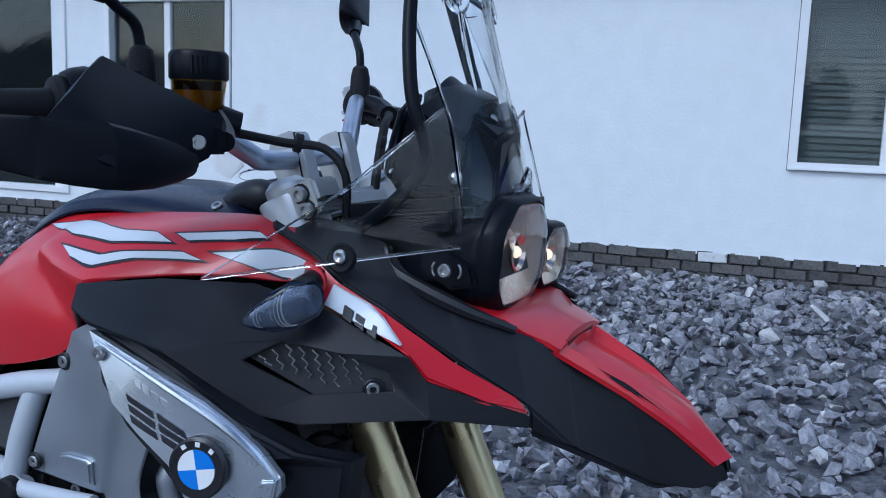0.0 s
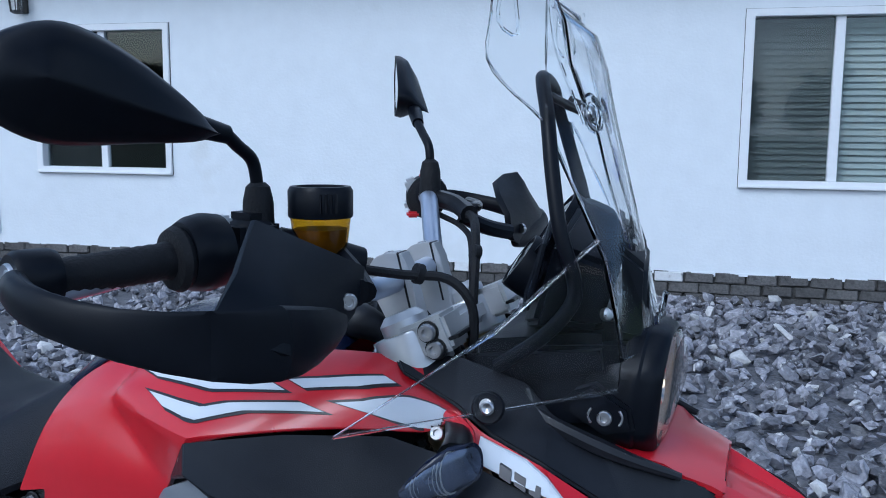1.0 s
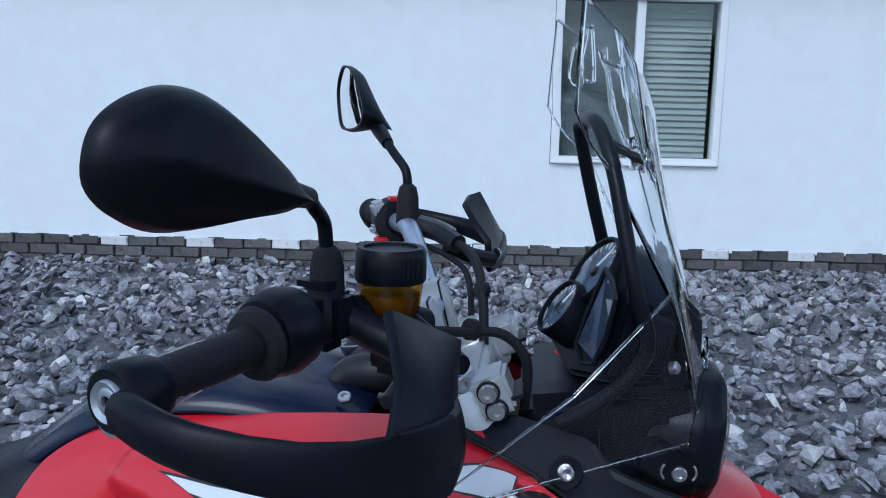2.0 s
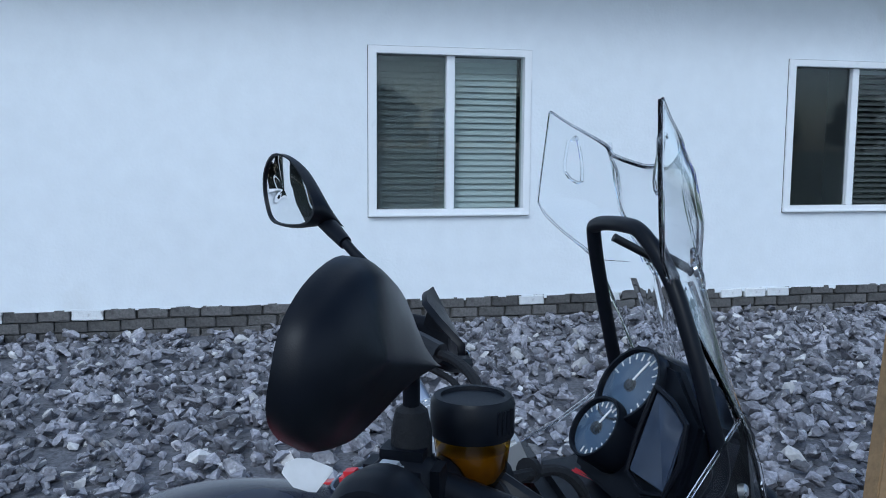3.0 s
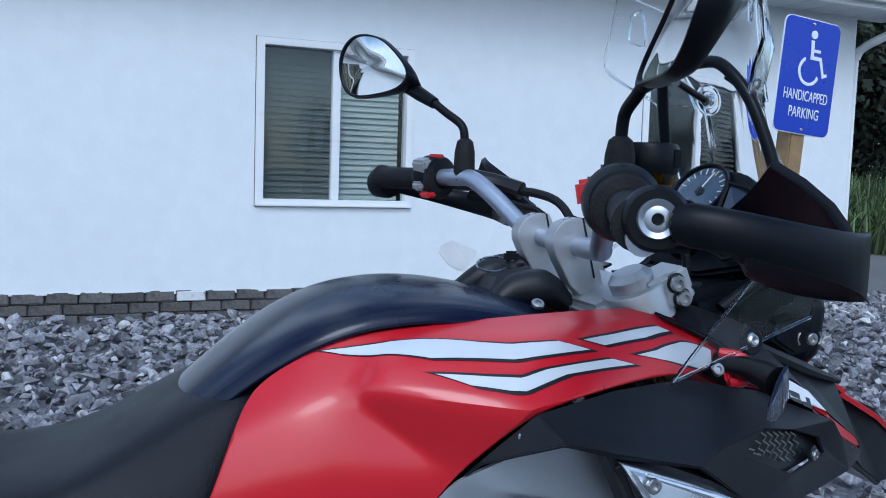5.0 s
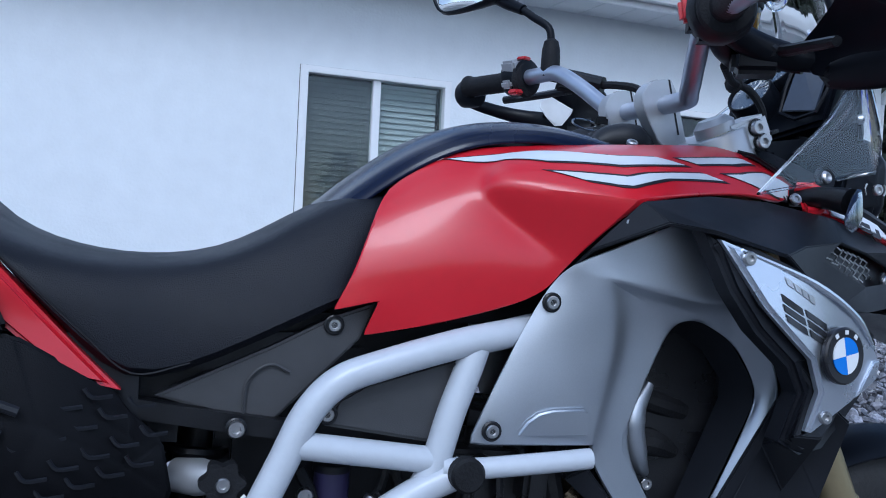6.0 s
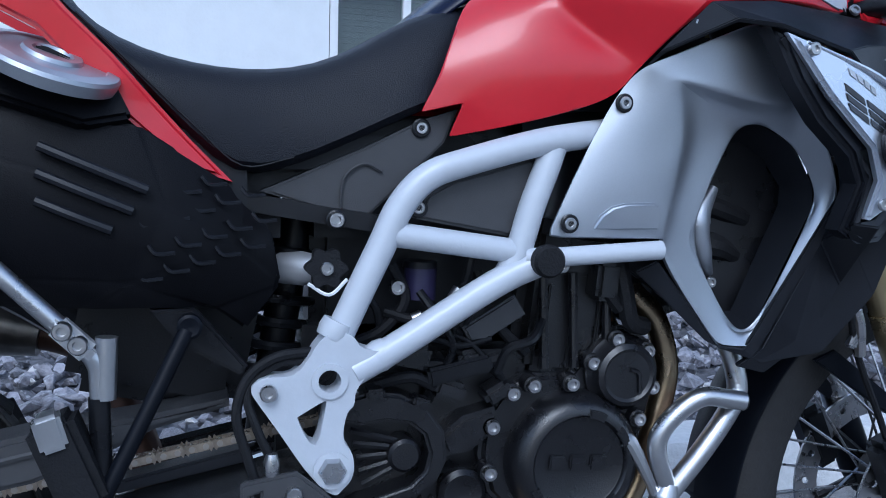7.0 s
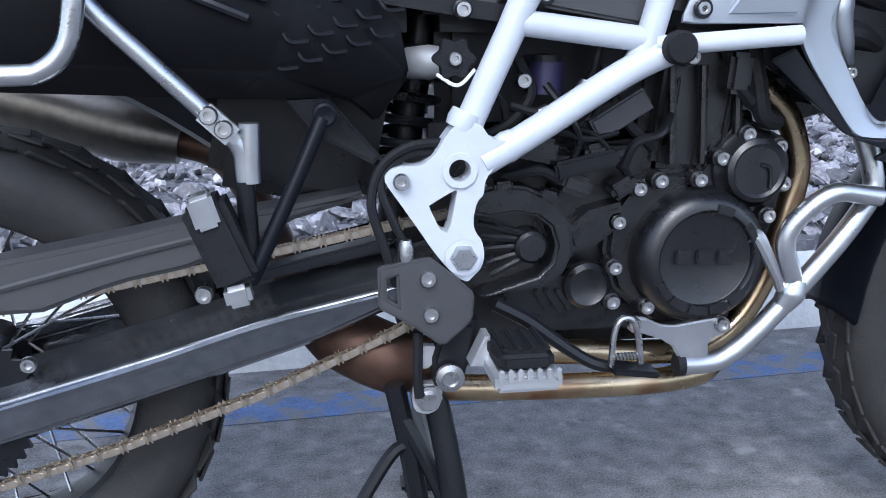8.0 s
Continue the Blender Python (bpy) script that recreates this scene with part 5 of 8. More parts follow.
cover = [(0.19, 0.54), (0.215, 0.575), (0.25, 0.592), (0.3, 0.59), (0.345, 0.645), (0.375, 0.65), (0.415, 0.63), (0.425, 0.58), (0.41, 0.52), (0.395, 0.45), (0.35, 0.39), (0.25, 0.39), (0.2, 0.44), (0.185, 0.49)]
part("side_casing", flat(cover, -0.135, 0.05, 0.008, seg=3), ENGINE, engine)
for x, z in ((0.358, 0.636), (0.326, 0.607), (0.299, 0.581), (0.248, 0.581), (0.221, 0.572), (0.196, 0.531), (0.393, 0.532), (0.41, 0.573), (0.401, 0.62), (0.279, 0.73), (0.024, 0.577), (0.194, 0.473), (0.193, 0.428), (0.239, 0.419)):
    part("boss", lathe([(0.0125, 0), (0.0115, 0.018), (0.0, 0.018)], (x, -0.13, z), (0, -1, 0), 14), ENGINE, engine)
    screw(x, -0.148, z, engine, big=True)
# sprocket cover with spokes
spr = [(-0.01, 0.565), (0.02, 0.577), (0.05, 0.578), (0.085, 0.572), (0.118, 0.55), (0.13, 0.515), (0.12, 0.485), (0.09, 0.462), (0.03, 0.452), (-0.02, 0.45), (-0.02, 0.5)]
sprocket_cover = part("sprocket_cover", flat(spr, -0.132, 0.04, 0.006, seg=3), ENGINE, engine, "black spoked sprocket cover")
hood = [(0.01, 0.578), (0.04, 0.586), (0.075, 0.582), (0.108, 0.566), (0.13, 0.535), (0.134, 0.5), (0.122, 0.474), (0.1, 0.458), (0.03, 0.446), (0.018, 0.45), (0.045, 0.459), (0.09, 0.472), (0.107, 0.488), (0.112, 0.51), (0.105, 0.532), (0.088, 0.546), (0.06, 0.551), (0.03, 0.547), (0.008, 0.552)]
part("cover_hood", flat(hood, -0.172, 0.05, 0.007, seg=3), ENGINE, sprocket_cover)
part("cover_hub", lathe([(0.021, 0), (0.02, 0.03), (0.016, 0.034), (0, 0.034)], (0.083, -0.135, 0.507), (0, -1, 0), 22), ENGINE, sprocket_cover)
for k, z in enumerate((0.537, 0.52, 0.503, 0.486, 0.47)):
    part("cover_spoke", tube([(0.02 + 0.004 * k, -0.15, z), (0.075, -0.156, 0.507 + 0.45 * (z - 0.503))], 0.0042, 6), ENGINE, sprocket_cover)
for x, z in ((0.045, 0.585), (0.1, 0.572)):
    part("cover_lug", box((x, -0.165, z), (0.022, 0.03, 0.012), 0.003, (0, 20 if x > 0.06 else -5, 0)), ENGINE, sprocket_cover)
part("lower_casing", flat([(-0.01, 0.46), (0.19, 0.47), (0.2, 0.4), (0.12, 0.385), (0.02, 0.41)], -0.13, 0.06, 0.008), ENGINE, engine)
part("oil_filler", lathe([(0.03, 0), (0.03, 0.012), (0.024, 0.018), (0.018, 0.014), (0, 0.014)], (0.162, -0.13, 0.448), (0, -1, 0), 22), ENGINE, engine)
for k in range(4):
    part("vent_bar", box((0.105 + 0.014 * k, -0.135, 0.43), (0.006, 0.008, 0.035), 0.002, (0, -32, 0)), ENGINE, engine)
part("casing_arm", flat([(0.13, 0.52), (0.16, 0.545), (0.2, 0.555), (0.21, 0.53), (0.17, 0.5), (0.14, 0.495)], -0.148, 0.04, 0.006), ENGINE, engine)
part("relay_box", slab([(0.153, -0.155, 0.656), (0.218, -0.155, 0.695), (0.233, -0.155, 0.671), (0.168, -0.155, 0.631)], 0.03, 0.003), PANEL_GREY, bike, "grey plastic relay box")
part("relay_clip", slab([(0.146, -0.14, 0.652), (0.158, -0.14, 0.66), (0.172, -0.14, 0.63), (0.16, -0.14, 0.62)], 0.03, 0.003), SATIN_BLACK, bike)
part("canister", lathe([(0.02, 0), (0.02, 0.04), (0.016, 0.044), (0.0, 0.044)], (0.107, -0.12, 0.687), (0.03, 0, 1), 20), PURPLE, bike, "small dark purple canister")
part("canister_cap", lathe([(0.021, 0), (0.021, 0.008), (0.0, 0.01)], (0.107, -0.12, 0.725), (0.03, 0, 1), 20), SATIN_BLACK, bike)
part("bay_wall", box((0.13, -0.03, 0.74), (0.3, 0.1, 0.34), 0.02), SATIN_BLACK, bike, "black air box deep behind the frame")
for pts, r in (([(0.06, -0.14, 0.675), (0.1, -0.15, 0.668), (0.15, -0.15, 0.7), (0.17, -0.13, 0.74)], 0.006), ([(0.07, -0.13, 0.73), (0.085, -0.14, 0.69), (0.06, -0.14, 0.655), (0.03, -0.14, 0.64)], 0.007), ([(0.12, -0.13, 0.66), (0.16, -0.145, 0.62), (0.2, -0.14, 0.6), (0.22, -0.13, 0.57)], 0.006),
               ([(0.05, -0.12, 0.6), (0.1, -0.14, 0.61), (0.16, -0.15, 0.607), (0.2, -0.145, 0.615)], 0.009), ([(0.08, -0.12, 0.64), (0.12, -0.13, 0.6), (0.12, -0.12, 0.56)], 0.008), ([(0.18, -0.12, 0.72), (0.2, -0.14, 0.66), (0.24, -0.14, 0.62)], 0.007), ([(0.13, -0.15, 0.65), (0.16, -0.158, 0.64), (0.19, -0.155, 0.61)], 0.003),
               ([(0.36, -0.13, 0.75), (0.365, -0.15, 0.7), (0.375, -0.15, 0.66), (0.4, -0.14, 0.65)], 0.012), ([(0.33, -0.13, 0.745), (0.34, -0.15, 0.7), (0.36, -0.15, 0.675)], 0.009), ([(0.02, -0.14, 0.7), (0.05, -0.14, 0.68), (0.06, -0.13, 0.62)], 0.005)):
    part("hose", tube(pts, r, 8), RUBBER, bike)
part("hose_clip", lathe([(0.008, -0.006), (0.008, 0.006)], (0.098, -0.148, 0.668), (1, 0, 0.4), 12), STEEL, bike)
part("hose_clip", lathe([(0.0085, -0.007), (0.0085, 0.007)], (0.145, -0.152, 0.697), (0.6, 0, 1), 12), STEEL, bike)
part("connector", box((0.15, -0.155, 0.606), (0.08, 0.02, 0.022), 0.004, (0, -12, 0)), SATIN_BLACK, bike)
screw(0.075, -0.14, 0.704, big=True)
# rear spring with its adjuster knob
part("shock_body", tube([(-0.03, -0.04, 0.8), (-0.06, -0.04, 0.6), (-0.075, -0.04, 0.5)], 0.022, 14), SATIN_BLACK, bike)
coil = [(-0.035 - 0.1 * k / 70 * 0.4 + 0.036 * math.cos(k * 0.62), -0.05 + 0.036 * math.sin(k * 0.62), 0.76 - 0.0028 * k) for k in range(72)]
part("shock_spring", tube(coil, 0.0065, 7, 1), SATIN_BLACK, bike, "black coil spring")
knob = part("adjuster_knob", flat([(-0.015 + (0.021 + 0.003 * math.cos(6 * a)) * math.cos(a), 0.732 + (0.021 + 0.003 * math.cos(6 * a)) * math.sin(a)) for a in (2 * math.pi * k / 48 for k in range(48))], -0.19, 0.018, 0.003), RUBBER, bike, "black lobed adjuster knob")
screw(-0.015, -0.19, 0.732, knob)
part("adjuster_body", lathe([(0.018, 0), (0.02, 0.03), (0.014, 0.06), (0, 0.06)], (-0.06, -0.12, 0.725), (0.8, -0.6, 0.05), 16), ALU, bike)
part("adjuster_wire", tube([(-0.035, -0.185, 0.715), (-0.012, -0.19, 0.703), (0.008, -0.188, 0.72)], 0.0022, 6), WHITE_TAG, bike)

# -- exhaust --
part("header_pipe", tube([(0.4, -0.1, 0.69), (0.438, -0.1, 0.65), (0.457, -0.1, 0.583), (0.443, -0.1, 0.508), (0.42, -0.1, 0.43), (0.385, -0.1, 0.372), (0.33, -0.11, 0.345), (0.25, -0.115, 0.344), (0.1, -0.12, 0.356), (0.0, -0.12, 0.36)], 0.0165, 14), EXHAUST, bike, "gold-brown heat-tinted header pipe")
part("header_pipe", tube([(0.37, -0.06, 0.66), (0.43, -0.05, 0.55), (0.4, -0.06, 0.4), (0.36, -0.1, 0.325), (0.3, -0.125, 0.309), (0.15, -0.13, 0.309), (-0.014, -0.13, 0.318), (-0.06, -0.13, 0.325)], 0.0175, 14), EXHAUST, bike, "gold-brown heat-tinted header pipe")
part("collector", tube([(-0.03, -0.1, 0.345), (-0.08, -0.09, 0.345), (-0.15, -0.06, 0.375), (-0.2, 0.0, 0.41)], [0.03, 0.045, 0.045, 0.03], 16), COLLECTOR, bike, "rust-brown exhaust collector")
part("link_pipe", tube([(-0.2, 0.0, 0.41), (-0.24, 0.08, 0.5), (-0.3, 0.15, 0.58), (-0.38, 0.16, 0.61)], 0.024, 12), COLLECTOR, bike)
part("silencer", tube([(-0.36, 0.16, 0.605), (-0.44, 0.165, 0.625), (-0.6, 0.17, 0.675), (-0.8, 0.17, 0.74)], [0.035, 0.05, 0.052, 0.05], 18), SILENCER, bike, "stained steel silencer")

# -- crash bar, steel tube --
two("crash_bar", tube([(0.522, -0.185, 0.559), (0.5, -0.182, 0.562), (0.47, -0.178, 0.565), (0.443, -0.175, 0.552), (0.416, -0.172, 0.524), (0.41, -0.17, 0.496), (0.424, -0.168, 0.455), (0.428, -0.166, 0.435)], 0.0125, 14), STAINLESS, label="brushed steel crash bar")
two("crash_bar", tube([(0.515, -0.14, 0.64), (0.53, -0.15, 0.59), (0.528, -0.155, 0.553), (0.48, -0.165, 0.493), (0.418, -0.165, 0.421), (0.376, -0.165, 0.377), (0.342, -0.165, 0.351), (0.315, -0.165, 0.344), (0.284, -0.165, 0.344)], 0.0135, 14), STAINLESS, label="brushed steel crash bar")
part("bar_end", lathe([(0.0145, 0), (0.0145, 0.01), (0.01, 0.012)], (0.286, -0.165, 0.344), (-1, 0, 0), 16), RUBBER, bike)
part("bar_bracket", flat(rounded([(0.205, 0.412), (0.224, 0.414), (0.259, 0.398), (0.307, 0.405), (0.342, 0.408), (0.34, 0.385), (0.315, 0.379), (0.317, 0.35), (0.28, 0.35), (0.264, 0.378), (0.207, 0.398)], 1), -0.172, 0.006, 0.002), STAINLESS, bike, "steel crash bar bracket")
screw(0.214, -0.173, 0.405, big=True)
screw(0.331, -0.173, 0.398, big=True)
part("bar_link", tube([(0.395, -0.15, 0.49), (0.403, -0.16, 0.46), (0.42, -0.16, 0.44)], 0.007, 8), STEEL, bike)

part("bar_end_plug", lathe([(0.0115, 0), (0.0105, 0.004), (0, 0.005)], (0.521, -0.185, 0.559), (1, -0.15, -0.1), 16), SATIN_BLACK, bike)
part("bar_joint", tube([(0.414, -0.167, 0.416), (0.424, -0.168, 0.434), (0.43, -0.168, 0.452)], [0.0135, 0.0185, 0.013], 16), STAINLESS, bike)
part("bar_lug", tube([(0.365, -0.165, 0.512), (0.375, -0.168, 0.505), (0.4, -0.17, 0.46), (0.41, -0.168, 0.44)], [0.011, 0.01, 0.007, 0.007], 10), STAINLESS, bike)
# cables and pipes crowding the engine's upper side
for k, (pts, r) in enumerate((([(0.06, -0.15, 0.63), (0.11, -0.16, 0.645), (0.15, -0.16, 0.636), (0.19, -0.15, 0.642)], 0.004), ([(0.1, -0.15, 0.7), (0.12, -0.165, 0.67), (0.14, -0.16, 0.635), (0.13, -0.15, 0.6)], 0.005), ([(0.05, -0.15, 0.59), (0.09, -0.16, 0.6), (0.12, -0.15, 0.585)], 0.007), ([(0.2, -0.15, 0.6), (0.21, -0.16, 0.63), (0.24, -0.16, 0.64), (0.26, -0.14, 0.66)], 0.006), ([(0.15, -0.16, 0.71), (0.165, -0.165, 0.69), (0.155, -0.16, 0.66)], 0.0035))):
    part("cable", tube(pts, r, 8), SATIN_BLACK if k % 2 else RUBBER, engine)
for x, z, w, h, t in ((0.09, 0.625, 0.05, 0.03, 12), (0.165, 0.615, 0.03, 0.03, -10), (0.2, 0.575, 0.035, 0.02, -30), (0.055, 0.56, 0.03, 0.02, 0), (0.14, 0.58, 0.04, 0.025, 20), (0.34, 0.71, 0.03, 0.05, 5)):
    part("casing_block", box((x, -0.14, z), (w, 0.04, h), 0.006, (0, t, 0)), ENGINE, engine)
for x in (0.26, 0.3, 0.345):
    part("cylinder_stud", tube([(x, -0.138, 0.72), (x + 0.006, -0.138, 0.6)], 0.006, 8), ENGINE, engine)
# -- rider's peg, brake pedal, heel guard, stand --
heel = part("heel_guard", flat([(-0.108, 0.504), (-0.104, 0.507), (-0.06, 0.514), (-0.048, 0.515), (-0.02, 0.492), (0.0, 0.473), (0.002, 0.468), (0.0, 0.442), (-0.004, 0.435), (-0.03, 0.412), (-0.038, 0.411), (-0.07, 0.436), (-0.104, 0.456), (-0.108, 0.462)], -0.226, 0.008, 0.003, [[(-0.098, 0.492), (-0.087, 0.495), (-0.086, 0.462), (-0.098, 0.47)]]), PANEL_GREY, bike, "dark grey heel guard")
screw(-0.052, -0.226, 0.492, heel, True)
screw(-0.049, -0.226, 0.45, heel, True)
part("peg_bracket", slab([(-0.03, -0.204, 0.43), (0.012, -0.204, 0.43), (0.004, -0.204, 0.39), (-0.008, -0.206, 0.355), (-0.024, -0.208, 0.344), (-0.042, -0.206, 0.352), (-0.044, -0.204, 0.385)], 0.03, 0.006), SATIN_BLACK, bike)
part("foot_bolt", lathe([(0.017, 0), (0.017, 0.006), (0.01, 0.008), (0.009, 0.004), (0, 0.004)], (-0.025, -0.212, 0.366), (0, -1, 0), 24), STEEL, bike, "steel peg bolt")
part("foot_bolt", lathe([(0.017, 0), (0.017, 0.004), (0.011, 0.005), (0.011, 0.014), (0, 0.014)], (-0.049, -0.2, 0.336), (0, -1, 0), 6), STEEL, bike, "steel stand bolt")
part("stand_lug", flat(rounded([(-0.066, 0.352), (-0.03, 0.352), (-0.034, 0.32), (-0.05, 0.312), (-0.068, 0.32)]), -0.197, 0.014, 0.003), ALU, bike)
part("stand_lug", flat(rounded([(-0.062, 0.402), (-0.03, 0.398), (-0.046, 0.372), (-0.058, 0.372)]), -0.197, 0.012, 0.002), ALU, bike)
peg = part("foot_peg", box((0.048, -0.262, 0.392), (0.075, 0.09, 0.022), 0.005), ALU, bike, "cast metal foot peg with toothed rim")
for k in range(7):
    part("tooth", box((0.016 + 0.0105 * k, -0.309, 0.403), (0.006, 0.006, 0.014), 0.0015), ALU, peg)
part("peg_rubber", box((0.046, -0.262, 0.413), (0.064, 0.08, 0.026), 0.008, seg=3), RUBBER, peg, "ribbed black rubber pad")
for k in range(4):
    part("pad_rib", box((0.024 + 0.015 * k, -0.262, 0.427), (0.008, 0.07, 0.006), 0.002), RUBBER, peg)
part("peg_arm", slab([(-0.004, -0.235, 0.386), (0.012, -0.24, 0.424), (0.018, -0.24, 0.424), (0.02, -0.24, 0.386)], 0.03, 0.003), ALU, bike)
part("brake_pedal", tube([(0.03, -0.2, 0.45), (0.07, -0.2, 0.427), (0.12, -0.205, 0.39), (0.155, -0.21, 0.37), (0.2, -0.215, 0.362)], [0.009, 0.009, 0.008, 0.008, 0.007], 8), SATIN_BLACK, bike, "black brake pedal")
pedal = part("pedal_tip", box((0.196, -0.222, 0.366), (0.058, 0.035, 0.008), 0.002, (0, 8, 0)), SATIN_BLACK, bike)
part("pedal_loop", tube([(0.168, -0.225, 0.372), (0.17, -0.225, 0.41), (0.177, -0.225, 0.43), (0.192, -0.225, 0.43), (0.2, -0.225, 0.41), (0.205, -0.225, 0.374)], 0.004, 8), STEEL, bike, "bright wire pedal loop")
spring = [(0.168 + 0.0006 * k, -0.225 + 0.004 * math.cos(k * 0.9), 0.384 + 0.004 * math.sin(k * 0.9)) for k in range(62)]
part("pedal_spring", tube(spring, 0.0013, 5, 1), STEEL, bike)
for s in (-1, 1):
    yy = MID + s * 0.15
    part("stand_leg", tube([(-0.045, yy, 0.345), (-0.03, yy + s * 0.01, 0.29), (-0.012, yy + s * 0.03, 0.17), (0.0, yy + s * 0.05, 0.03)], 0.0165, 12), SATIN_BLACK, bike, "black centre stand leg")
    part("stand_foot", box((0.0, yy + s * 0.055, 0.008), (0.09, 0.05, 0.016), 0.005), SATIN_BLACK, bike)
part("stand_spring_bar", tube([(-0.085, -0.15, 0.335), (-0.07, -0.152, 0.26), (-0.056, -0.155, 0.17), (-0.045, -0.16, 0.08)], 0.0135, 10), SATIN_BLACK, bike)
part("stand_lever", tube([(-0.06, -0.15, 0.25), (-0.085, -0.16, 0.252), (-0.115, -0.17, 0.215), (-0.135, -0.18, 0.18), (-0.14, -0.19, 0.14)], 0.009, 8), SATIN_BLACK, bike)
part("stand_strut", tube([(-0.075, -0.155, 0.29), (-0.05, -0.165, 0.24), (-0.02, -0.175, 0.17)], 0.01, 8), SATIN_BLACK, bike)
part("stand_cross", tube([(-0.02, -0.17, 0.16), (-0.02, 0.15, 0.16)], 0.012, 8), SATIN_BLACK, bike)
part("brake_light_switch", tube([(-0.06, -0.2, 0.42), (-0.062, -0.205, 0.37), (-0.06, -0.205, 0.34)], 0.006, 8), RUBBER, bike)
part("master_cylinder", lathe([(0.008, 0), (0.009, 0.02), (0.006, 0.03)], (-0.075, -0.215, 0.505), (0, 0, 1), 12), STEEL, bike)
for pts, r in (([(-0.085, -0.21, 0.48), (-0.1, -0.21, 0.53), (-0.112, -0.205, 0.575), (-0.1, -0.2, 0.615), (-0.07, -0.2, 0.637), (-0.03, -0.19, 0.64)], 0.0055), ([(-0.072, -0.21, 0.52), (-0.09, -0.21, 0.56), (-0.1, -0.2, 0.6), (-0.07, -0.195, 0.628), (-0.04, -0.19, 0.63)], 0.005)):
    part("brake_hose", tube(pts, r, 8), RUBBER, bike)

# -- swingarm, chain, guards --
sw_up = [(-0.68, 0.345), (-0.545, 0.373), (-0.43, 0.403), (-0.315, 0.434), (-0.214, 0.463), (-0.098, 0.488), (0.0, 0.515)]
sw_lo = [(0.0, 0.45), (-0.099, 0.42), (-0.176, 0.388), (-0.335, 0.339), (-0.45, 0.306), (-0.556, 0.276), (-0.68, 0.25)]
up_n, lo_n = len(sw_up), len(sw_lo)
sw_v = [(x, -0.098, z + 0.004) for x, z in sw_up] + [(x + 0.004, -0.15, z - 0.03) for x, z in sw_up] + [(x, -0.146, z + 0.012) for x, z in reversed(sw_lo)] + [(x, -0.125, z) for x, z in reversed(sw_lo)]
sw_f = [(r * up_n + k, r * up_n + k + 1, (r + 1) * up_n + k + 1, (r + 1) * up_n + k) for r in range(3) for k in range(up_n - 1)]
swing = two("swingarm", shell(sw_v, sw_f, 0.012, 0.006, 3, 12), SWING, label="glossy black cast swingarm")
part("swingarm_edge", tube([(-0.6, -0.148, 0.318), (-0.4, -0.1495, 0.372), (-0.24, -0.15, 0.42), (-0.1, -0.15, 0.45)], [0.003, 0.0055, 0.0055, 0.003], 6), SWING, swing)
part("axle_adjuster", box((-0.64, -0.14, 0.325), (0.11, 0.02, 0.07), 0.006, (0, -14, 0)), ALU, bike)
part("axle_nut", lathe([(0.02, 0), (0.02, 0.012), (0, 0.012)], (-0.62, -0.15, 0.33), (0, -1, 0), 6), STEEL, bike)
screw(-0.512, -0.14, 0.385, big=True)
guard = part("chain_guard", flat([(-0.7, 0.475), (-0.528, 0.511), (-0.422, 0.529), (-0.321, 0.549), (-0.211, 0.563), (-0.119, 0.579), (-0.117, 0.57), (-0.199, 0.547), (-0.259, 0.518), (-0.325, 0.493), (-0.389, 0.481), (-0.421, 0.472), (-0.489, 0.448), (-0.535, 0.447), (-0.6, 0.43), (-0.7, 0.4)], -0.148, 0.06, 0.006), PANEL_GREY, bike, "dark grey plastic chain guard")
part("guard_crease", tube([(-0.69, -0.149, 0.44), (-0.5, -0.1495, 0.487), (-0.36, -0.1495, 0.52), (-0.24, -0.149, 0.545)], [0.002, 0.004, 0.004, 0.002], 6), PANEL_GREY, guard)
part("chain_rail", slab([(-0.24, -0.13, 0.485), (-0.1, -0.13, 0.515), (-0.09, -0.13, 0.5), (-0.24, -0.13, 0.47)], 0.03, 0.003), BLACK_PLASTIC, bike)


def link_mesh(outer):
    y, tall = (0.0078, 0.0094) if outer else (0.0042, 0.0084)
    fig = []
    for k in range(28):
        a = 2 * math.pi * k / 28
        x = 0.0079 * (1 if math.cos(a) >= 0 else -1) + 0.0078 * math.cos(a)
        fig.append((x, tall * math.sin(a) * (0.5 if abs(math.cos(a)) < 0.45 else 1)))
    plates, pins = bmesh.new(), bmesh.new()
    for s in (-1, 1):
        merge(plates, flat(fig, s * y - 0.001, 0.002, 0))
    for x in (-0.0079, 0.0079):
        merge(pins, lathe([(0.0044, -0.004), (0.0044, 0.004)] if not outer else [(0.0036, -0.0102), (0.004, 0.0), (0.0036, 0.0102)], (x, 0, 0), (0, -1, 0), 8))
    n = len(plates.faces)
    merge(plates, pins)
    plates.faces.ensure_lookup_table()
    for f in plates.faces[n:]:
        f.material_index = 1
    me = bpy.data.meshes.new("chain_link")
    plates.to_mesh(me)
    plates.free()
    me.materials.append(CHAIN)
    me.materials.append(PIN)
    return me


chain = part("chain", lathe([(0.004, -0.002), (0.004, 0.002)], (-0.62, -0.115, 0.225), (0, -1, 0), 8), CHAIN, bike, "oily brass-brown drive chain")
links = (link_mesh(True), link_mesh(False))
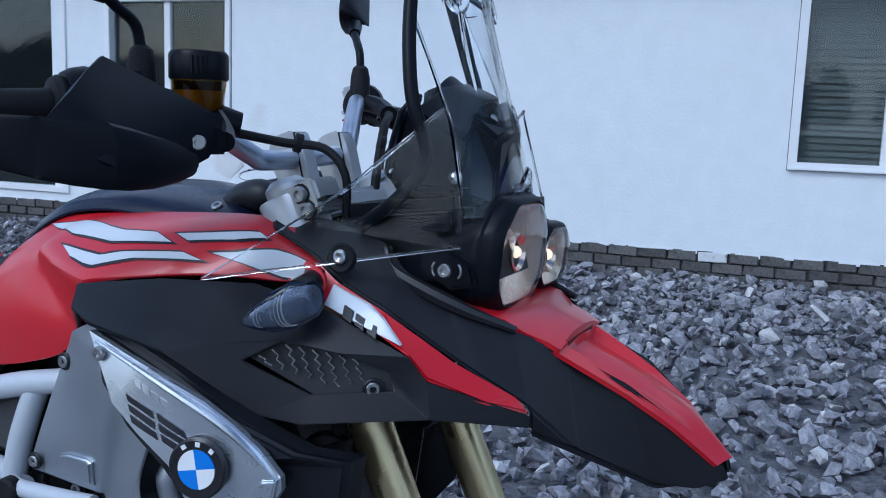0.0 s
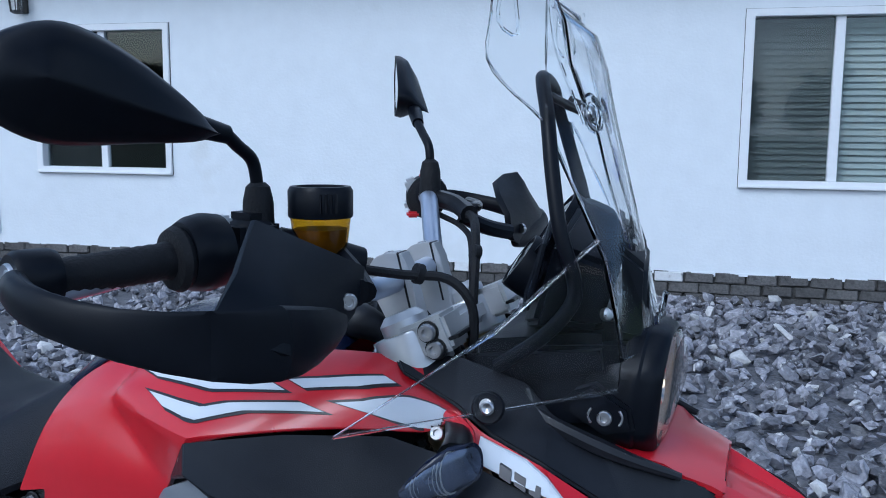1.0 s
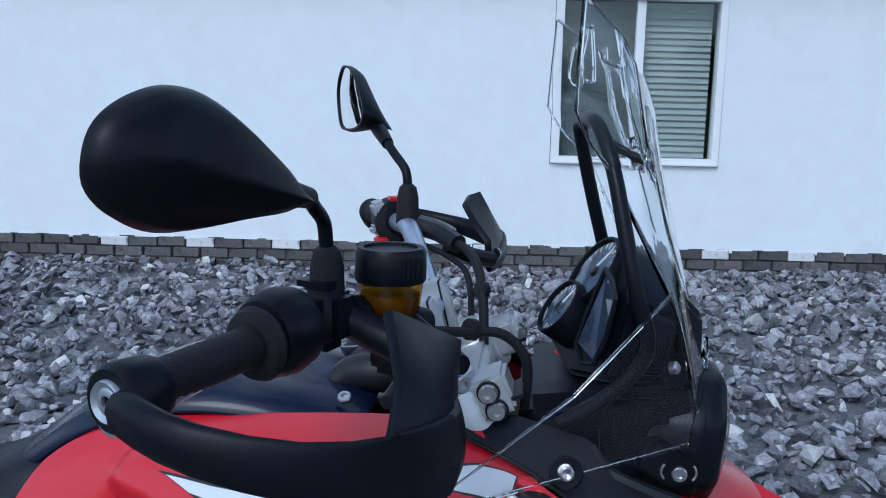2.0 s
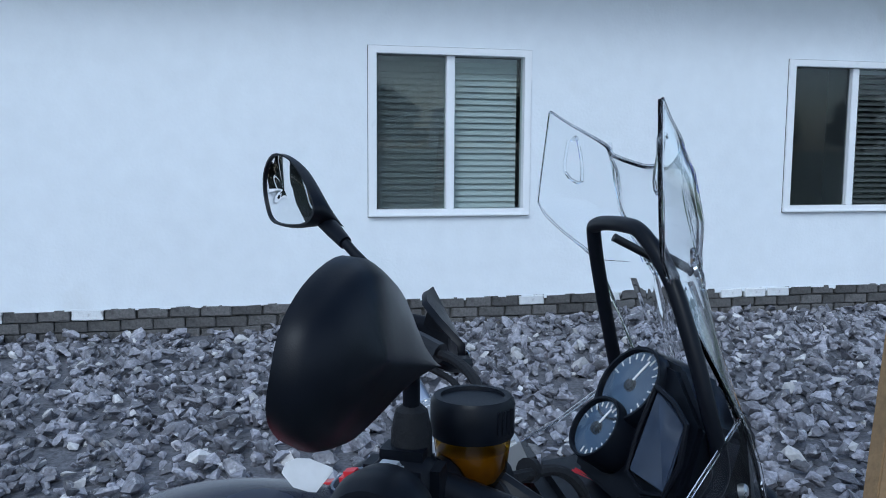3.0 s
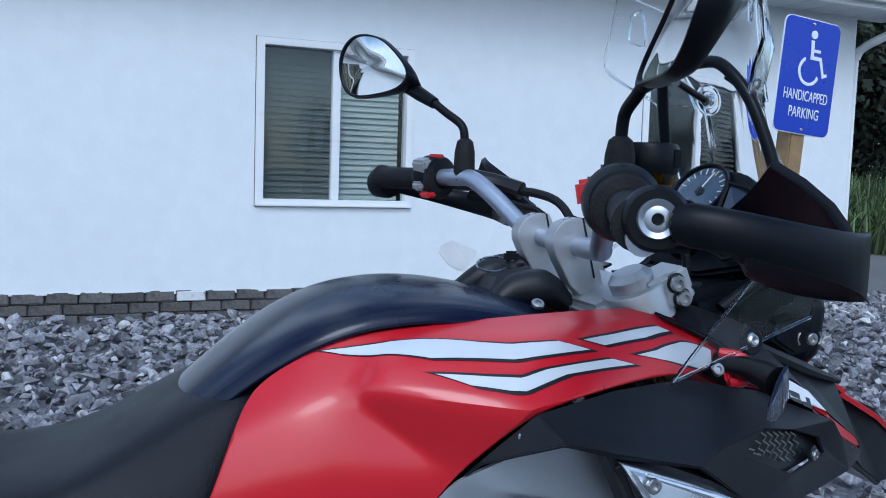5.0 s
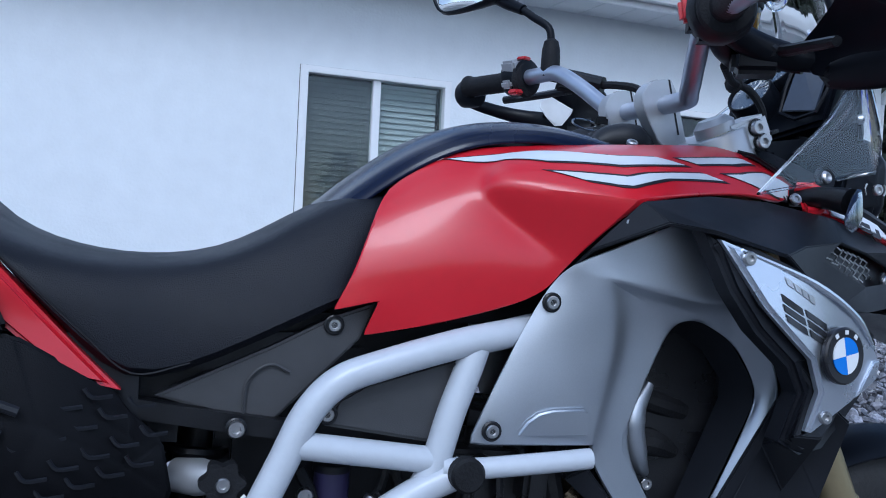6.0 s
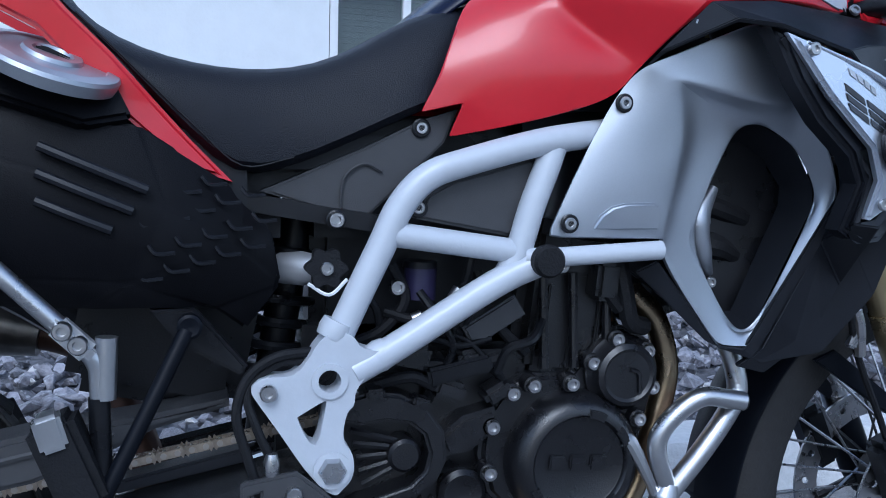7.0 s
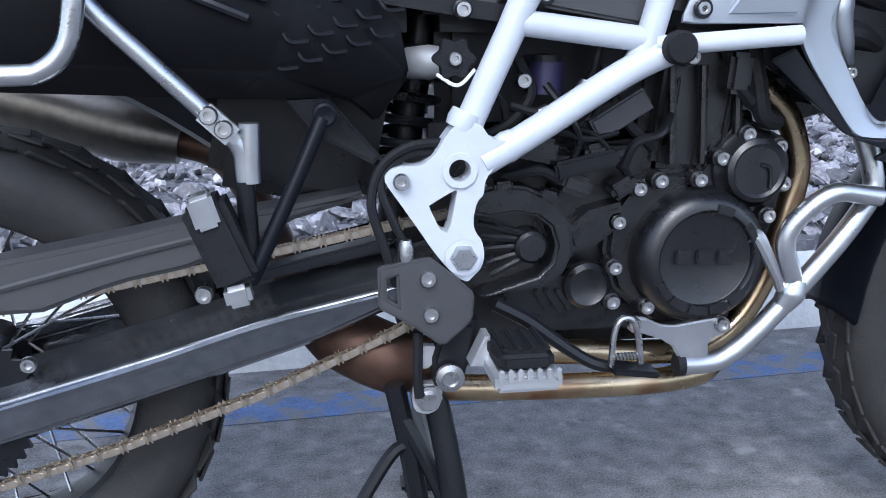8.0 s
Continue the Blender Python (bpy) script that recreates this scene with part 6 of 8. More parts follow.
for run in ([(-0.62, 0.218), (-0.562, 0.222), (-0.428, 0.259), (-0.255, 0.318), (-0.079, 0.393), (0.02, 0.44)], [(-0.62, 0.432), (-0.4, 0.472), (-0.212, 0.506), (-0.1, 0.527), (0.03, 0.55)]):
    dist, k, carry = 0.0, 0, 0.0
    for (x0, z0), (x1, z1) in zip(run, run[1:]):
        d = math.hypot(x1 - x0, z1 - z0)
        s = carry
        while s < d:
            lk = part("chain_link", links[k % 2], None, chain)
            lk.matrix_local = pose(x0 + (x1 - x0) * s / d, -0.118, z0 + (z1 - z0) * s / d, 0, -math.degrees(math.atan2(z1 - z0, x1 - x0)), 0)
            s += 0.0159
            k += 1
        carry = s - d
teeth = []
for k in range(84):
    a, r = 2 * math.pi * k / 84, 0.112 if k % 2 else 0.102
    teeth.append((-0.62 + r * math.cos(a), 0.33 + r * math.sin(a)))
part("rear_sprocket", flat(teeth, -0.131, 0.006, 0, [circle(-0.62, 0.33, 0.07, 24)]), SATIN_BLACK, bike)

# -- wheels --
def wheel(name, c, R, w, rim_r, hub_w, spokes):
    wh = part(name, lathe([(0.028, -hub_w), (0.045, -hub_w + 0.004), (0.03, -hub_w + 0.02), (0.03, hub_w - 0.02), (0.045, hub_w - 0.004), (0.028, hub_w)], c, (0, -1, 0), 24), SATIN_BLACK, bike)
    half = w / 2
    prof = [(rim_r - 0.006, -half * 0.72), (rim_r + 0.01, -half * 0.86), (rim_r + (R - rim_r) * 0.45, -half), (rim_r + (R - rim_r) * 0.75, -half * 0.9), (R - 0.012, -half * 0.6), (R - 0.002, -half * 0.3), (R, 0)]
    prof = prof + [(r, -h) for r, h in reversed(prof[:-1])]
    part("tyre", lathe(prof, c, (0, -1, 0), 72, caps=False), TYRE, wh, "black worn dual-sport tyre", sharp=60)
    part("rim", lathe([(rim_r - 0.004, -half * 0.74), (rim_r + 0.006, -half * 0.8), (rim_r + 0.008, -half * 0.7), (rim_r - 0.012, -half * 0.5), (rim_r - 0.02, 0), (rim_r - 0.012, half * 0.5), (rim_r + 0.008, half * 0.7), (rim_r + 0.006, half * 0.8), (rim_r - 0.004, half * 0.74)], c, (0, -1, 0), 60, caps=False), SATIN_BLACK, wh, "black wheel rim")
    for k in range(spokes):
        a = 2 * math.pi * k / spokes
        s = -1 if k % 2 else 1
        b = a + (0.5 if (k // 2) % 2 else -0.5)
        p0 = (c[0] + 0.043 * math.cos(b), c[1] + s * (hub_w - 0.004), c[2] + 0.043 * math.sin(b))
        p1 = (c[0] + (rim_r - 0.012) * math.cos(a), c[1] - s * half * 0.15, c[2] + (rim_r - 0.012) * math.sin(a))
        part("spoke", tube([p0, p1], 0.0022, 6), STEEL, wh)
    n = int(2 * math.pi * R / 0.06)
    blocks = bmesh.new()
    for k in range(n):
        for row, (h, t) in enumerate(((-0.62, 20), (-0.2, -14), (0.2, 14), (0.62, -20))):
            a = 2 * math.pi * (k + 0.5 * (row % 2)) / n
            rr_ = R + 0.0015 - (0.012 if abs(h) > 0.5 else 0.0015)
            m = pose(*c) @ pose(0, 0, 0, 0, -math.degrees(a), 0) @ pose(rr_, half * h, 0, 0, 0, -38 * h) @ pose(0, 0, 0, t, 0, 0)
            merge(blocks, box((0, 0, 0), (0.005, half * 0.36, 0.046), 0.0015, seg=1), m)
    part("tread", blocks, TYRE, wh)
    return wh


wheel("rear_wheel", (-0.62, MID, 0.33), 0.32, 0.15, 0.222, 0.09, 36)
wheel("front_wheel", (0.945, MID, 0.362), 0.362, 0.1, 0.27, 0.06, 36)
for s in (-1, 1):
    disc = flat(circle(0.945, 0.348, 0.15, 48), MID + s * 0.072, 0.0045, 0.001, [circle(0.945, 0.348, 0.108, 40)] + [circle(0.945 + 0.13 * math.cos(2 * math.pi * k / 18), 0.348 + 0.13 * math.sin(2 * math.pi * k / 18), 0.006, 8) for k in range(18)])
    d = part("brake_disc", disc, STEEL, bike, "drilled steel brake disc")
    for k in range(6):
        a = 2 * math.pi * k / 6
        part("disc_arm", tube([(0.945 + 0.04 * math.cos(a), MID + s * 0.068, 0.348 + 0.04 * math.sin(a)), (0.945 + 0.112 * math.cos(a + 0.25), MID + s * 0.07, 0.348 + 0.112 * math.sin(a + 0.25))], 0.007, 6), SATIN_BLACK, d)
    part("caliper", box((0.84, MID + s * 0.09, 0.42), (0.05, 0.05, 0.11), 0.012, (0, -25, 0)), SATIN_BLACK, bike)

# -- pillion peg, carrier tubes --
two("pillion_strut", tube([(-0.163, -0.22, 0.672), (-0.2, -0.24, 0.595), (-0.245, -0.258, 0.505)], 0.0085, 12), GUARD_PLASTIC)
part("strut_boss", lathe([(0.013, 0), (0.013, 0.012), (0.01, 0.014), (0, 0.012)], (-0.16, -0.212, 0.676), (0, -1, 0), 20), GUARD_PLASTIC, bike)
part("strut_plate", slab([(-0.2, -0.2, 0.69), (-0.155, -0.205, 0.692), (-0.1, -0.2, 0.628), (-0.108, -0.2, 0.618), (-0.17, -0.2, 0.652)], 0.02, 0.004), SATIN_BLACK, bike)
pp = part("pillion_peg", box((-0.272, -0.252, 0.551), (0.046, 0.05, 0.096), 0.007, (0, -22, 0)), RUBBER, bike, "folded black rubber pillion peg with a metal end")
part("peg_end", box((-0.287, -0.27, 0.587), (0.026, 0.03, 0.036), 0.004, (0, -16, 8)), STAINLESS, pp)
part("peg_hinge", box((-0.257, -0.264, 0.496), (0.028, 0.03, 0.024), 0.005, (0, -12, 0)), STAINLESS, pp)
screw(-0.294, -0.25, 0.493, pp, True)
two("carrier_tube", tube([(-0.43, -0.262, 0.85), (-0.383, -0.255, 0.788), (-0.33, -0.25, 0.733), (-0.275, -0.248, 0.678), (-0.25, -0.246, 0.65), (-0.245, -0.245, 0.62), (-0.243, -0.245, 0.53)], 0.0095, 12), STAINLESS, label="bright steel luggage carrier tube")
part("carrier_sleeve", tube([(-0.2455, -0.245, 0.612), (-0.243, -0.245, 0.53)], 0.0105, 12), SATIN_BLACK, bike)
two("carrier_tube", tube([(-0.385, -0.275, 0.95), (-0.388, -0.278, 0.82), (-0.392, -0.278, 0.78), (-0.402, -0.278, 0.748), (-0.425, -0.278, 0.728), (-0.46, -0.278, 0.724), (-0.6, -0.278, 0.724)], 0.0105, 12), STAINLESS, label="bright steel luggage carrier tube")
part("carrier_clamp", box((-0.268, -0.252, 0.672), (0.05, 0.022, 0.022), 0.006, (0, 44, 0)), ALU, bike)
part("carrier_stub", tube([(-0.238, -0.245, 0.672), (-0.24, -0.245, 0.61)], 0.011, 12), STAINLESS, bike)
screw(-0.262, -0.262, 0.668, big=True)
screw(-0.276, -0.262, 0.682, big=True)
part("inner_guard", box((-0.19, -0.02, 0.64), (0.2, 0.16, 0.16), 0.02, (0, 12, 0)), SATIN_BLACK, bike, "black inner mudguard")
part("rear_mudguard", tube([(-0.22, MID, 0.62), (-0.4, MID, 0.74), (-0.6, MID, 0.78), (-0.8, MID, 0.82)], [0.05, 0.06, 0.06, 0.05], 8), BLACK_PLASTIC, bike)
part("rear_core", box((-0.24, MID, 0.82), (0.36, 0.3, 0.2), 0.04), BLACK_PLASTIC, bike)
part("seat_pan", box((0.0, MID, 0.86), (0.24, 0.25, 0.08), 0.02), BLACK_PLASTIC, bike)
part("under_seat_core", box((0.06, MID, 0.81), (0.2, 0.24, 0.1), 0.02), SATIN_BLACK, bike)
part("radiator_core", box((0.46, MID, 0.85), (0.12, 0.24, 0.36), 0.03), SATIN_BLACK, bike)

# -- upper fairing, beak --
FA = [(0.575, -0.13, 1.122), (0.65, -0.125, 1.122), (0.72, -0.12, 1.1), (0.748, -0.128, 1.074), (0.8, -0.13, 1.045), (0.87, -0.116, 1.02), (0.917, -0.074, 0.995), (0.985, -0.069, 0.966), (1.04, -0.05, 0.925), (1.086, -0.028, 0.88),
      (0.602, -0.168, 1.112), (0.66, -0.17, 1.084), (0.7, -0.176, 1.059), (0.757, -0.185, 1.038), (0.835, -0.158, 0.985), (0.9, -0.134, 0.944), (0.9, -0.13, 0.918), (0.944, -0.096, 0.893), (1.018, -0.052, 0.856), (1.06, -0.038, 0.854), (1.09, -0.024, 0.866)]
ff = [(0, 1, 11, 10), (1, 2, 12, 11), (2, 3, 13, 12), (3, 4, 14, 13), (4, 5, 15, 14), (5, 6, 17, 15), (15, 17, 16), (6, 7, 18, 17), (7, 8, 19, 18), (8, 9, 20, 19)]
two("fairing_side", shell(FA, ff, 0.006, 0.005, 3, 8), BLACK_PLASTIC, label="black grained plastic fairing and beak side")
two("fairing_edge", tube([(0.722, -0.126, 1.094), (0.735, -0.134, 1.072), (0.77, -0.136, 1.056), (0.82, -0.13, 1.037), (0.875, -0.118, 1.02)], [0.004, 0.008, 0.009, 0.004], 8), BLACK_PLASTIC)
def beak_point(x, s):
    """The red beak: a raised scoop behind, its mouth at x = 0.914, then a channel that runs out towards the tip."""
    xs = [0.82, 0.87, 0.905, 0.95, 1.0, 1.045, 1.09]
    at = lambda vals: float(np.interp(x, xs, vals))
    zc, w, ze = at([1.042, 1.03, 1.014, 0.992, 0.965, 0.934, 0.887]), at([0.105, 0.1, 0.082, 0.074, 0.064, 0.05, 0.026]), at([1.04, 1.028, 1.004, 0.982, 0.956, 0.926, 0.884])
    z = zc + (ze - zc) * abs(s) ** 1.8
    if 0.9145 < x < 1.06:
        z -= 0.019 * ((1.06 - x) / 0.1455) ** 0.8 * max(0.0, min(1.0, (0.74 - abs(s)) / 0.16))
    return (x - 0.012 * abs(s) * (0 if 0.89 < x < 0.925 else 1), MID + s * w, z)


across = (-1, -0.92, -0.8, -0.74, -0.66, -0.58, -0.4, -0.2, 0, 0.2, 0.4, 0.58, 0.66, 0.74, 0.8, 0.92, 1)
along = (0.82, 0.85, 0.87, 0.89, 0.902, 0.91, 0.914, 0.916, 0.925, 0.94, 0.96, 0.98, 1.0, 1.02, 1.045, 1.07, 1.09)
part("beak", grid([[beak_point(x, q) for q in across] for x in along], 0.006), RED, bike, "red front beak with a scooped air slot", sharp=40)
part("beak_slot", box((0.913, MID, 0.998), (0.004, 0.1, 0.009), 0.001), SATIN_BLACK, bike, "dark slot of the scoop")
part("beak_under", shell([(0.9, -0.126, 0.917), (1.018, -0.05, 0.856), (1.088, -0.01, 0.866), (1.018, 0.03, 0.856), (0.9, 0.106, 0.917)], [(0, 1, 3, 4), (1, 2, 3)], 0.006, 0.002), BLACK_PLASTIC, bike)
# sticker on the strip with bars for its letters
sticker = part("sticker", slab([(0.69, -0.182, 1.058), (0.712, -0.187, 1.051), (0.738, -0.193, 1.044), (0.76, -0.2, 1.032), (0.783, -0.205, 1.009), (0.74, -0.209, 1.025), (0.692, -0.204, 1.04)], 0.006, 0.001), DECAL, bike, "pale grey badge sticker")
for k in range(3):
    x, z = 0.7165 + 0.0145 * k, 1.042 - 0.0062 * k
    part("letter_bar", slab([(x, -0.2032, z), (x + 0.0115, -0.2057, z - 0.0045), (x + 0.0125, -0.2105, z - 0.0155), (x + 0.001, -0.2085, z - 0.0105)], 0.004, 0), DARK_SILVER, sticker)
# turn signal on its short arm, red collar at the strip
two("signal_collar", tube([(0.655, -0.176, 1.074), (0.672, -0.19, 1.072), (0.683, -0.194, 1.062), (0.676, -0.196, 1.046), (0.658, -0.194, 1.044)], 0.006, 8), RED)
sig = part("turn_signal", tube([(0.66, -0.165, 1.062), (0.678, -0.21, 1.06), (0.684, -0.24, 1.055)], [0.012, 0.014, 0.017], 12), SATIN_BLACK, bike, "turn signal with smoked ribbed lens")
lens_loops = []
for t, w, h in ((0.0, 0.018, 0.021), (0.25, 0.019, 0.026), (0.55, 0.017, 0.023), (0.85, 0.01, 0.012), (1.0, 0.004, 0.005)):
    c = Vector((0.7, -0.238, 1.052)).lerp(Vector((0.646, -0.275, 1.03)), t)
    lens_loops.append([c + Vector((0.35, 0.55, 0.25)) * (w * math.cos(a) * 1.15) + Vector((-0.15, -0.1, 1)) * (h * 0.9 * math.sin(a)) for a in (2 * math.pi * k / 16 for k in range(16))])
def half(loops, front):
    """The faces of a closed solid that look forward and down, or the rest."""
    bm = rings(bmesh.new(), loops)
    bm.normal_update()
    drop = [q for q in bm.faces if (q.normal.dot(Vector((0.9, -0.1, -0.45))) > 0.3) != front]
    bmesh.ops.delete(bm, geom=drop, context="FACES")
    return bm


shrink = lambda k: [[(c := sum((Vector(q) for q in lp), Vector()) / 16) + (Vector(q) - c) * k for q in lp] for lp in lens_loops]
part("back_shell", half(lens_loops, False), GLOSS_BLACK, sig, "dark glossy back shell", sharp=60)
part("lens", half(lens_loops, True), LENS, sig, "smoked clear lens", sharp=60)
part("reflector", rings(bmesh.new(), shrink(0.8)), SIGNAL_BODY, sig, sharp=60)
for k in (0.4, 0.9, 1.4, 1.9, 2.4, 2.9, 3.4, 3.9, 4.4):
    part("lens_rib", rings(bmesh.new(), [[Vector(q).lerp(Vector(p), k / 5 - 0.007) for q, p in zip(shrink(0.9)[1], shrink(0.9)[3])], [Vector(q).lerp(Vector(p), k / 5 + 0.007) for q, p in zip(shrink(0.9)[1], shrink(0.9)[3])]]), GREY_PANEL, sig)
screw(0.648, -0.186, 1.057, tilt=-25)
screw(0.695, -0.176, 1.088, tilt=-20, washer=True)

# -- headlamps --
def lamp(cx, cy, cz, w, h, deep, lean):
    """A lamp with a tall eight-sided bezel with softened corners, facing forward."""
    eight = [Vector(p) for p in ((0.5, 1), (1, 0.42), (1, -0.56), (0.62, -1), (-0.62, -1), (-1, -0.56), (-1, 0.42), (-0.5, 1))]
    corners = [p.lerp(eight[(k + d) % 8], 0.12) for k, p in enumerate(eight) for d in (-1, 1)]
    ring = lambda sw, sh, x: [(x - lean * b * sh + 0.03 * a * sw, cy + a * sw, cz + b * sh) for a, b in corners]
    body = part("headlamp", rings(bmesh.new(), [ring(w * 0.95, h * 0.9, cx - deep), ring(w * 1.16, h * 1.1, cx - deep * 0.55), ring(w * 1.24, h * 1.19, cx - 0.03), ring(w * 1.24, h * 1.19, cx - 0.024), ring(w * 1.2, h * 1.15, cx - 0.021), ring(w * 1.2, h * 1.16, cx - 0.012), ring(w * 1.13, h * 1.1, cx - 0.003), ring(w * 1.04, h * 1.03, cx), ring(w * 1.0, h * 1.0, cx - 0.003), ring(w * 0.98, h * 0.98, cx - 0.012)], caps=False), GUARD_PLASTIC, bike, "headlamp in a black bezel", sharp=40)
    part("reflector", rings(bmesh.new(), [ring(w * 0.99, h * 0.99, cx - 0.004), ring(w * 0.9, h * 0.9, cx - 0.006), ring(w * 0.62, h * 0.62, cx - 0.011), ring(w * 0.3, h * 0.3, cx - 0.016), ring(w * 0.02, h * 0.02, cx - 0.017)], caps=False), REFLECTOR, body, "faceted chrome reflector", sharp=14)
    part("lamp_cup", lathe([(0.021, -0.012), (0.0225, 0), (0.0205, 0.0015), (0.012, -0.01)], (cx - 0.008, cy, cz), (1, 0, 0), 24), REFLECTOR, body, "round chrome cup round the bulb")
    part("bulb", lathe([(0.007, 0), (0.007, 0.008), (0.004, 0.012), (0, 0.013)], (cx - 0.018, cy, cz), (1, 0, 0), 16), GLOW, body, "small lit bulb")
    part("lens", rings(bmesh.new(), [ring(w * 1.0, h * 1.0, cx - 0.004), ring(w * 0.97, h * 0.97, cx + 0.002), ring(w * 0.8, h * 0.8, cx + 0.006), ring(w * 0.4, h * 0.4, cx + 0.0095), ring(w * 0.02, h * 0.02, cx + 0.01)], caps=False), LENS, body, "clear lens", sharp=60)
    return body


lamp(0.854, -0.042, 1.091, 0.064, 0.056, 0.1, -0.08)
lamp(0.851, 0.082, 1.073, 0.042, 0.036, 0.08, -0.08)
part("lamp_housing", box((0.775, MID, 1.1), (0.13, 0.2, 0.12), 0.02, (0, -6, 0)), GUARD_PLASTIC, bike, "black lamp housing")
part("lamp_bracket", slab([(0.77, -0.128, 1.098), (0.79, -0.13, 1.106), (0.825, -0.128, 1.085), (0.83, -0.126, 1.062), (0.8, -0.128, 1.055), (0.765, -0.13, 1.075)], 0.02, 0.004), GUARD_PLASTIC, bike)
screw(0.804, -0.147, 1.08)
for a0 in (-35, 145):
    part("slot_edge", tube([(0.804 + 0.0165 * math.cos(radians(a0 + 10 * k)), -0.1445, 1.08 + 0.0125 * math.sin(radians(a0 + 10 * k))) for k in range(8)], 0.0013, 6, 1), STEEL, bike)
part("cockpit_tray", box((0.73, MID, 1.12), (0.16, 0.22, 0.05), 0.015, (0, -8, 0)), GUARD_PLASTIC, bike)

# -- windscreen: clear moulded acrylic with raised ears --
WS_Y = -0.016
ws_rows = []
for z, xc, hw, xe in ((1.135, 0.842, 0.118, 0.81), (1.165, 0.836, 0.12, 0.806), (1.23, 0.82, 0.112, 0.79), (1.3, 0.802, 0.1, 0.755), (1.362, 0.786, 0.092, 0.722), (1.388, 0.78, 0.126, 0.698), (1.418, 0.774, 0.162, 0.68), (1.468, 0.762, 0.152, 0.682), (1.522, 0.746, 0.142, 0.685)):
    row = []
    for s in (-1, -0.86, -0.62, -0.5, -0.2, 0, 0.2, 0.5, 0.62, 0.86, 1):
        zz = z
        if z > 1.44:
            top_edge = 1.465 + (0.056 * max(0, (abs(s) - 0.35) / 0.65) ** 1.2)
            zz = min(z, top_edge) if z > 1.5 else min(z, 1.44 + (top_edge - 1.44) * 0.5)
        if z < 1.15:
            zz = z + 0.05 * max(0, 1 - abs(s) / 0.55)
        ridge = 0.007 if abs(s) in (0.62,) and z > 1.3 else 0
        row.append((xc + (xe - xc) * s * s + ridge - 0.065 * s * hw, WS_Y + s * hw, zz))
    ws_rows.append(row)
screen_bm = grid([spline(r, 4) for r in ws_rows], 0.004)
screen = part("windscreen", screen_bm, CLEAR, bike, "clear moulded acrylic windscreen", sharp=40)
screen.visible_shadow = False
for name, run in (("screen_rim", [r[0] for r in ws_rows]), ("screen_rim", [r[-1] for r in ws_rows]), ("screen_rim", ws_rows[-1]), ("screen_rim", ws_rows[0])):
    rim_tube = part(name, tube(run, 0.0014, 6, 3), CLEAR, screen, "polished clear edge")
    rim_tube.visible_shadow = False
# moulded recess in each ear
for s in (-1, 1):
    ear = [(0.694 + 0.006, WS_Y + s * 0.138, 1.49), (0.701, WS_Y + s * 0.118, 1.49), (0.705, WS_Y + s * 0.114, 1.445), (0.692, WS_Y + s * 0.135, 1.455), (0.696, WS_Y + s * 0.138, 1.49)]
    r = part("ear_moulding", tube(ear, 0.0018, 6, 3), CLEAR, screen, "moulded clear rib")
    r.visible_shadow = False
    fold = part("ear_fold", tube([(0.728, WS_Y + s * 0.09, 1.488), (0.738, WS_Y + s * 0.088, 1.43), (0.765, WS_Y + s * 0.075, 1.36)], 0.0016, 6), CLEAR, screen, "moulded clear rib")
    fold.visible_shadow = False
    wing = shell([(0.559, MID + s * 0.227, 1.058), (0.814, MID + s * 0.123, 1.104), (0.818, MID + s * 0.13, 1.14), (0.79, MID + s * 0.118, 1.25), (0.7, MID + s * 0.165, 1.16)], [(0, 1, 4), (1, 2, 3, 4)], 0.004, 0.001)
    d = part("wind_deflector", wing, CLEAR, bike, "clear acrylic wind deflector")
    d.visible_shadow = False
    rim_line = [(0.814, MID + s * 0.123, 1.104), (0.559, MID + s * 0.227, 1.058), (0.7, MID + s * 0.165, 1.16), (0.79, MID + s * 0.118, 1.25)]
    edge = part("deflector_rim", tube(rim_line, 0.0022, 6, 1), CLEAR, d, "polished clear edge")
    edge.visible_shadow = False
    fix = part("deflector_fixing", lathe([(0.0165, 0), (0.0165, 0.003), (0.0145, 0.005), (0.0115, 0.0045), (0, 0.0045)], (0.696, MID + s * 0.165, 1.086), (0.1, s, 0.2), 24), GUARD_PLASTIC, d, "black washer with a bright screw")
    part("fixing_screw", lathe([(0.007, 0.004), (0.007, 0.008), (0.005, 0.0095), (0.0028, 0.0085), (0, 0.007)], (0.696, MID + s * 0.165, 1.086), (0.1, s, 0.2), 16), STEEL, fix)
    part("screen_fixing", lathe([(0.0065, -0.004), (0.0065, 0.002), (0.0045, 0.004), (0, 0.0045)], (0.798, WS_Y + s * 0.1, 1.175), (0.8, s * 0.55, 0.2), 16), STEEL, screen)
    for (x, y, z), (hx, hy, hz) in (((0.766, WS_Y + s * 0.051, 1.37), (0.722, WS_Y + s * 0.052, 1.39)), ((0.809, WS_Y + s * 0.036, 1.235), (0.78, WS_Y + s * 0.036, 1.225))):
        aim = (0.93, s * 0.22, 0.28)
        part("screen_post", tube([(hx, hy, hz), (x - 0.004, y, z)], 0.0045, 12), SATIN_BLACK, screen)
        boss = part("screen_boss", lathe([(0.021, 0.0), (0.0215, 0.0035), (0.0195, 0.0045), (0.018, 0.002), (0.0125, 0.001), (0.011, 0.0045), (0.009, 0.0045), (0.0085, 0.0)], (x, y, z), aim, 28, caps=False), CLEAR, screen, "round clear boss moulded into the screen")
        boss.visible_shadow = False
        part("screen_nut", lathe([(0.0068, -0.003), (0.0068, 0.003), (0.005, 0.0045), (0, 0.004)], (x, y, z), aim, 18), STEEL, screen, "small round nut")
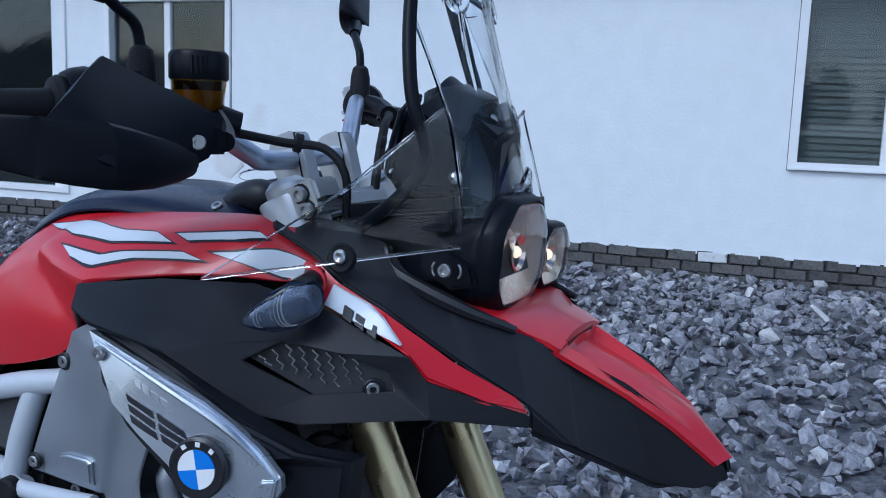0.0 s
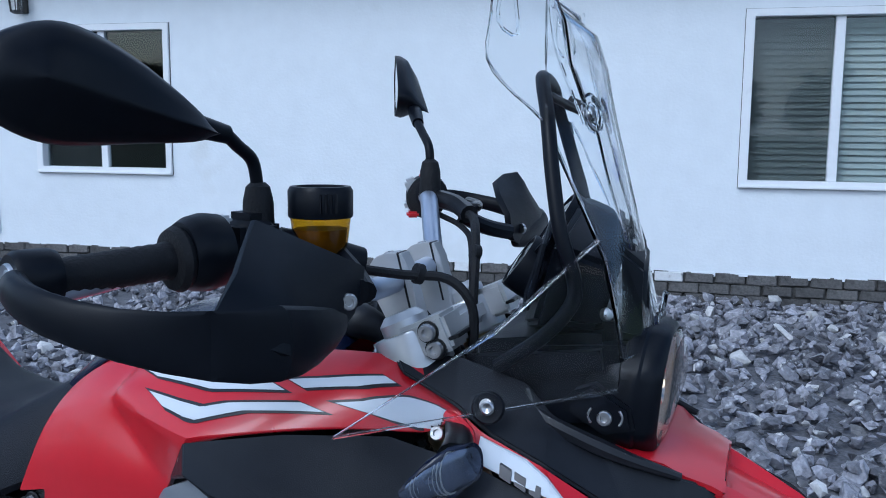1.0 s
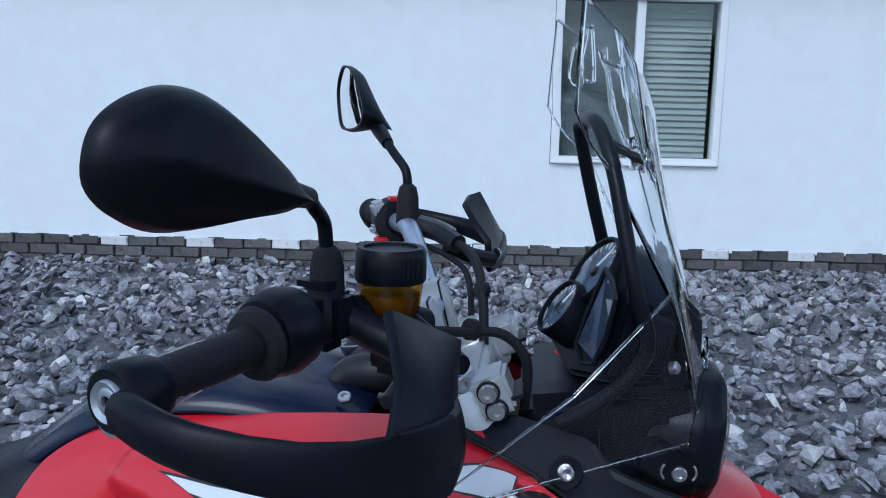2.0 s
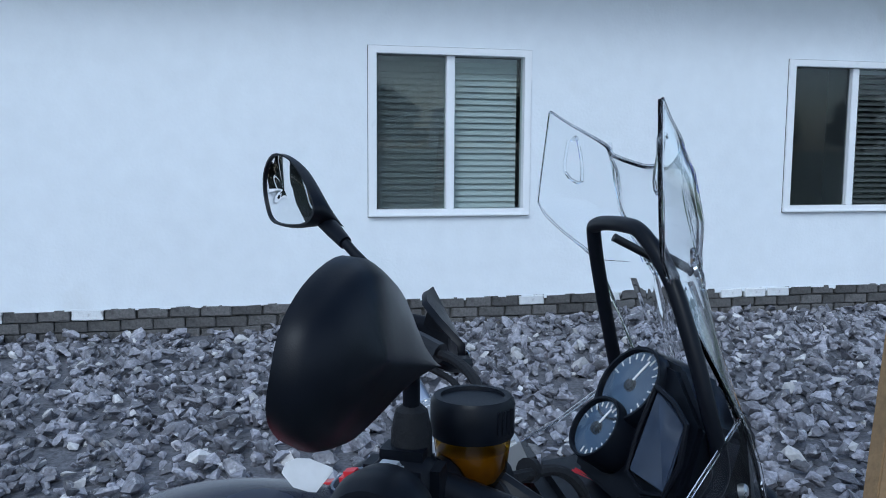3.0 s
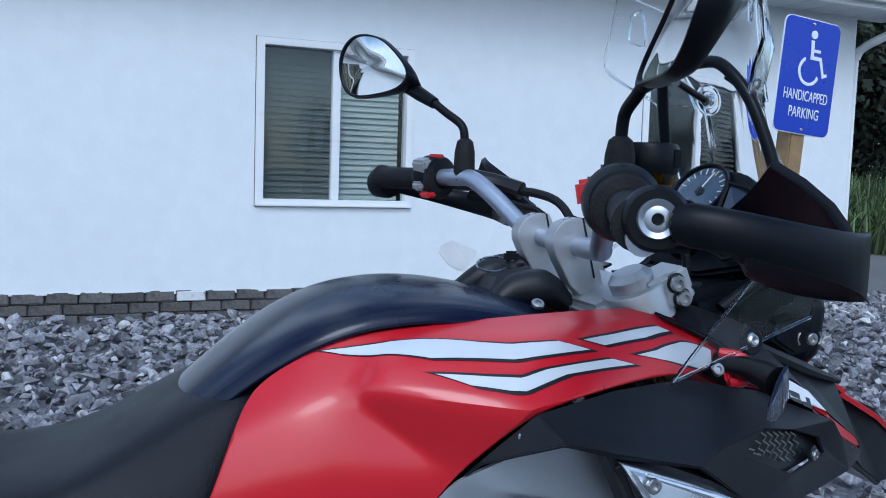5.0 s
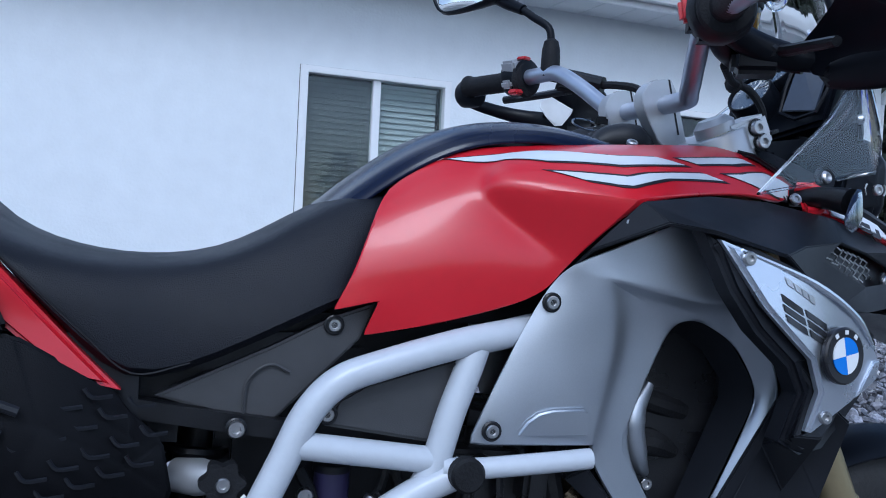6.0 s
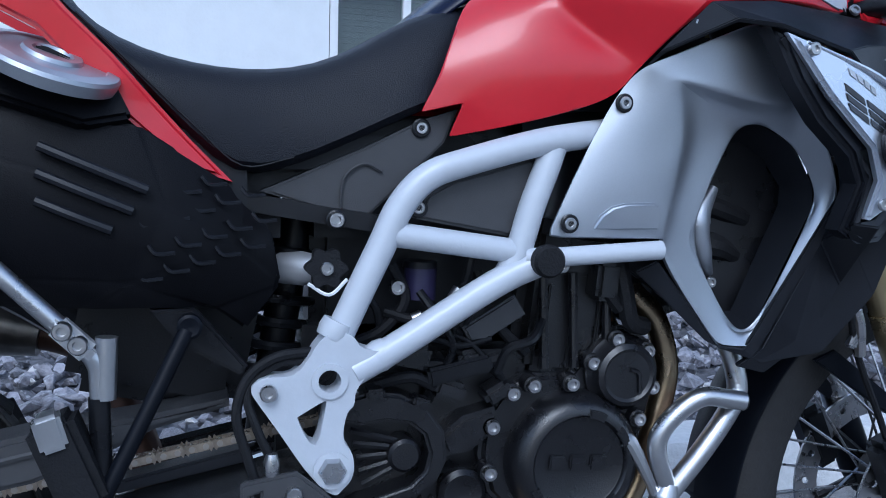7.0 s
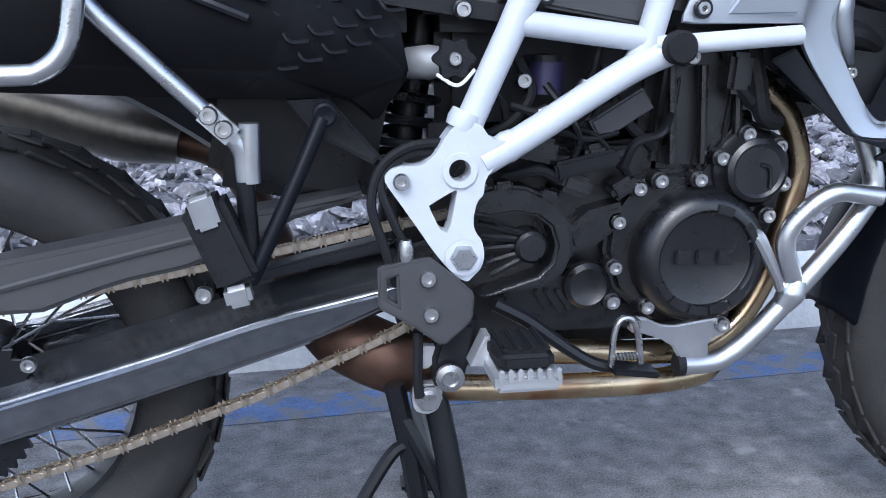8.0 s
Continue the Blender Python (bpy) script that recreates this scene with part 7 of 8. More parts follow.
# black tube hoop behind the screen
part("screen_hoop", tube([(0.69, 0.108, 1.115), (0.735, 0.104, 1.148), (0.758, 0.095, 1.185), (0.75, 0.086, 1.22), (0.722, 0.064, 1.32), (0.705, 0.048, 1.388), (0.703, 0.03, 1.404), (0.709, -0.035, 1.409), (0.716, -0.068, 1.402), (0.73, -0.1, 1.365), (0.742, -0.124, 1.31), (0.754, -0.136, 1.255), (0.768, -0.132, 1.208), (0.764, -0.131, 1.182), (0.735, -0.13, 1.148), (0.69, -0.128, 1.115)], 0.0076, 12), GUARD_PLASTIC, bike, "black tube hoop behind the windscreen")

# -- instruments, facing the rider --
cl = part("instrument_panel", shell([(0.735, 0.045, 1.29), (0.752, -0.045, 1.285), (0.742, -0.124, 1.252), (0.722, -0.12, 1.172), (0.69, -0.045, 1.155), (0.675, 0.04, 1.16), (0.7, 0.06, 1.235),
                                       (0.79, 0.04, 1.27), (0.8, -0.04, 1.265), (0.8, -0.085, 1.225), (0.785, -0.085, 1.165), (0.75, -0.04, 1.14), (0.75, 0.035, 1.14), (0.775, 0.05, 1.22)],
                                      [(0, 1, 2, 3, 4, 5, 6), (7, 13, 12, 11, 10, 9, 8), (0, 7, 8, 1), (1, 8, 9, 2), (2, 9, 10, 3), (3, 10, 11, 4), (4, 11, 12, 5), (5, 12, 13, 6), (6, 13, 7, 0)], 0, 0.006, 2), GUARD_PLASTIC, bike, "black instrument cluster with two round dials")
part("instrument_back", shell([(0.79, 0.05, 1.27), (0.8, -0.085, 1.25), (0.805, -0.095, 1.16), (0.79, 0.06, 1.12), (0.815, 0.03, 1.24), (0.825, -0.06, 1.225), (0.825, -0.07, 1.15), (0.815, 0.04, 1.13)], [(0, 1, 5, 4), (1, 2, 6, 5), (2, 3, 7, 6), (3, 0, 4, 7), (4, 5, 6, 7)], 0, 0.006), GUARD_PLASTIC, cl)
back_dir = Vector((-0.78, -0.22, 0.58))
for (x, y, z), r in (((0.734, -0.004, 1.246), 0.038), ((0.699, -0.01, 1.206), 0.03)):
    c = Vector((x, y, z)) + back_dir.normalized() * 0.02
    part("dial_ring", lathe([(r * 1.1, -0.03), (r * 1.12, 0.002), (r * 1.08, 0.006), (r * 1.01, 0.006), (r * 1.0, -0.004)], c, back_dir, 32), GUARD_PLASTIC, cl)
    dial = part("dial", lathe([(r, -0.002), (r, 0.0), (0, 0.0)], c, back_dir, 32), DIAL, cl, "blue-grey dial with pale marks")
    u_ax = back_dir.normalized().orthogonal().normalized()
    v_ax = back_dir.normalized().cross(u_ax)
    for k in range(17):
        a = radians(-40 + 260 * k / 16)
        p0 = c + (u_ax * math.cos(a) + v_ax * math.sin(a)) * r * 0.93 + back_dir.normalized() * 0.001
        p1 = c + (u_ax * math.cos(a) + v_ax * math.sin(a)) * r * (0.78 if k % 2 else 0.72) + back_dir.normalized() * 0.001
        part("dial_mark", tube([p0, p1], 0.0009, 4), WHITE_ENAMEL, dial)
    part("needle", tube([c + back_dir.normalized() * 0.003, c + (u_ax * -0.6 + v_ax * 0.8) * r * 0.8 + back_dir.normalized() * 0.003], 0.0011, 5), WHITE_ENAMEL, dial)
    part("dial_glass", lathe([(r * 1.0, 0.003), (r * 0.7, 0.0055), (r * 0.35, 0.0068), (0, 0.0072)], c, back_dir, 32), LENS, dial, "clear dial glass", sharp=60).visible_shadow = False
    part("needle_hub", lathe([(0.007, 0), (0.006, 0.004), (0, 0.005)], c, back_dir, 14), SATIN_BLACK, dial)
part("display", shell([(0.726, -0.06, 1.268), (0.73, -0.114, 1.25), (0.714, -0.11, 1.188), (0.7, -0.06, 1.192)], [(0, 1, 2, 3)], 0.003, 0.001), LCD, cl, "blue-grey rectangular display")
part("display_rim", tube([(0.725, -0.058, 1.27), (0.731, -0.116, 1.251), (0.714, -0.112, 1.186), (0.699, -0.058, 1.19), (0.725, -0.058, 1.27)], 0.0028, 6, 2), GUARD_PLASTIC, cl)

cl.location = (0.006, -0.014, -0.009)

# -- fork, yokes, front mudguard --
for s in (-1, 1):
    y = MID + s * 0.1
    fx = lambda z: 0.70 + (0.883 - z) * 0.453
    part("fork_tube", tube([(fx(1.14), y, 1.14), (fx(0.6), y, 0.6)], 0.026, 20), GOLD_FORK, bike, "gold anodised fork tube")
    part("fork_collar", tube([(fx(0.66), y, 0.66), (fx(0.585), y, 0.585)], 0.0285, 20), GOLD_FORK, bike)
    part("fork_slider", tube([(fx(0.6), y, 0.6), (fx(0.42), y, 0.42)], 0.0215, 18), STEEL, bike)
    part("fork_leg", tube([(fx(0.46), y, 0.46), (fx(0.36), y, 0.36), (fx(0.32), y, 0.32)], [0.028, 0.03, 0.02], 14), GUARD_PLASTIC, bike)
    part("fork_cap", lathe([(0.026, 0), (0.026, 0.012), (0.018, 0.02), (0.012, 0.02), (0, 0.017)], (fx(1.14), y, 1.14), (-0.45, 0, 1), 20), ALU, bike, "bright fork cap")
    part("yoke_clamp", lathe([(0.035, -0.03), (0.038, -0.027), (0.038, 0.013), (0.0365, 0.0155), (0.027, 0.016)], (fx(1.125), y, 1.125), (-0.45, 0, 1), 22), ALU, bike, "cast aluminium yoke clamp")
    part("lower_clamp", lathe([(0.036, -0.03), (0.038, 0.03)], (fx(0.93), y, 0.93), (-0.45, 0, 1), 20), SATIN_BLACK, bike)
two("yoke_ear", box((0.616, -0.115, 1.138), (0.056, 0.052, 0.04), 0.004, (0, -24, 0)), ALU, label="cast aluminium pinch clamp of the yoke")
two("yoke_split", box((0.648, -0.115, 1.144), (0.012, 0.054, 0.004), 0.0008, (0, -24, 0)), SATIN_BLACK)
for x, z in ((0.62, 1.147), (0.629, 1.13)):
    part("bolt_seat", lathe([(0.0118, -0.002), (0.0118, 0.0008), (0.0102, 0.0012), (0.01, 0.0)], (x, -0.141, z), (0, -1, 0), 20), SATIN_BLACK, bike)
    screw(x, -0.141, z, big=True)
part("top_yoke", box((0.578, MID, 1.118), (0.085, 0.2, 0.03), 0.008, (0, -24, 0), 3), ALU, bike, "cast aluminium top yoke")
part("lower_yoke", box((0.67, MID, 0.93), (0.09, 0.2, 0.04), 0.01, (0, -24, 0)), SATIN_BLACK, bike)
part("steering_head", tube([(0.57, MID, 1.1), (0.65, MID, 0.92)], 0.035, 16), SATIN_BLACK, bike)
arch = []
for a in range(60, 183, 10):
    r, t = 0.386, radians(a)
    arch.append([(0.945 + r * math.cos(t) * (1 - 0.06 * abs(s)), MID + s * 0.072, 0.36 + r * math.sin(t) * (1 - 0.03 * abs(s)) - 0.02 * abs(s) ** 3) for s in (-1, -0.85, -0.4, 0, 0.4, 0.85, 1)])
part("front_mudguard", grid(arch, 0.005), GUARD_PLASTIC, bike, "black plastic front mudguard", sub=1)
two("mudguard_stay", slab([(0.7, -0.09, 0.585), (0.73, -0.095, 0.6), (0.87, -0.1, 0.5), (0.86, -0.1, 0.48)], 0.008, 0.002), GUARD_PLASTIC)
part("front_hose", tube([(0.66, -0.13, 0.9), (0.7, -0.14, 0.75), (0.73, -0.13, 0.62), (0.8, -0.11, 0.5), (0.83, -0.1, 0.45)], 0.005, 8), RUBBER, bike)
part("front_hose", tube([(0.64, -0.1, 1.0), (0.68, -0.12, 0.86), (0.7, -0.12, 0.76), (0.76, -0.1, 0.6)], 0.004, 8), RUBBER, bike)
two("horn_unit", lathe([(0.035, 0), (0.035, 0.02), (0.02, 0.03), (0, 0.03)], (0.655, -0.13, 0.84), (0.5, -1, 0), 20), SATIN_BLACK)
part("hose_joint", tube([(0.725, -0.135, 0.665), (0.733, -0.135, 0.64), (0.74, -0.13, 0.6)], 0.008, 8), STEEL, bike)
part("brake_line_clip", box((0.73, -0.13, 0.63), (0.014, 0.014, 0.04), 0.003, (0, 20, 0)), STEEL, bike)

# -- handlebar: the whole bar stands slightly higher on the far side --
def tip_up(bm):
    for v in bm.verts:
        v.co.z += 0.028 * (v.co.y - MID)
    return bm


bar_pts = [(0.392, 0.44, 1.231), (0.43, 0.35, 1.24), (0.478, 0.235, 1.25), (0.494, 0.2, 1.248), (0.513, 0.158, 1.224), (0.535, 0.11, 1.19), (0.543, 0.08, 1.182)]
line = [(0.408, MID + 0.4, 1.235)] + [(x, MID + y, z) for x, y, z in bar_pts[1:]] + [(x, MID - y, z) for x, y, z in reversed(bar_pts)]
part("handlebar", tip_up(tube(line, 0.0125, 16)), BAR, bike, "pale blue-grey anodised handlebar")
side_face = rounded([(0.556, 1.213), (0.536, 1.214), (0.518, 1.207), (0.509, 1.192), (0.51, 1.176), (0.542, 1.12), (0.584, 1.12), (0.575, 1.142)], 1)
for y in (0.055, -0.05):
    c = part("bar_clamp", flat(side_face, y, 0.024, 0.0025, seg=3), ALU, bike, "cast aluminium handlebar clamp")
    part("clamp_seam", slab([(0.546, y - 0.0006, 1.213), (0.5485, y - 0.0006, 1.213), (0.5665, y - 0.0006, 1.142), (0.564, y - 0.0006, 1.142)], 0.002, 0), SATIN_BLACK, c)
    part("clamp_top_seam", box((0.5475, y + 0.012, 1.2125), (0.0028, 0.0235, 0.003), 0), SATIN_BLACK, c)
    for dy in (0.012,):
        part("clamp_bolt", lathe([(0.0058, -0.004), (0.0058, 0.002), (0.0045, 0.003), (0.003, 0.001), (0, 0.001)], (0.532, y + dy, 1.2105), (-0.3, 0, 1), 12), STEEL, c)


def grip(side):
    y = lambda d: MID + side * d
    ax = (-0.42, side * 0.9, -0.03)
    out, x0 = (0.315, 0.447) if side < 0 else (0.272, 0.462)
    prof = [(0.0165, 0.0), (0.0175, 0.004)]
    for k in range(11):
        prof += [(0.0168, 0.01 + 0.01 * k), (0.0162, 0.0155 + 0.01 * k)]
    prof += [(0.0185, 0.122), (0.02, 0.126), (0.02, 0.13), (0.014, 0.131)]
    g = part("grip", tip_up(lathe(prof, (x0, y(out), 1.245), ax, 24)), RUBBER, bike, "ribbed black rubber grip")
    part("grip_flange", tip_up(lathe([(0.017, -0.012), (0.027, -0.01), (0.03, -0.004), (0.027, 0.002), (0.018, 0.004)], (x0, y(out), 1.245), ax, 28)), RUBBER, g)
    return g


grip(-1)
grip(1)
# right side: throttle housing, switch block, brake reservoir
sw = part("throttle_housing", tip_up(lathe([(0.02, 0), (0.033, 0.004), (0.036, 0.02), (0.034, 0.034), (0.03, 0.042), (0.018, 0.044)], (0.468, -0.278, 1.249), (-0.42, -0.9, -0.03), 28)), GUARD_PLASTIC, bike, "black throttle and switch housing")
part("switch_block", tip_up(box((0.48, -0.25, 1.252), (0.055, 0.045, 0.058), 0.012, (0, 0, -22), 3)), GUARD_PLASTIC, sw)
part("switch", tip_up(box((0.45, -0.287, 1.272), (0.018, 0.018, 0.008), 0.003, (0, -30, -25))), ALU, sw, "grey switch button")
part("switch", tip_up(box((0.466, -0.278, 1.276), (0.018, 0.018, 0.008), 0.003, (0, 0, -25))), ALU, sw, "grey switch button")
part("kill_switch", tip_up(box((0.444, -0.254, 1.254), (0.016, 0.016, 0.026), 0.004, (0, -10, -25))), RED_PLASTIC, sw, "red stop switch")
res = part("brake_reservoir", lathe([(0.0, -0.066), (0.02, -0.066), (0.026, -0.056), (0.0295, -0.028), (0.0295, -0.022)], (0.534, -0.21, 1.297), (0, 0, 1), 32), AMBER, bike, "amber brake fluid reservoir with a black cap")
part("fluid", lathe([(0.0, -0.063), (0.019, -0.063), (0.0245, -0.054), (0.026, -0.04), (0.0, -0.04)], (0.534, -0.21, 1.297), (0, 0, 1), 28), FLUID, res, "yellow brake fluid")
cap_prof = [(0.0305, -0.03), (0.0315, -0.028), (0.0315, -0.004), (0.029, 0.0), (0.024, 0.0), (0.0235, -0.0025), (0.0, -0.0025)]
cap = part("reservoir_cap", lathe(cap_prof, (0.534, -0.21, 1.298), (0, 0, 1), 36), GUARD_PLASTIC, res, "black screw cap")
for k in range(4):
    a = radians(-62 + 9 * k)
    part("cap_rib", box((0.534 + 0.0318 * math.cos(a), -0.21 + 0.0318 * math.sin(a), 1.283), (0.002, 0.002, 0.018), 0), GUARD_PLASTIC, cap)
part("master_cylinder", tip_up(tube([(0.5, -0.235, 1.25), (0.53, -0.205, 1.236), (0.562, -0.175, 1.226)], [0.016, 0.02, 0.014], 14)), GUARD_PLASTIC, bike, "black brake master cylinder")
part("lever_pivot", tip_up(box((0.553, -0.228, 1.212), (0.056, 0.05, 0.03), 0.008, (0, 0, -30), 3)), GUARD_PLASTIC, bike)
part("guard_bracket", tube([(0.49, -0.243, 1.247), (0.53, -0.242, 1.226), (0.57, -0.252, 1.212), (0.6, -0.266, 1.207)], [0.014, 0.016, 0.0165, 0.013], 14), GUARD_PLASTIC, bike, "black bracket of the hand guard")
part("lever_adjuster", tip_up(lathe([(0.009, 0), (0.009, 0.014), (0.006, 0.018), (0, 0.018)], (0.56, -0.248, 1.225), (-0.5, -0.5, -0.2), 12)), SATIN_BLACK, bike)
part("reservoir_stem", lathe([(0.01, 0), (0.014, 0.02)], (0.534, -0.21, 1.218), (0, 0, 1), 14), SATIN_BLACK, bike)
part("brake_lever", tip_up(tube([(0.55, -0.205, 1.232), (0.56, -0.26, 1.222), (0.562, -0.31, 1.22), (0.558, -0.345, 1.218), (0.556, -0.355, 1.217)], [0.009, 0.007, 0.0065, 0.006, 0.0055], 10)), SATIN_BLACK, bike, "black brake lever")
# left side
swl = part("switch_housing", tip_up(lathe([(0.018, 0), (0.03, 0.004), (0.032, 0.03), (0.028, 0.04), (0.018, 0.042)], (0.469, 0.252, 1.249), (-0.42, 0.9, -0.03), 24)), GUARD_PLASTIC, bike, "black switch housing")
part("switch", tip_up(box((0.44, 0.262, 1.262), (0.02, 0.03, 0.026), 0.004, (0, -20, 25))), ALU, swl, "grey switch button")
part("switch", tip_up(box((0.437, 0.262, 1.236), (0.02, 0.022, 0.014), 0.004, (0, -20, 25))), ALU, swl, "grey switch button")
part("signal_switch", tip_up(box((0.445, 0.25, 1.222), (0.018, 0.022, 0.009), 0.003, (0, 0, 25))), RED_PLASTIC, swl, "red switch button")
part("signal_switch", tip_up(box((0.46, 0.26, 1.279), (0.016, 0.02, 0.006), 0.002, (0, 0, 25))), RED_PLASTIC, swl, "red switch button")
part("clutch_lever", tip_up(tube([(0.54, 0.2, 1.24), (0.545, 0.25, 1.236), (0.52, 0.33, 1.232), (0.482, 0.4, 1.228)], [0.009, 0.007, 0.0065, 0.007], 10)), SATIN_BLACK, bike, "black clutch lever")
part("clutch_perch", tip_up(tube([(0.49, 0.215, 1.252), (0.53, 0.2, 1.245), (0.56, 0.17, 1.235)], 0.013, 10)), SATIN_BLACK, bike)


def hand_guard(s):
    """Moulded guard: an upright shield in front of the lever and a bow back to the bar's end."""
    g = lambda x, y, z: (x, MID + s * (y - 0.01), z)
    inner, peak = ((0.583, 0.325, 1.258), (0.56, 0.372, 1.284)) if s < 0 else ((0.545, 0.321, 1.28), (0.575, 0.38, 1.283))
    shield = soft_shell([g(*inner), g(0.582, 0.43, 1.25), g(0.602, 0.248, 1.23), g(0.616, 0.385, 1.214), g(0.6, 0.26, 1.185), g(0.603, 0.36, 1.166), g(0.628, 0.424, 1.186), g(0.574, 0.462, 1.212), g(*peak)],
                   [(0, 8, 3, 2), (8, 1, 3), (2, 3, 5, 4), (3, 6, 5), (1, 6, 3), (1, 7, 6)], 0.009, corners=[2, 7, 8])
    level = tip_up if s > 0 else lambda bm: bm
    h = part("hand_guard", level(shield), GUARD_PLASTIC, bike, "black moulded plastic hand guard", sub=1, sharp=60)
    bow = rings(bmesh.new(), [[Vector(c) + Vector((0.004 * math.cos(a) * ky, 0, 0)) + Vector((0, 0.011 * math.cos(a) * 0.7, 0)) + Vector((0, 0, (hz if s < 0 else 0.7 * hz) * math.sin(a))) for a in (2 * math.pi * k / 12 for k in range(12))]
                             for c, ky, hz in ((g(0.594, 0.28, 1.186), 2, 0.016), (g(0.606, 0.36, 1.186), 2, 0.026), (g(0.614, 0.418, 1.196), 2, 0.032), (g(0.585, 0.466, 1.2), 2, 0.027), (g(0.53, 0.497, 1.21), 2, 0.019), (g(0.465, 0.5, 1.222), 2, 0.017), (g(0.428, 0.484, 1.23), 2, 0.016), (g(0.403 if s < 0 else 0.415, 0.46 if s < 0 else 0.44, 1.232), 3, 0.018))])
    part("guard_bow", level(bow), GUARD_PLASTIC, h, sub=1)
    e = Vector(g(0.402, 0.449, 1.234)) if s < 0 else Vector(g(0.412, 0.42, 1.232))
    d = Vector((-0.42, s * 0.9, 0))
    part("guard_end", level(lathe([(0.022, -0.024), (0.024, -0.018), (0.024, 0.006), (0.021, 0.011), (0.018, 0.011)], e, d, 28)), GUARD_PLASTIC, h)
    part("end_bolt", level(lathe([(0.015, 0.006), (0.0145, 0.013), (0.0135, 0.0145), (0.0095, 0.0125), (0.0075, 0.0135), (0.0045, 0.0135), (0.004, 0.01), (0, 0.01)], e, d, 28)), GREY_PANEL, h, "bright bar end bolt")
    part("guard_arm", level(tube([g(0.6, 0.25, 1.205), g(0.575, 0.22, 1.215), g(0.545, 0.2, 1.232)], 0.011, 10)), GUARD_PLASTIC, h)
    b = part("screw", SCREW, None, h)
    b.matrix_local = pose(0.605, MID + s * 0.285, 1.205 + (0.007 if s > 0 else 0), 0, 0, 35 if s < 0 else 145)
    return h


hand_guard(-1)
hand_guard(1)


def mirror(outline, away, boot, bend, root, deep=1.0):
    """A mirror: convex housing, glass in its rim, bent stem on a rubber boot."""
    pts = [Vector(p) for p in outline]
    c = sum(pts, Vector()) / len(pts)
    n = Vector(away)
    smooth = []
    for k in range(len(pts)):
        a, b, d, e = (pts[(k + j - 1) % len(pts)] for j in range(4))
        for t in (0, 0.25, 0.5, 0.75):
            smooth.append(0.5 * (2 * b + (d - a) * t + (2 * a - 5 * b + 4 * d - e) * t * t + (3 * b - a - 3 * d + e) * t**3))
    ring = lambda k, off: [c + (p - c) * k + n * off for p in smooth]
    far = max(smooth, key=lambda p: (p - Vector(root)).length)
    r0, r1 = c.lerp(far, 0.5) + Vector((0, 0, 0.008)), Vector(root) + (c - Vector(root)) * 0.12
    run = r1 - r0

    def back(k, off, tail):
        """A loop of the back, drawn in towards a ridge that runs to the stem."""
        out = []
        for p in smooth:
            t = min(1, max(0, (p - r0).dot(run) / run.dot(run)))
            out.append(p.lerp(r0 + run * t, k) + n * (off * (1 - t) + tail * t))
        return out

    m = part("mirror", rings(bmesh.new(), [ring(0.93, 0.004), ring(0.95, -0.003), ring(1.0, -0.003), ring(1.02, 0.006), back(0.03, 0.018 * deep, 0.012), back(0.12, 0.029 * deep, 0.016), back(0.5, 0.042 * deep, 0.02), back(0.9, 0.055 * deep, 0.024), back(0.98, 0.057 * deep, 0.025)]), GUARD_PLASTIC, bike, "black wing mirror", sharp=55)
    reach = max((p - c).length for p in smooth)
    dome = lambda k: -0.0005 - (1 - k * k) * reach * reach / 4.0
    part("mirror_glass", rings(bmesh.new(), [ring(0.94, 0.002)] + [ring(0.94 * k, dome(k)) for k in (1, 0.9, 0.75, 0.6, 0.45, 0.3, 0.15, 0.03)]), MIRROR, m, "clear convex mirror glass", sharp=60)
    neck_root = Vector(root)
    part("mirror_neck", tube([neck_root, neck_root.lerp(c + n * 0.018, 0.25), neck_root.lerp(c + n * 0.012, 0.5), c + n * 0.006], [0.0085, 0.0105, 0.01, 0.006], 16), GUARD_PLASTIC, m)
    part("mirror_stem", tube([boot, bend, neck_root.lerp(Vector(bend), 0.4), neck_root], 0.0062, 12), GUARD_PLASTIC, m)
    base = Vector(boot)
    part("stem_boot", lathe([(0.015, -0.052), (0.0155, -0.04), (0.0145, -0.01), (0.0115, 0.004), (0.007, 0.008)], base, (0, 0, 1), 18), RUBBER, m)
    return m


mirror([(0.405, -0.492, 1.388), (0.410, -0.485, 1.409), (0.421, -0.464, 1.424), (0.436, -0.435, 1.430), (0.449, -0.393, 1.416), (0.462, -0.342, 1.386), (0.467, -0.312, 1.363), (0.462, -0.312, 1.344), (0.445, -0.364, 1.341), (0.421, -0.428, 1.340), (0.409, -0.463, 1.350), (0.403, -0.485, 1.368)], (0.911, -0.358, -0.208), (0.485, -0.243, 1.294), (0.484, -0.25, 1.322), (0.481, -0.288, 1.347), 0.62)
mirror([(0.345, 0.42, 1.436), (0.353, 0.405, 1.462), (0.367, 0.372, 1.471), (0.389, 0.325, 1.46), (0.411, 0.28, 1.424), (0.416, 0.268, 1.398), (0.4, 0.3, 1.38), (0.361, 0.385, 1.376), (0.348, 0.415, 1.4)], (0.89, 0.41, -0.18), (0.487, 0.212, 1.304), (0.483, 0.216, 1.33), (0.452, 0.252, 1.363), 0.62)

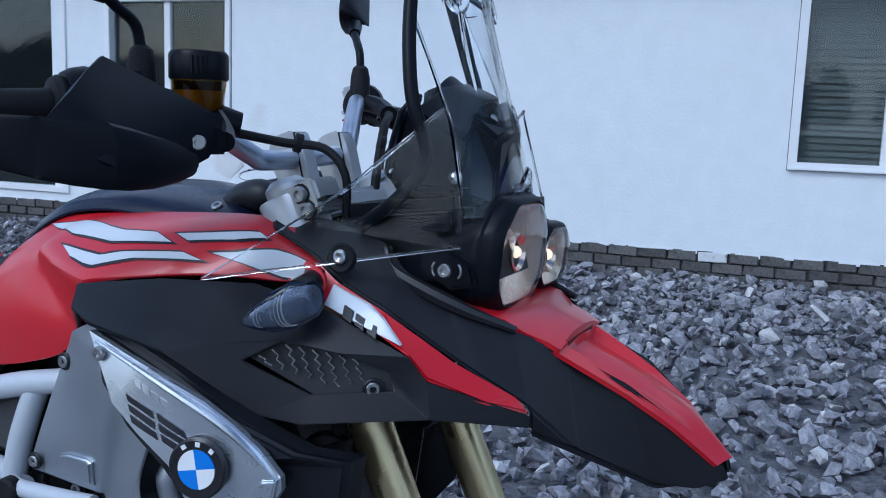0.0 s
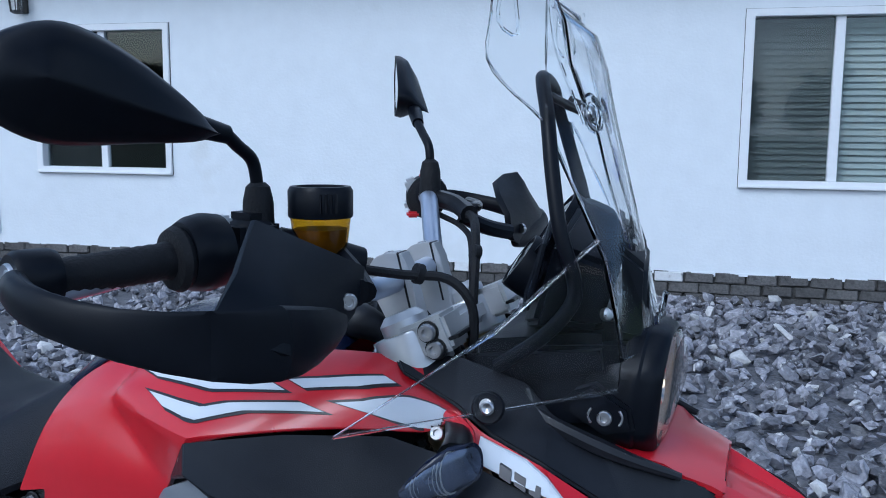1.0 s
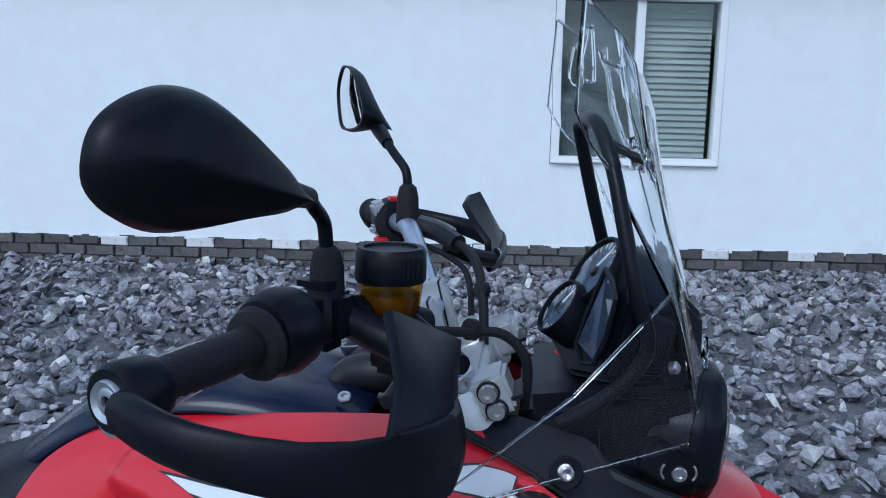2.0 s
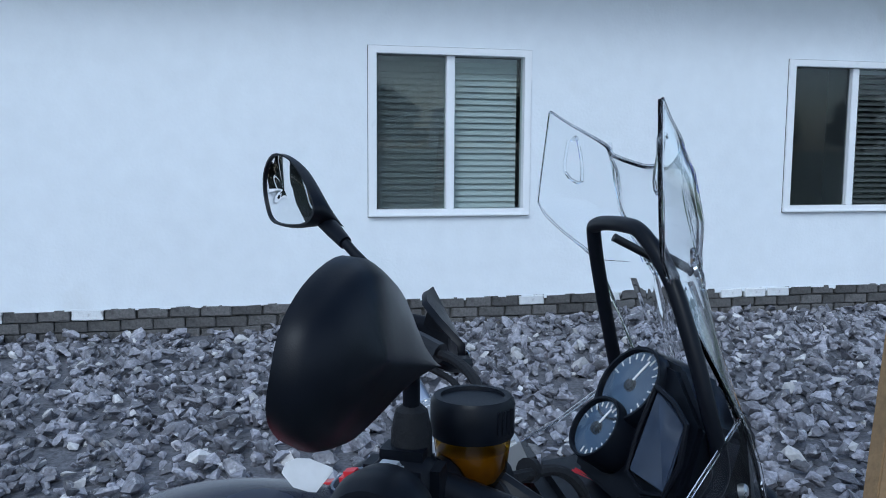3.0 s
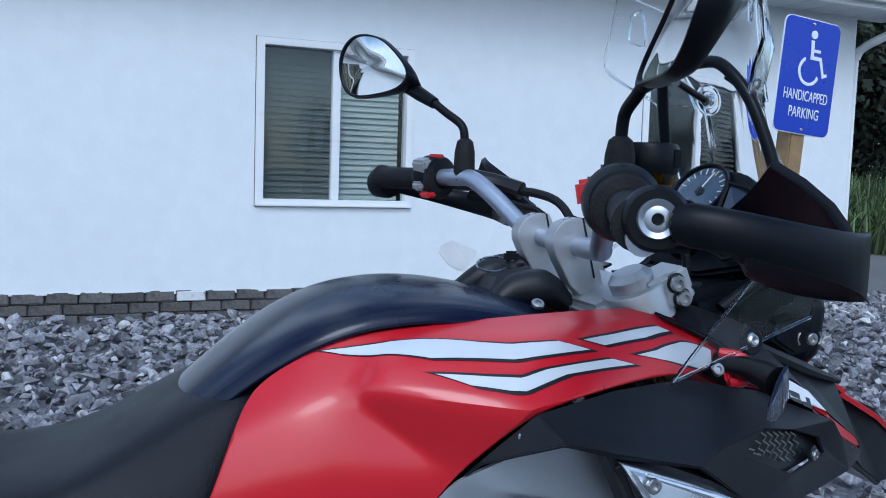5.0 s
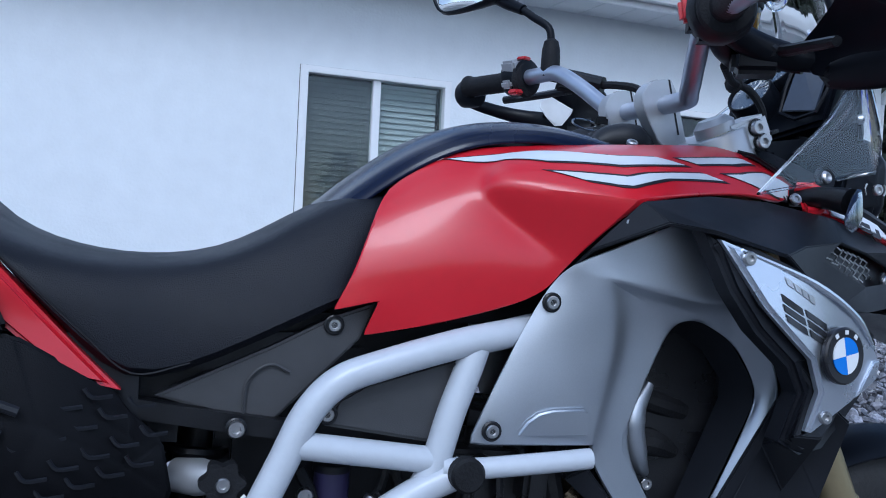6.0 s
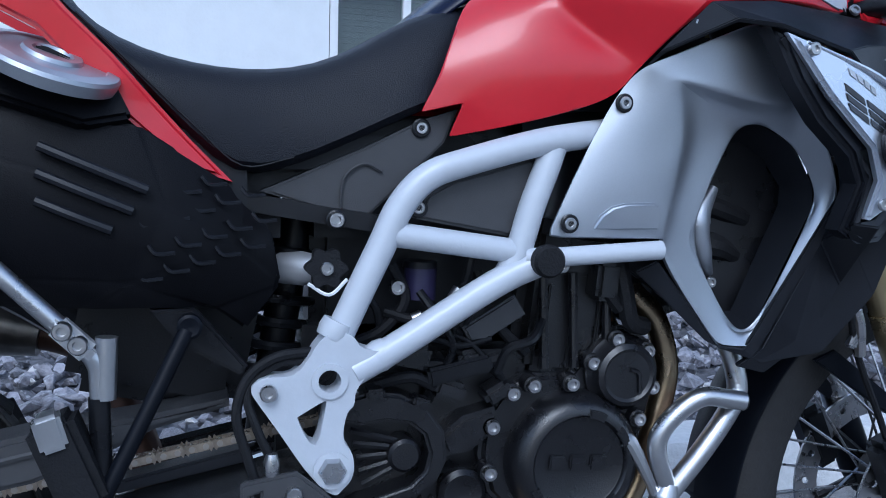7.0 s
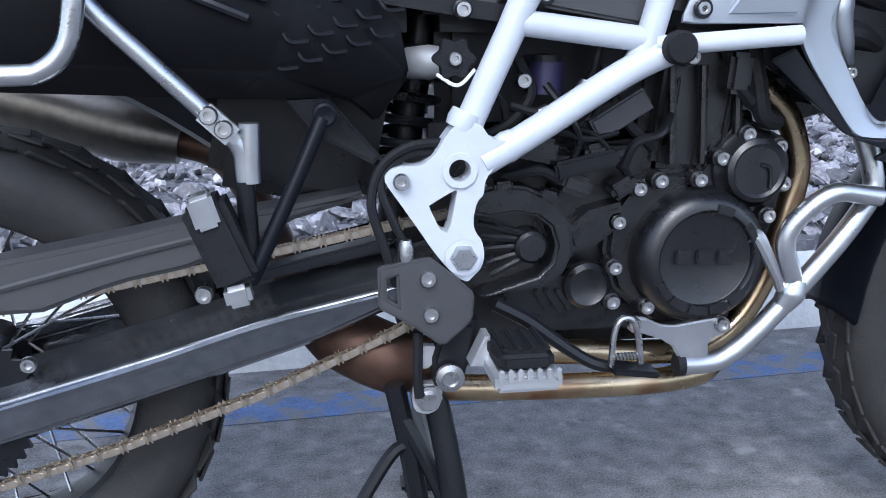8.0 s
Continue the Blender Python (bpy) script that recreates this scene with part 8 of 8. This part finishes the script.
# cables
for pts, r in (([(0.55, -0.17, 1.213), (0.59, -0.13, 1.203), (0.63, -0.11, 1.198), (0.655, -0.105, 1.17), (0.655, -0.1, 1.12), (0.65, -0.1, 1.06)], 0.0052),
               ([(0.545, 0.19, 1.24), (0.572, 0.15, 1.238), (0.59, 0.105, 1.225), (0.6, 0.075, 1.19), (0.603, 0.06, 1.15), (0.605, 0.05, 1.1)], 0.0062), ([(0.5, 0.21, 1.235), (0.55, 0.17, 1.222), (0.58, 0.12, 1.2), (0.585, 0.1, 1.1)], 0.004)):
    part("cable", tube(pts, r, 8), RUBBER, bike)
for x, y, z in ((0.6, -0.118, 1.203), (0.598, 0.082, 1.2)):
    part("cable_tie", lathe([(0.011, -0.004), (0.011, 0.004)], (x, y, z), (0.6, 0.6, -0.2), 12), RUBBER, bike)
part("red_reflector", box((0.7, 0.02, 1.13), (0.02, 0.06, 0.02), 0.003, (0, 30, 20)), RED_PLASTIC, bike, "red plastic cover in the cockpit")
# key with its tag in the ignition
key = part("ignition_key", tube([(0.488, 0.02, 1.145), (0.487, 0.02, 1.157)], 0.003, 6), STEEL, bike, "key with a white paper tag")
part("key_head", box((0.486, 0.02, 1.161), (0.02, 0.005, 0.014), 0.003), SATIN_BLACK, key)
part("key_ring", tube([(0.457 + 0.026 * math.cos(a), 0.008 + 0.014 * math.cos(a) + 0.008 * math.sin(a), 1.153 + 0.008 * math.sin(a)) for a in (2 * math.pi * k / 12 for k in range(13))], 0.0014, 5, 2), STEEL, key)
part("key_tag", shell([(0.383, -0.006, 1.168), (0.387, -0.001, 1.176), (0.398, -0.008, 1.183), (0.410, 0.000, 1.179), (0.432, -0.003, 1.170), (0.432, 0.002, 1.164), (0.416, -0.006, 1.147), (0.408, -0.001, 1.146), (0.394, -0.008, 1.154)], [tuple(range(9))], 0.0012, 0), WHITE_TAG, key, "white paper tag")

# ---- loose stones nearest the kerb, each its own piece ----
piece_mesh = []
for k, (v, f) in enumerate(shapes):
    me = bpy.data.meshes.new("stone")
    me.from_pydata(v.tolist(), [], f.tolist())
    me.materials.append(ROCK_OB)
    piece_mesh.append(me)
for s in stones:
    if id(s) in near:
        ob = part("stone", piece_mesh[s[5]], None, gravel)
        ob.matrix_local = Matrix.Translation(s[:3]) @ s[4].to_4x4() @ Matrix.Scale(s[3], 4)
